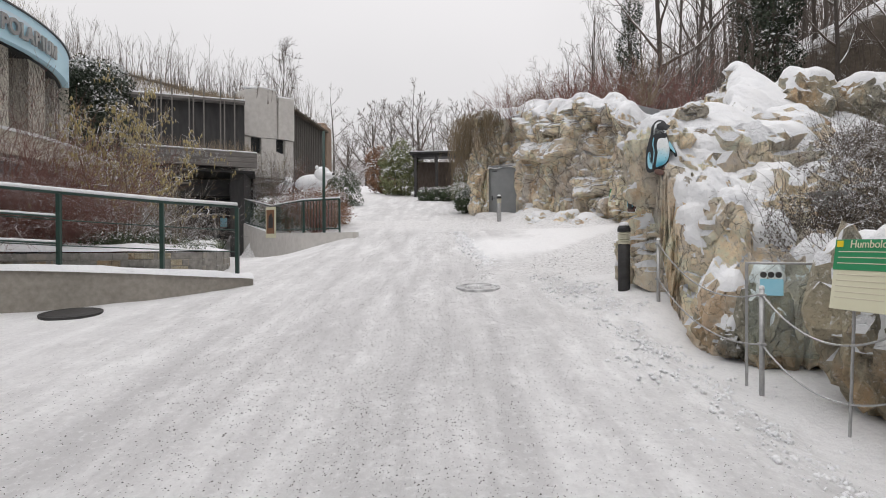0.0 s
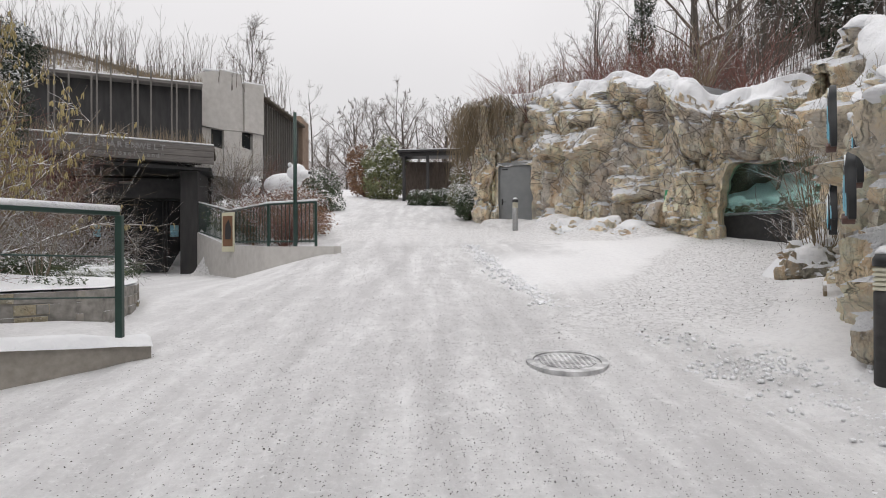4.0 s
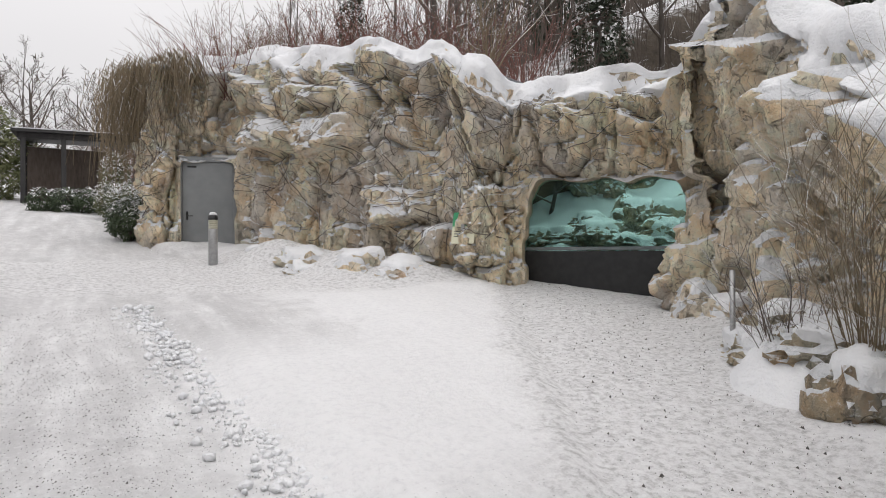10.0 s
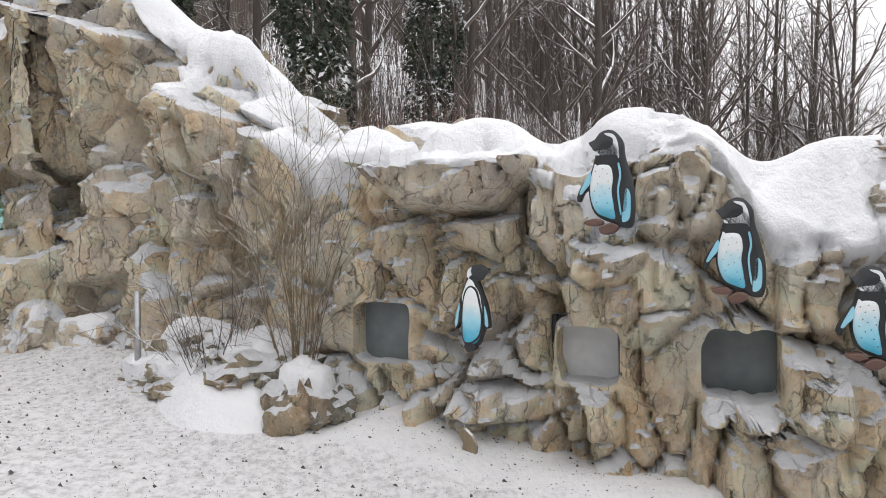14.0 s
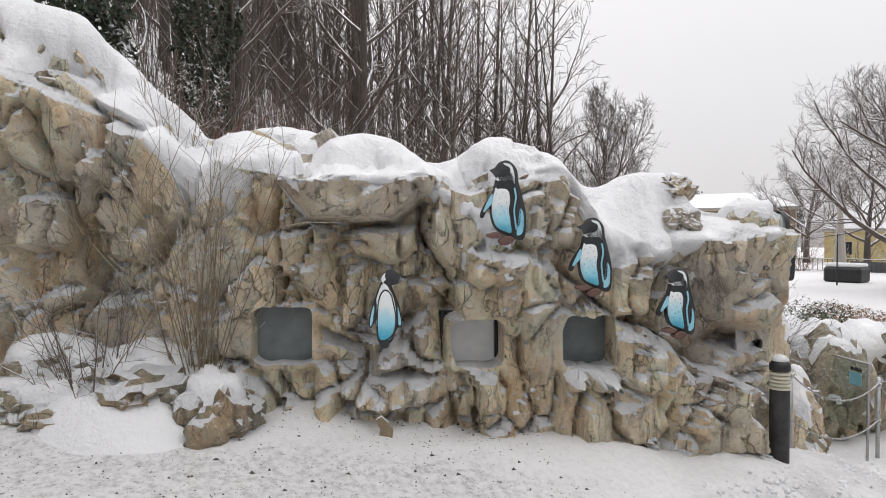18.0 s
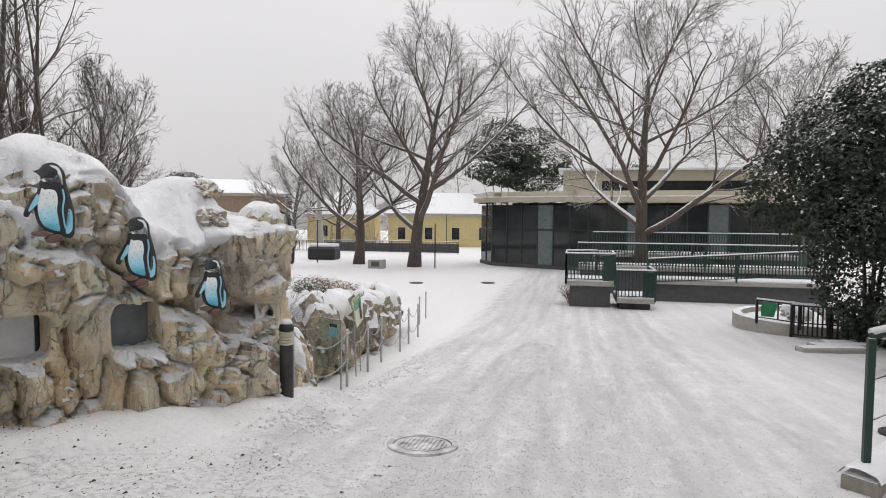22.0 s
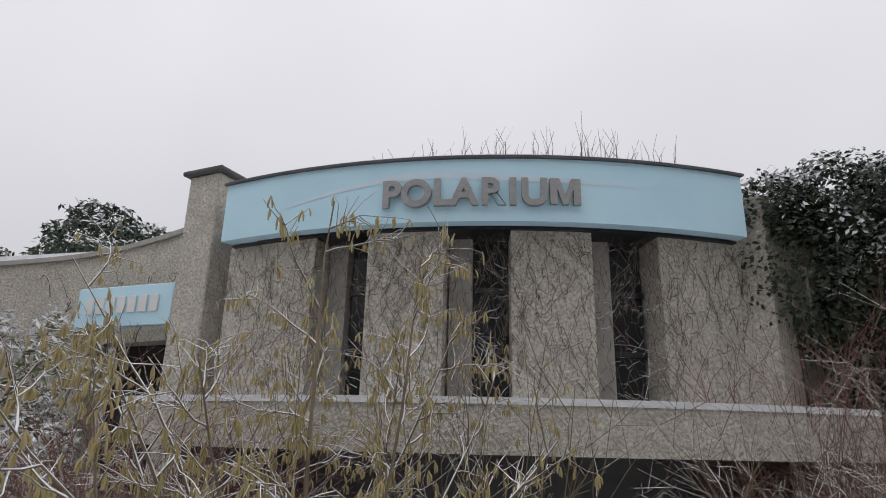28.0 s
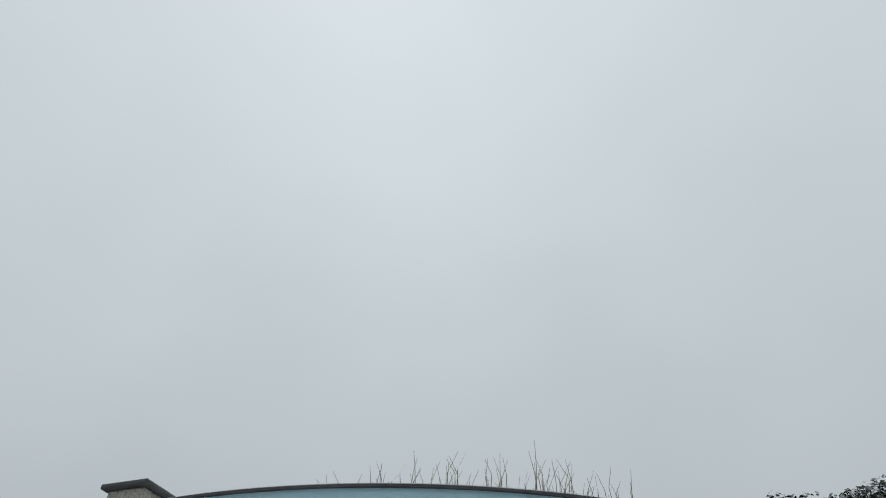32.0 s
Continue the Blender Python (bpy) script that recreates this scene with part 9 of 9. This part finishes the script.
# ---- looking back down the lane ----
bigs = [grow_tree(810, 17, 0.42, 0.24, 8.4, 15, 16, 9, 0.05, 30, 0.013, 0.66, 2, 0.07), grow_tree(811, 20.5, 0.5, 0.22, 10.0, 17, 16, 9, 0.0, 30, 0.014, 0.68, 2, 0.07), grow_tree(812, 17, 0.40, 0.26, 9.4, 16, 15, 9, 0.0, 24, 0.011, 0.7, 3, 0.06), grow_tree(813, 17.0, 0.38, 0.3, 8.0, 14, 13, 8, 0.0, 32, 0.014, 0.66, 2, 0.07)]
for (x, y), b, lab, rz in (((15.1, -29.2), bigs[0], "large bare tree leaning over the snowy square", 200), ((10.4, -28.0), bigs[1], "very large bare tree with snow on its branches", 40), ((-4.4, -17.2), bigs[2], "broad bare tree growing beside the ramps", 100), ((-15.0, -27.0), bigs[3], "tall bare tree behind the ivy", 0)):
    put_tree("park_tree", b, (x, y, ground_z(x, y) - 0.1), lab, "tree", "park trees", rz)
pk = bpy.data.objects["park_tree"]
round_tree = grow_tree(815, 13.0, 0.3, 0.2, 6.2, 18, 14, 8, 0.0, 34, 0.016, 0.72, 2, 0.07)
rt = put_tree("park_tree", round_tree, (25.4, -14.8, -0.4), "round-crowned bare tree behind the rock wall", "tree", "park trees", 0)
rt.scale = (0.8, 0.8, 1.05)
for x, y, s, rz in ((31.0, -11.5, 0.95, 80), (30.0, -20.0, 0.75, 160)):
    copy_thing(rt, pose(x, y, -0.4, 0, 0, rz)).scale = (s, s, s)
for x, y, s, rz in ((24, -48, 0.8, 40), (34, -58, 0.9, 90)):
    copy_thing(pk, pose(x, y, -0.7, 0, 0, rz)).scale = (s, s, s)
far_round = grow_tree(830, 12, 0.3, 0.2, 5.6, 13, 5, 3, 0, 32, 0.04, 0.7, 0, 0.06)
lt = put_tree("lane_tree", far_round, (2.0, 80, float(np.interp(80, PY, PZ))), "rounded bare tree beyond the head of the lane", "tree", "lane trees", 0)
for k in range(15):
    x, y = -12 + 2.6 * k + 1.5 * math.sin(k * 2.7), 78 + 13 * math.sin(k * 1.9) + 0.5 * k
    copy_thing(lt, pose(x, y, float(np.interp(y, PY, PZ)) - 0.3 + max(0, x) * 0.12, 0, 0, 51 * k)).scale = (1, 1, 0.75 + 0.12 * (k % 4))
for k in range(26):
    x, y = 5.0 + 0.75 * k + 2.0 * math.sin(k * 2.1), 58 + 9 * math.sin(k * 1.3) + 0.4 * k
    copy_thing(lt, pose(x, y, hill_z(x, y) - 0.3, 0, 0, 83 * k)).scale = (0.62, 0.62, 0.60 + 0.06 * (k % 4))
for k, (x, y, h) in enumerate(((4.0, -63, 15.0), (8.0, -64, 16.5), (-9.0, -64, 10.0), (56, -66, 9.0), (63, -78, 10.5), (46, -72, 8.0))):
    leafy_thing("dark_pine", "broad dark pine with flat snowy layers", "conifer", (x, y, -0.7), [(0, 0, h * 0.55, 3.6, 1.6), (-1.5, 0.5, h * 0.7, 3.6, 1.7), (1.8, -0.5, h * 0.75, 3.2, 1.6), (0, 0, h * 0.9, 2.8, 1.5), (2.8, 0, h * 0.58, 2.2, 1.2), (-3.0, 0, h * 0.6, 2.2, 1.2)], 7000, 0.16, M_PINE, None, "background pines", 1.6, None, 0.12)
for x, y, s, h in ((-22, 4.0, 2.4, 6.6), (-17.5, 0.5, 2.2, 6.3), (-16.5, -2.5, 1.9, 5.0), (-19.5, 7.0, 1.8, 4.8)):
    leafy_thing("dark_pine", "dark pine behind the curved building, snow on its layers", "conifer", (x, y, 2.5), [(0, 0, h, s * 0.75, 0.5), (0.9, 0.9, h - 0.9, s * 0.8, 0.5), (-0.9, -1.1, h - 0.8, s * 0.75, 0.5), (0.2, 0, h + 0.7, s * 0.45, 0.4), (-0.4, 1.2, h + 0.2, s * 0.4, 0.4)], 6500, 0.075, M_PINE, None, "background pines", 1.6)

pav = thing("glass_pavilion", "long low glass pavilion with a cream roof edge", "building", (-3, -30, -0.62))
PV = [(-16.0, -26.5), (-0.8, -28.4), (5.0, -31.0), (6.2, -33.5)]
for i in range(3):
    a, b = Vector((PV[i][0] + 3, PV[i][1] + 30, 0)), Vector((PV[i + 1][0] + 3, PV[i + 1][1] + 30, 0))
    L = (b - a).length
    rz = math.degrees(math.atan2((b - a).y, (b - a).x))
    mm = Matrix.Translation(a) @ pose(0, 0, 0, 0, 0, rz)
    cnt = max(1, round(L / 1.25))
    for k in range(cnt):
        u0, u1 = L * k / cnt, L * (k + 1) / cnt
        for z0, z1 in ((0.25, 2.75), (2.85, 4.6)):
            # every fourth pane is plain grey, a lighter reflection painted into its colour
            part("pane", MB().box(u0 + 0.04, u1 - 0.04, -0.02, 0.02, z0, z1, 0.004, mm), M_GLASSD if (3 * k + i) % 4 else M_GREYPANE, pav)
        part("mullion", MB().box(u0 - 0.045, u0 + 0.045, -0.08, 0.08, 0, 4.7, 0.01, mm), M_GREEN, pav)
        part("bracket", MB().box(u0 - 0.03, u0 + 0.03, -0.08, 0.7, 4.7, 4.78, 0.01, mm), M_BLACK, pav)
    part("transom", MB().box(0, L, -0.07, 0.07, 2.75, 2.85, 0.01, mm), M_BLACK, pav)
    part("plinth", MB().box(0, L, -0.1, 0.12, -0.3, 0.25, 0.01, mm), M_DGREY, pav)
    part("roof_edge", MB().box(-0.3, L + 0.3, -0.3, 0.6, 4.8, 5.15, 0.02, mm), M_CREAM, pav, "cream roof edge")
    part("upper_fascia", MB().box(-0.3, L + 0.3, -1.2, -0.6, 5.15, 5.6, 0.02, mm), M_CREAM, pav)
    part("roof_snow", MB().box(-0.3, L + 0.3, -4.0, 0.6, 5.152, 5.22, 0.02, mm), M_SNOW, pav)
    part("back_wall", MB().box(0, L, -3.2, -3.0, -0.3, 4.8, 0.01, mm), M_BAMBOO if i == 0 else M_DGREY, pav, "planting behind the glass")
part("upper_storey", MB().box(-13.5, 2.8, -9, -4.5, 4.6, 7.4, 0.04), M_CREAM, pav, "cream upper storey")
part("upper_window", MB().box(-12.5, -0.2, -4.5, -4.45, 5.6, 6.6, 0.02), M_GLASSD, pav, "dark window band")
part("upper_roof", MB().box(-13.9, 3.2, -9.3, -4.1, 7.4, 7.6, 0.03), M_SNOW, pav)


def railing(at, pts, height, label, bars=0.13, group="ramp railings", mat=None):
    e = thing("railing", label, "railing", at, group)
    mat = mat or M_GREEN
    part("top_bar", MB().tube([(x, y, z + height) for x, y, z in pts], 0.03, 6), mat, e)
    part("snow", MB().tube([(x, y, z + height + 0.035) for x, y, z in pts], 0.035, 5), M_SNOW, e)
    part("bottom_bar", MB().tube([(x, y, z + 0.1) for x, y, z in pts], 0.02, 5), mat, e)
    me = MB().box(-0.018, 0.018, -0.018, 0.018, 0.08, height, 0.002).mesh("baluster", mat)
    for i in range(len(pts) - 1):
        a, b = Vector(pts[i]), Vector(pts[i + 1])
        for k in range(max(1, int((b - a).length / bars))):
            p = a.lerp(b, (k + 0.5) / max(1, int((b - a).length / bars)))
            ob = new("baluster", me)
            ob.parent = e
            ob.location = p
    for p in pts:
        part("post", MB().box(p[0] - 0.035, p[0] + 0.035, p[1] - 0.035, p[1] + 0.035, p[2] - 0.1, p[2] + height, 0.006), mat, e)
    return e


ramps = thing("visitor_ramp", "zigzag concrete visitor ramp covered with snow", "ramp", (-3, -10, -0.45))
for x0, x1, y0, y1, z in ((0.4, 2.3, -1.2, 0.8, 1.05), (-1.1, 0.35, -1.0, 1.1, 0.45), (-8.5, -1.2, -3.6, -2.2, 0.9), (-9.5, 1.8, -6.4, -4.6, 1.25), (-9.0, 1.0, -9.5, -7.6, 1.7)):
    part("deck", MB().box(x0, x1, y0, y1, z - 0.18, z, 0.02), M_CONC, ramps)
    part("snow", MB().box(x0 + 0.02, x1 - 0.02, y0 + 0.02, y1 - 0.02, z + 0.002, z + 0.07, 0.03), M_SNOW, ramps)
    part("support", MB().box(x0 + 0.15, x1 - 0.15, y0 + 0.2, y1 - 0.2, -0.4, z - 0.182, 0.02), M_DARK if x1 < 2 and y0 > -2 else M_DGREY, ramps)
RB = "dark green railing with upright bars and snow on its top bar"
railing((-3, -10, -0.45), [(2.3, 0.8, 1.05), (0.4, 0.8, 1.05), (0.4, -1.2, 1.05)], 1.1, RB)
railing((-3, -10, -0.45), [(2.3, 0.8, 1.05), (2.3, -1.2, 1.05), (1.0, -1.6, 1.05)], 1.1, RB)
railing((-3, -10, -0.45), [(0.35, 1.1, 0.45), (-1.1, 1.1, 0.45), (-1.1, -1.0, 0.45)], 1.1, RB)
railing((-3, -10, -0.45), [(-1.2, -2.2, 0.7), (-4.8, -2.2, 0.95), (-8.5, -2.2, 1.2)], 1.1, RB)
railing((-3, -10, -0.45), [(1.8, -4.6, 1.25), (-4.0, -4.6, 1.25), (-9.5, -4.6, 1.25)], 1.1, RB)
railing((-3, -10, -0.45), [(1.0, -7.6, 1.7), (-4.0, -7.6, 1.7), (-9.0, -7.6, 1.7)], 1.1, RB)
for x0, x1 in ((0.45, 0.85), (-1.05, -0.65)):
    part("screen", MB().box(x0, x1, 0.76 if x0 > 0 else 1.0, 0.8 if x0 > 0 else 1.04, 1.1 if x0 > 0 else 0.5, 2.1 if x0 > 0 else 1.5, 0.01), M_GREEN, ramps, "green screen panel")
put_shrub("garden_bush", grow_shrub(640, 1.0, 0.5, 40, 5, 0.01, 0, 0.6, 0.25, 1), M_TWIGR, (-0.9, -10.5, -0.5), "rust-red shrub beside the ramp")
# round pool with railing and a small animal figure
pw = MB()
ring = [(-8.6 + 2.5 * math.cos(radians(a)), -5.4 + 2.4 * math.sin(radians(a))) for a in range(0, 360, 15)]
inner = [(-8.6 + 2.25 * math.cos(radians(a)), -5.4 + 2.15 * math.sin(radians(a))) for a in range(0, 360, 15)]
for k in range(24):
    q = (k + 1) % 24
    pw.slab([ring[k], ring[q], inner[q], inner[k]], -0.7, 0.12)
structure("pool_wall", pw, M_CONC, "round concrete pool wall with snow", False, "wall")
structure("pool_snow", MB().slab(inner, -0.3, -0.05), M_SNOW, "snow lying in the round pool", False, "snow")
railing((0, 0, 0), [(*ring[k], 0.1) for k in range(2, 15, 2)], 0.62, "low black railing round the pool", 0.9, "pool railings", M_BLACK)
railing((0, 0, 0), [(-7.15, -3.4, -0.25), (-7.95, -2.85, -0.22), (-8.6, -2.5, -0.2)], 0.95, "black barred gate beside the pool", 0.11, "pool railings", M_BLACK)
for k in range(5):
    boulder((-8.8 + 0.7 * math.cos(k * 2.1), -5.5 + 0.9 * math.sin(k * 1.7), 0.1), (0.35, 0.3, 0.22), 40 * k, 160 + k, "snowy stone in the round pool", M_ROCKG, 0.12, "pool stones", 0, 0.0)
fg = part("animal_figure", MB().prism([(-0.2, 0), (0.15, 0), (0.2, 0.2), (0.25, 0.42), (0.1, 0.5), (-0.15, 0.45), (-0.22, 0.3)], -0.08, 0.08), M_SIGNG)
fg.matrix_basis = pose(-7.0, -5.0, 0.1, 0, 0, 160)
tagged(fg, "small green cut-out figure in the pool", "sculpture")
for k in range(3):
    ob = part("stone_step", MB().box(-0.9, 0.7, -0.2, 0.2, -0.2, 0.14, 0.03), M_CONC)
    ob.matrix_basis = pose(-7.0 - 0.5 * k, -0.4 - 0.7 * k, ground_z(-7, -0.5 - 0.7 * k) + 0.0, 0, 0, 12)
    tagged(ob, "low stone step edged with snow", "step", "stone steps")

# far houses, square furniture
def house(at, w, d, h, rh, rz, mat, label, wins=3):
    e = thing("house", label, "house", at, "background houses", rz)
    part("wall", MB().box(-w / 2, w / 2, -d / 2, d / 2, -0.5, h, 0.03), mat, e)
    o = 0.5
    part("roof", MB().add([(-w / 2 - o, -d / 2 - o, h), (w / 2 + o, -d / 2 - o, h), (w / 2 + o, d / 2 + o, h), (-w / 2 - o, d / 2 + o, h), (-w / 2 + d * 0.4, 0, h + rh), (w / 2 - d * 0.4, 0, h + rh), (-w / 2 - o, -d / 2 - o, h - 0.15), (w / 2 + o, -d / 2 - o, h - 0.15), (w / 2 + o, d / 2 + o, h - 0.15), (-w / 2 - o, d / 2 + o, h - 0.15)], [(0, 1, 5, 4), (1, 2, 5), (2, 3, 4, 5), (3, 0, 4), (6, 7, 1, 0), (7, 8, 2, 1), (8, 9, 3, 2), (9, 6, 0, 3), (9, 8, 7, 6)]), M_TILE, e, "hipped roof under thin snow")
    part("cornice", MB().box(-w / 2 - 0.15, w / 2 + 0.15, d / 2 - 0.02, d / 2 + 0.15, h - 0.4, h - 0.16, 0.02), M_CREAM, e)
    for k in range(wins):
        x = -w / 2 + w * (k + 0.5) / wins
        q = part("window", MB().box(x - 0.45, x + 0.45, d / 2 - 0.05, d / 2 + 0.04, 0.9, 2.3, 0.02), M_GLASSD, e)
        part("window_frame", MB().box(x - 0.55, x - 0.45, d / 2, d / 2 + 0.07, 0.8, 2.4, 0.01).box(x + 0.45, x + 0.55, d / 2, d / 2 + 0.07, 0.8, 2.4, 0.01).box(x - 0.55, x + 0.55, d / 2, d / 2 + 0.07, 2.3, 2.4, 0.01), M_CREAM, q)
    return e


house((14.8, -60.5, -0.65), 13.0, 8.0, 4.0, 2.6, 8, M_OCHRE, "yellow rendered house with a snowy hipped roof", 4)
house((30.0, -66.0, -0.65), 9.0, 8.0, 3.8, 3.2, 12, M_OCHRE, "yellow rendered pavilion with a steep snowy roof", 2)
house((46.0, -62.0, -0.65), 16.0, 9.0, 6.5, 2.0, 25, M_BRICKR, "brown rendered building with a shallow snowy roof", 4)
house((-2.0, -66.0, -0.65), 9.0, 7.0, 4.0, 2.4, 0, M_OCHRE, "yellow rendered house half behind the pavilion", 3)
ps = thing("closed_parasol", "tall closed canvas parasol on the terrace", "parasol", (21.0, -35.5, -0.65))
part("pole", MB().tube([(0, 0, 0), (0, 0, 5.9)], 0.05, 8), M_STEEL, ps)
part("canvas", MB().lathe([(0.42, 0.9), (0.36, 2.4), (0.24, 4.2), (0.12, 5.5), (0.03, 5.7)], 14), M_CLOTH, ps, "folded pale canvas", True)
part("base", MB().box(-0.5, 0.5, -0.5, 0.5, -0.1, 0.15, 0.03), M_CONC, ps)
for x, y in ((19.5, -33.0), (26.5, -34.0)):
    e = thing("covered_furniture", "dark covered furniture heap capped with snow", "furniture", (x, y, -0.65))
    part("cover", MB().box(-1.2, 1.2, -0.8, 0.8, 0, 1.1, 0.15), M_BLACK, e)
    part("snow", MB().box(-1.1, 1.1, -0.7, 0.7, 1.1, 1.35, 0.12), M_SNOW, e)
wbx = thing("stone_plinth", "grey stone box beside the trees", "plinth", (12.6, -26.0, -0.62))
part("block", MB().box(-0.55, 0.55, -0.4, 0.4, -0.1, 0.62, 0.03), M_CONC, wbx)
part("panel", MB().box(-0.3, 0.3, 0.4, 0.42, 0.15, 0.5, 0.01), M_DGREY, wbx)
for x, y, h, mat in ((8.6, -27.0, 3.2, M_BLACK), (18.6, -29.5, 3.4, M_BLACK), (12.0, -48.0, 3.8, M_GREEN), (5.0, -52.0, 3.0, M_STEEL)):
    ob = part("lamp_pole", MB().tube([(0, 0, -0.2), (0, 0, h)], [0.05, 0.04], 8), mat)
    ob.matrix_basis = pose(x, y, -0.62)
    tagged(ob, "slim dark pole beside the square", "pole", "square poles")
fe = railing((0, 0, 0), [(10.0, -44.0, -0.6), (17.0, -44.5, -0.6), (24.0, -43.5, -0.6), (32.0, -41.0, -0.6)], 1.1, "dark terrace railing at the square's edge", 0.35, "terrace railings", M_BLACK)
part("panel", MB().box(10.0, 24.0, -44.6, -44.5, -0.6, 0.3, 0.02), M_DGREY, fe)
leafy_thing("enclosure_hedge", "low brown-green hedge dusted with snow behind the enclosure rocks", "hedge", (5.4, 2.0, 0.4), [(0, 0, 0.6, 0.7, 0.55), (0.5, 0.9, 0.65, 0.7, 0.55), (0.2, -0.9, 0.6, 0.7, 0.55), (1.0, 0.2, 0.6, 0.7, 0.55), (0.9, -1.2, 0.6, 0.7, 0.55)], 6000, 0.03, M_HEDGE, None, "", 1.3, None, 0.25)
leafy_thing("clipped_beech_hedge", "low brown clipped hedge dusted with snow", "hedge", (8.0, -7.5, -0.4), [(-1.6, 1.6, 0.4, 0.9, 0.5), (-0.6, 0.6, 0.4, 0.9, 0.5), (0.4, -0.2, 0.4, 0.9, 0.5), (1.4, -1.2, 0.4, 0.9, 0.5), (2.3, -2.0, 0.4, 0.8, 0.5)], 7000, 0.035, M_BROWNLEAF)
for k in range(16):
    c = copy_thing(made[(0, 1, 3)[k % 3]], pose(20 + 2.4 * k, -47 - 4 * math.sin(k * 1.3) + 0.5 * k, -0.7, 0, 0, 71 * k))
    c.scale = (2.0, 2.0, 2.1)
for k in range(15):
    a = radians(205 + 10.0 * k)
    r = 95 + 12 * math.sin(k * 2.3)
    c = copy_thing(protos[k % 5], pose(r * math.cos(a) * 0.9 + 10, r * math.sin(a) + 5, -1.0, 0, 0, 50 * k))
    c.scale = (1.1, 1.1, 0.7 + 0.15 * (k % 3))
for k in range(30):
    x, y = -30 + 2.6 * k + 3 * math.sin(k * 3.3), 92 + 14 * math.sin(k * 1.7) + (0 if k % 2 else 14)
    c = copy_thing(protos[k % 5], pose(x, y, float(np.interp(y, PY, PZ)) - 0.5 + max(0, x) * 0.1, 0, 0, 77 * k))
    c.scale = (1.1, 1.1, 0.8 + 0.15 * (k % 3))
ot = put_tree("lane_oak", grow_tree(820, 13, 0.35, 0.25, 6.0, 16, 8, 6, 0, 35, 0.024), (-7.5, 92, 10.0), "gnarled old oak at the head of the lane", "tree", "", 30)
# ---- loose grit and clods of snow ----
rng = random.Random(3)
gr = MB()
for _ in range(30000):
    y = rng.uniform(0.8, 20) ** 1.0
    x = rng.gauss(-0.3, 1.3)
    if abs(x) > 3.2:
        continue
    s = rng.uniform(0.003, 0.0065)
    z = ground_z(x, y) + 0.016 * math.cos((x + 0.25 * math.sin(y * 0.13)) * 4.3) + 0.02 * noise.noise(Vector((x * 1.1, y * 0.7, 0))) + 0.012 * noise.noise(Vector((x * 4.5, y * 4.5, 5)))
    a = rng.uniform(0, 6)
    c_, s_ = math.cos(a) * s, math.sin(a) * s
    gr.add([(x + c_, y + s_, z), (x - s_, y + c_, z), (x - c_ - s_, y - s_ - c_, z), (x, y, z + s * 1.1)], [(0, 1, 3), (1, 2, 3), (2, 0, 3)])
for _ in range(9000):
    y = rng.uniform(10.8, 19.5)
    x = rng.uniform(0.3, 7.0)
    if -0.62 * y + x + 6.55 < 0 and y < 18.5:
        continue
    s = rng.uniform(0.003, 0.008) if rng.random() < 0.93 else rng.uniform(0.01, 0.02)
    z = ground_z(x, y) + 0.02 * noise.noise(Vector((x * 1.1, y * 0.7, 0))) + 0.012 * noise.noise(Vector((x * 4.5, y * 4.5, 5))) + 0.02 * max(0.0, noise.noise(Vector((x * 6, y * 6, 9)))) * smoothstep(1.0, 2.2, x) + bank(x, y)
    a = rng.uniform(0, 6)
    c_, s_ = math.cos(a) * s, math.sin(a) * s
    gr.add([(x + c_, y + s_, z), (x - s_, y + c_, z), (x - c_ - s_, y - s_ - c_, z), (x, y, z + s * 1.1)], [(0, 1, 3), (1, 2, 3), (2, 0, 3)])
tagged(part("grit", gr, M_GRIT), "dark grit strewn over the packed snow", "grit", "", "stuff")
cl = MB()
vs, fs = icosphere(1)
for _ in range(420):
    if rng.random() < 0.6:
        y0 = rng.uniform(1.5, 11)
        x0 = rng.gauss(2.3, 0.3) if y0 < 8.5 else rng.gauss(2.1, 0.3)
    else:
        y0 = rng.uniform(12.5, 20)
        x0 = 0.45 + 0.085 * (20 - y0) + rng.gauss(0, 0.12)
    for _k in range(rng.randrange(3, 14)):
        x, y = x0 + rng.gauss(0, 0.09), y0 + rng.gauss(0, 0.12)
        s = 0.006 + 0.026 * rng.random() ** 4 if y0 < 12 else 0.008 + 0.04 * rng.random() ** 3
        z = ground_z(x, y) + (bank(x, y) if x > 1.4 else 0.0) + 0.004
        cl.add([(x + v.x * s * rng.uniform(0.6, 1.4), y + v.y * s * rng.uniform(0.6, 1.4), z + v.z * s * rng.uniform(0.5, 1.1)) for v in vs], fs)
tagged(part("snow_clods", cl, M_SNOW, None, "", True), "clods of snow pushed aside along the lane", "snow", "", "stuff")
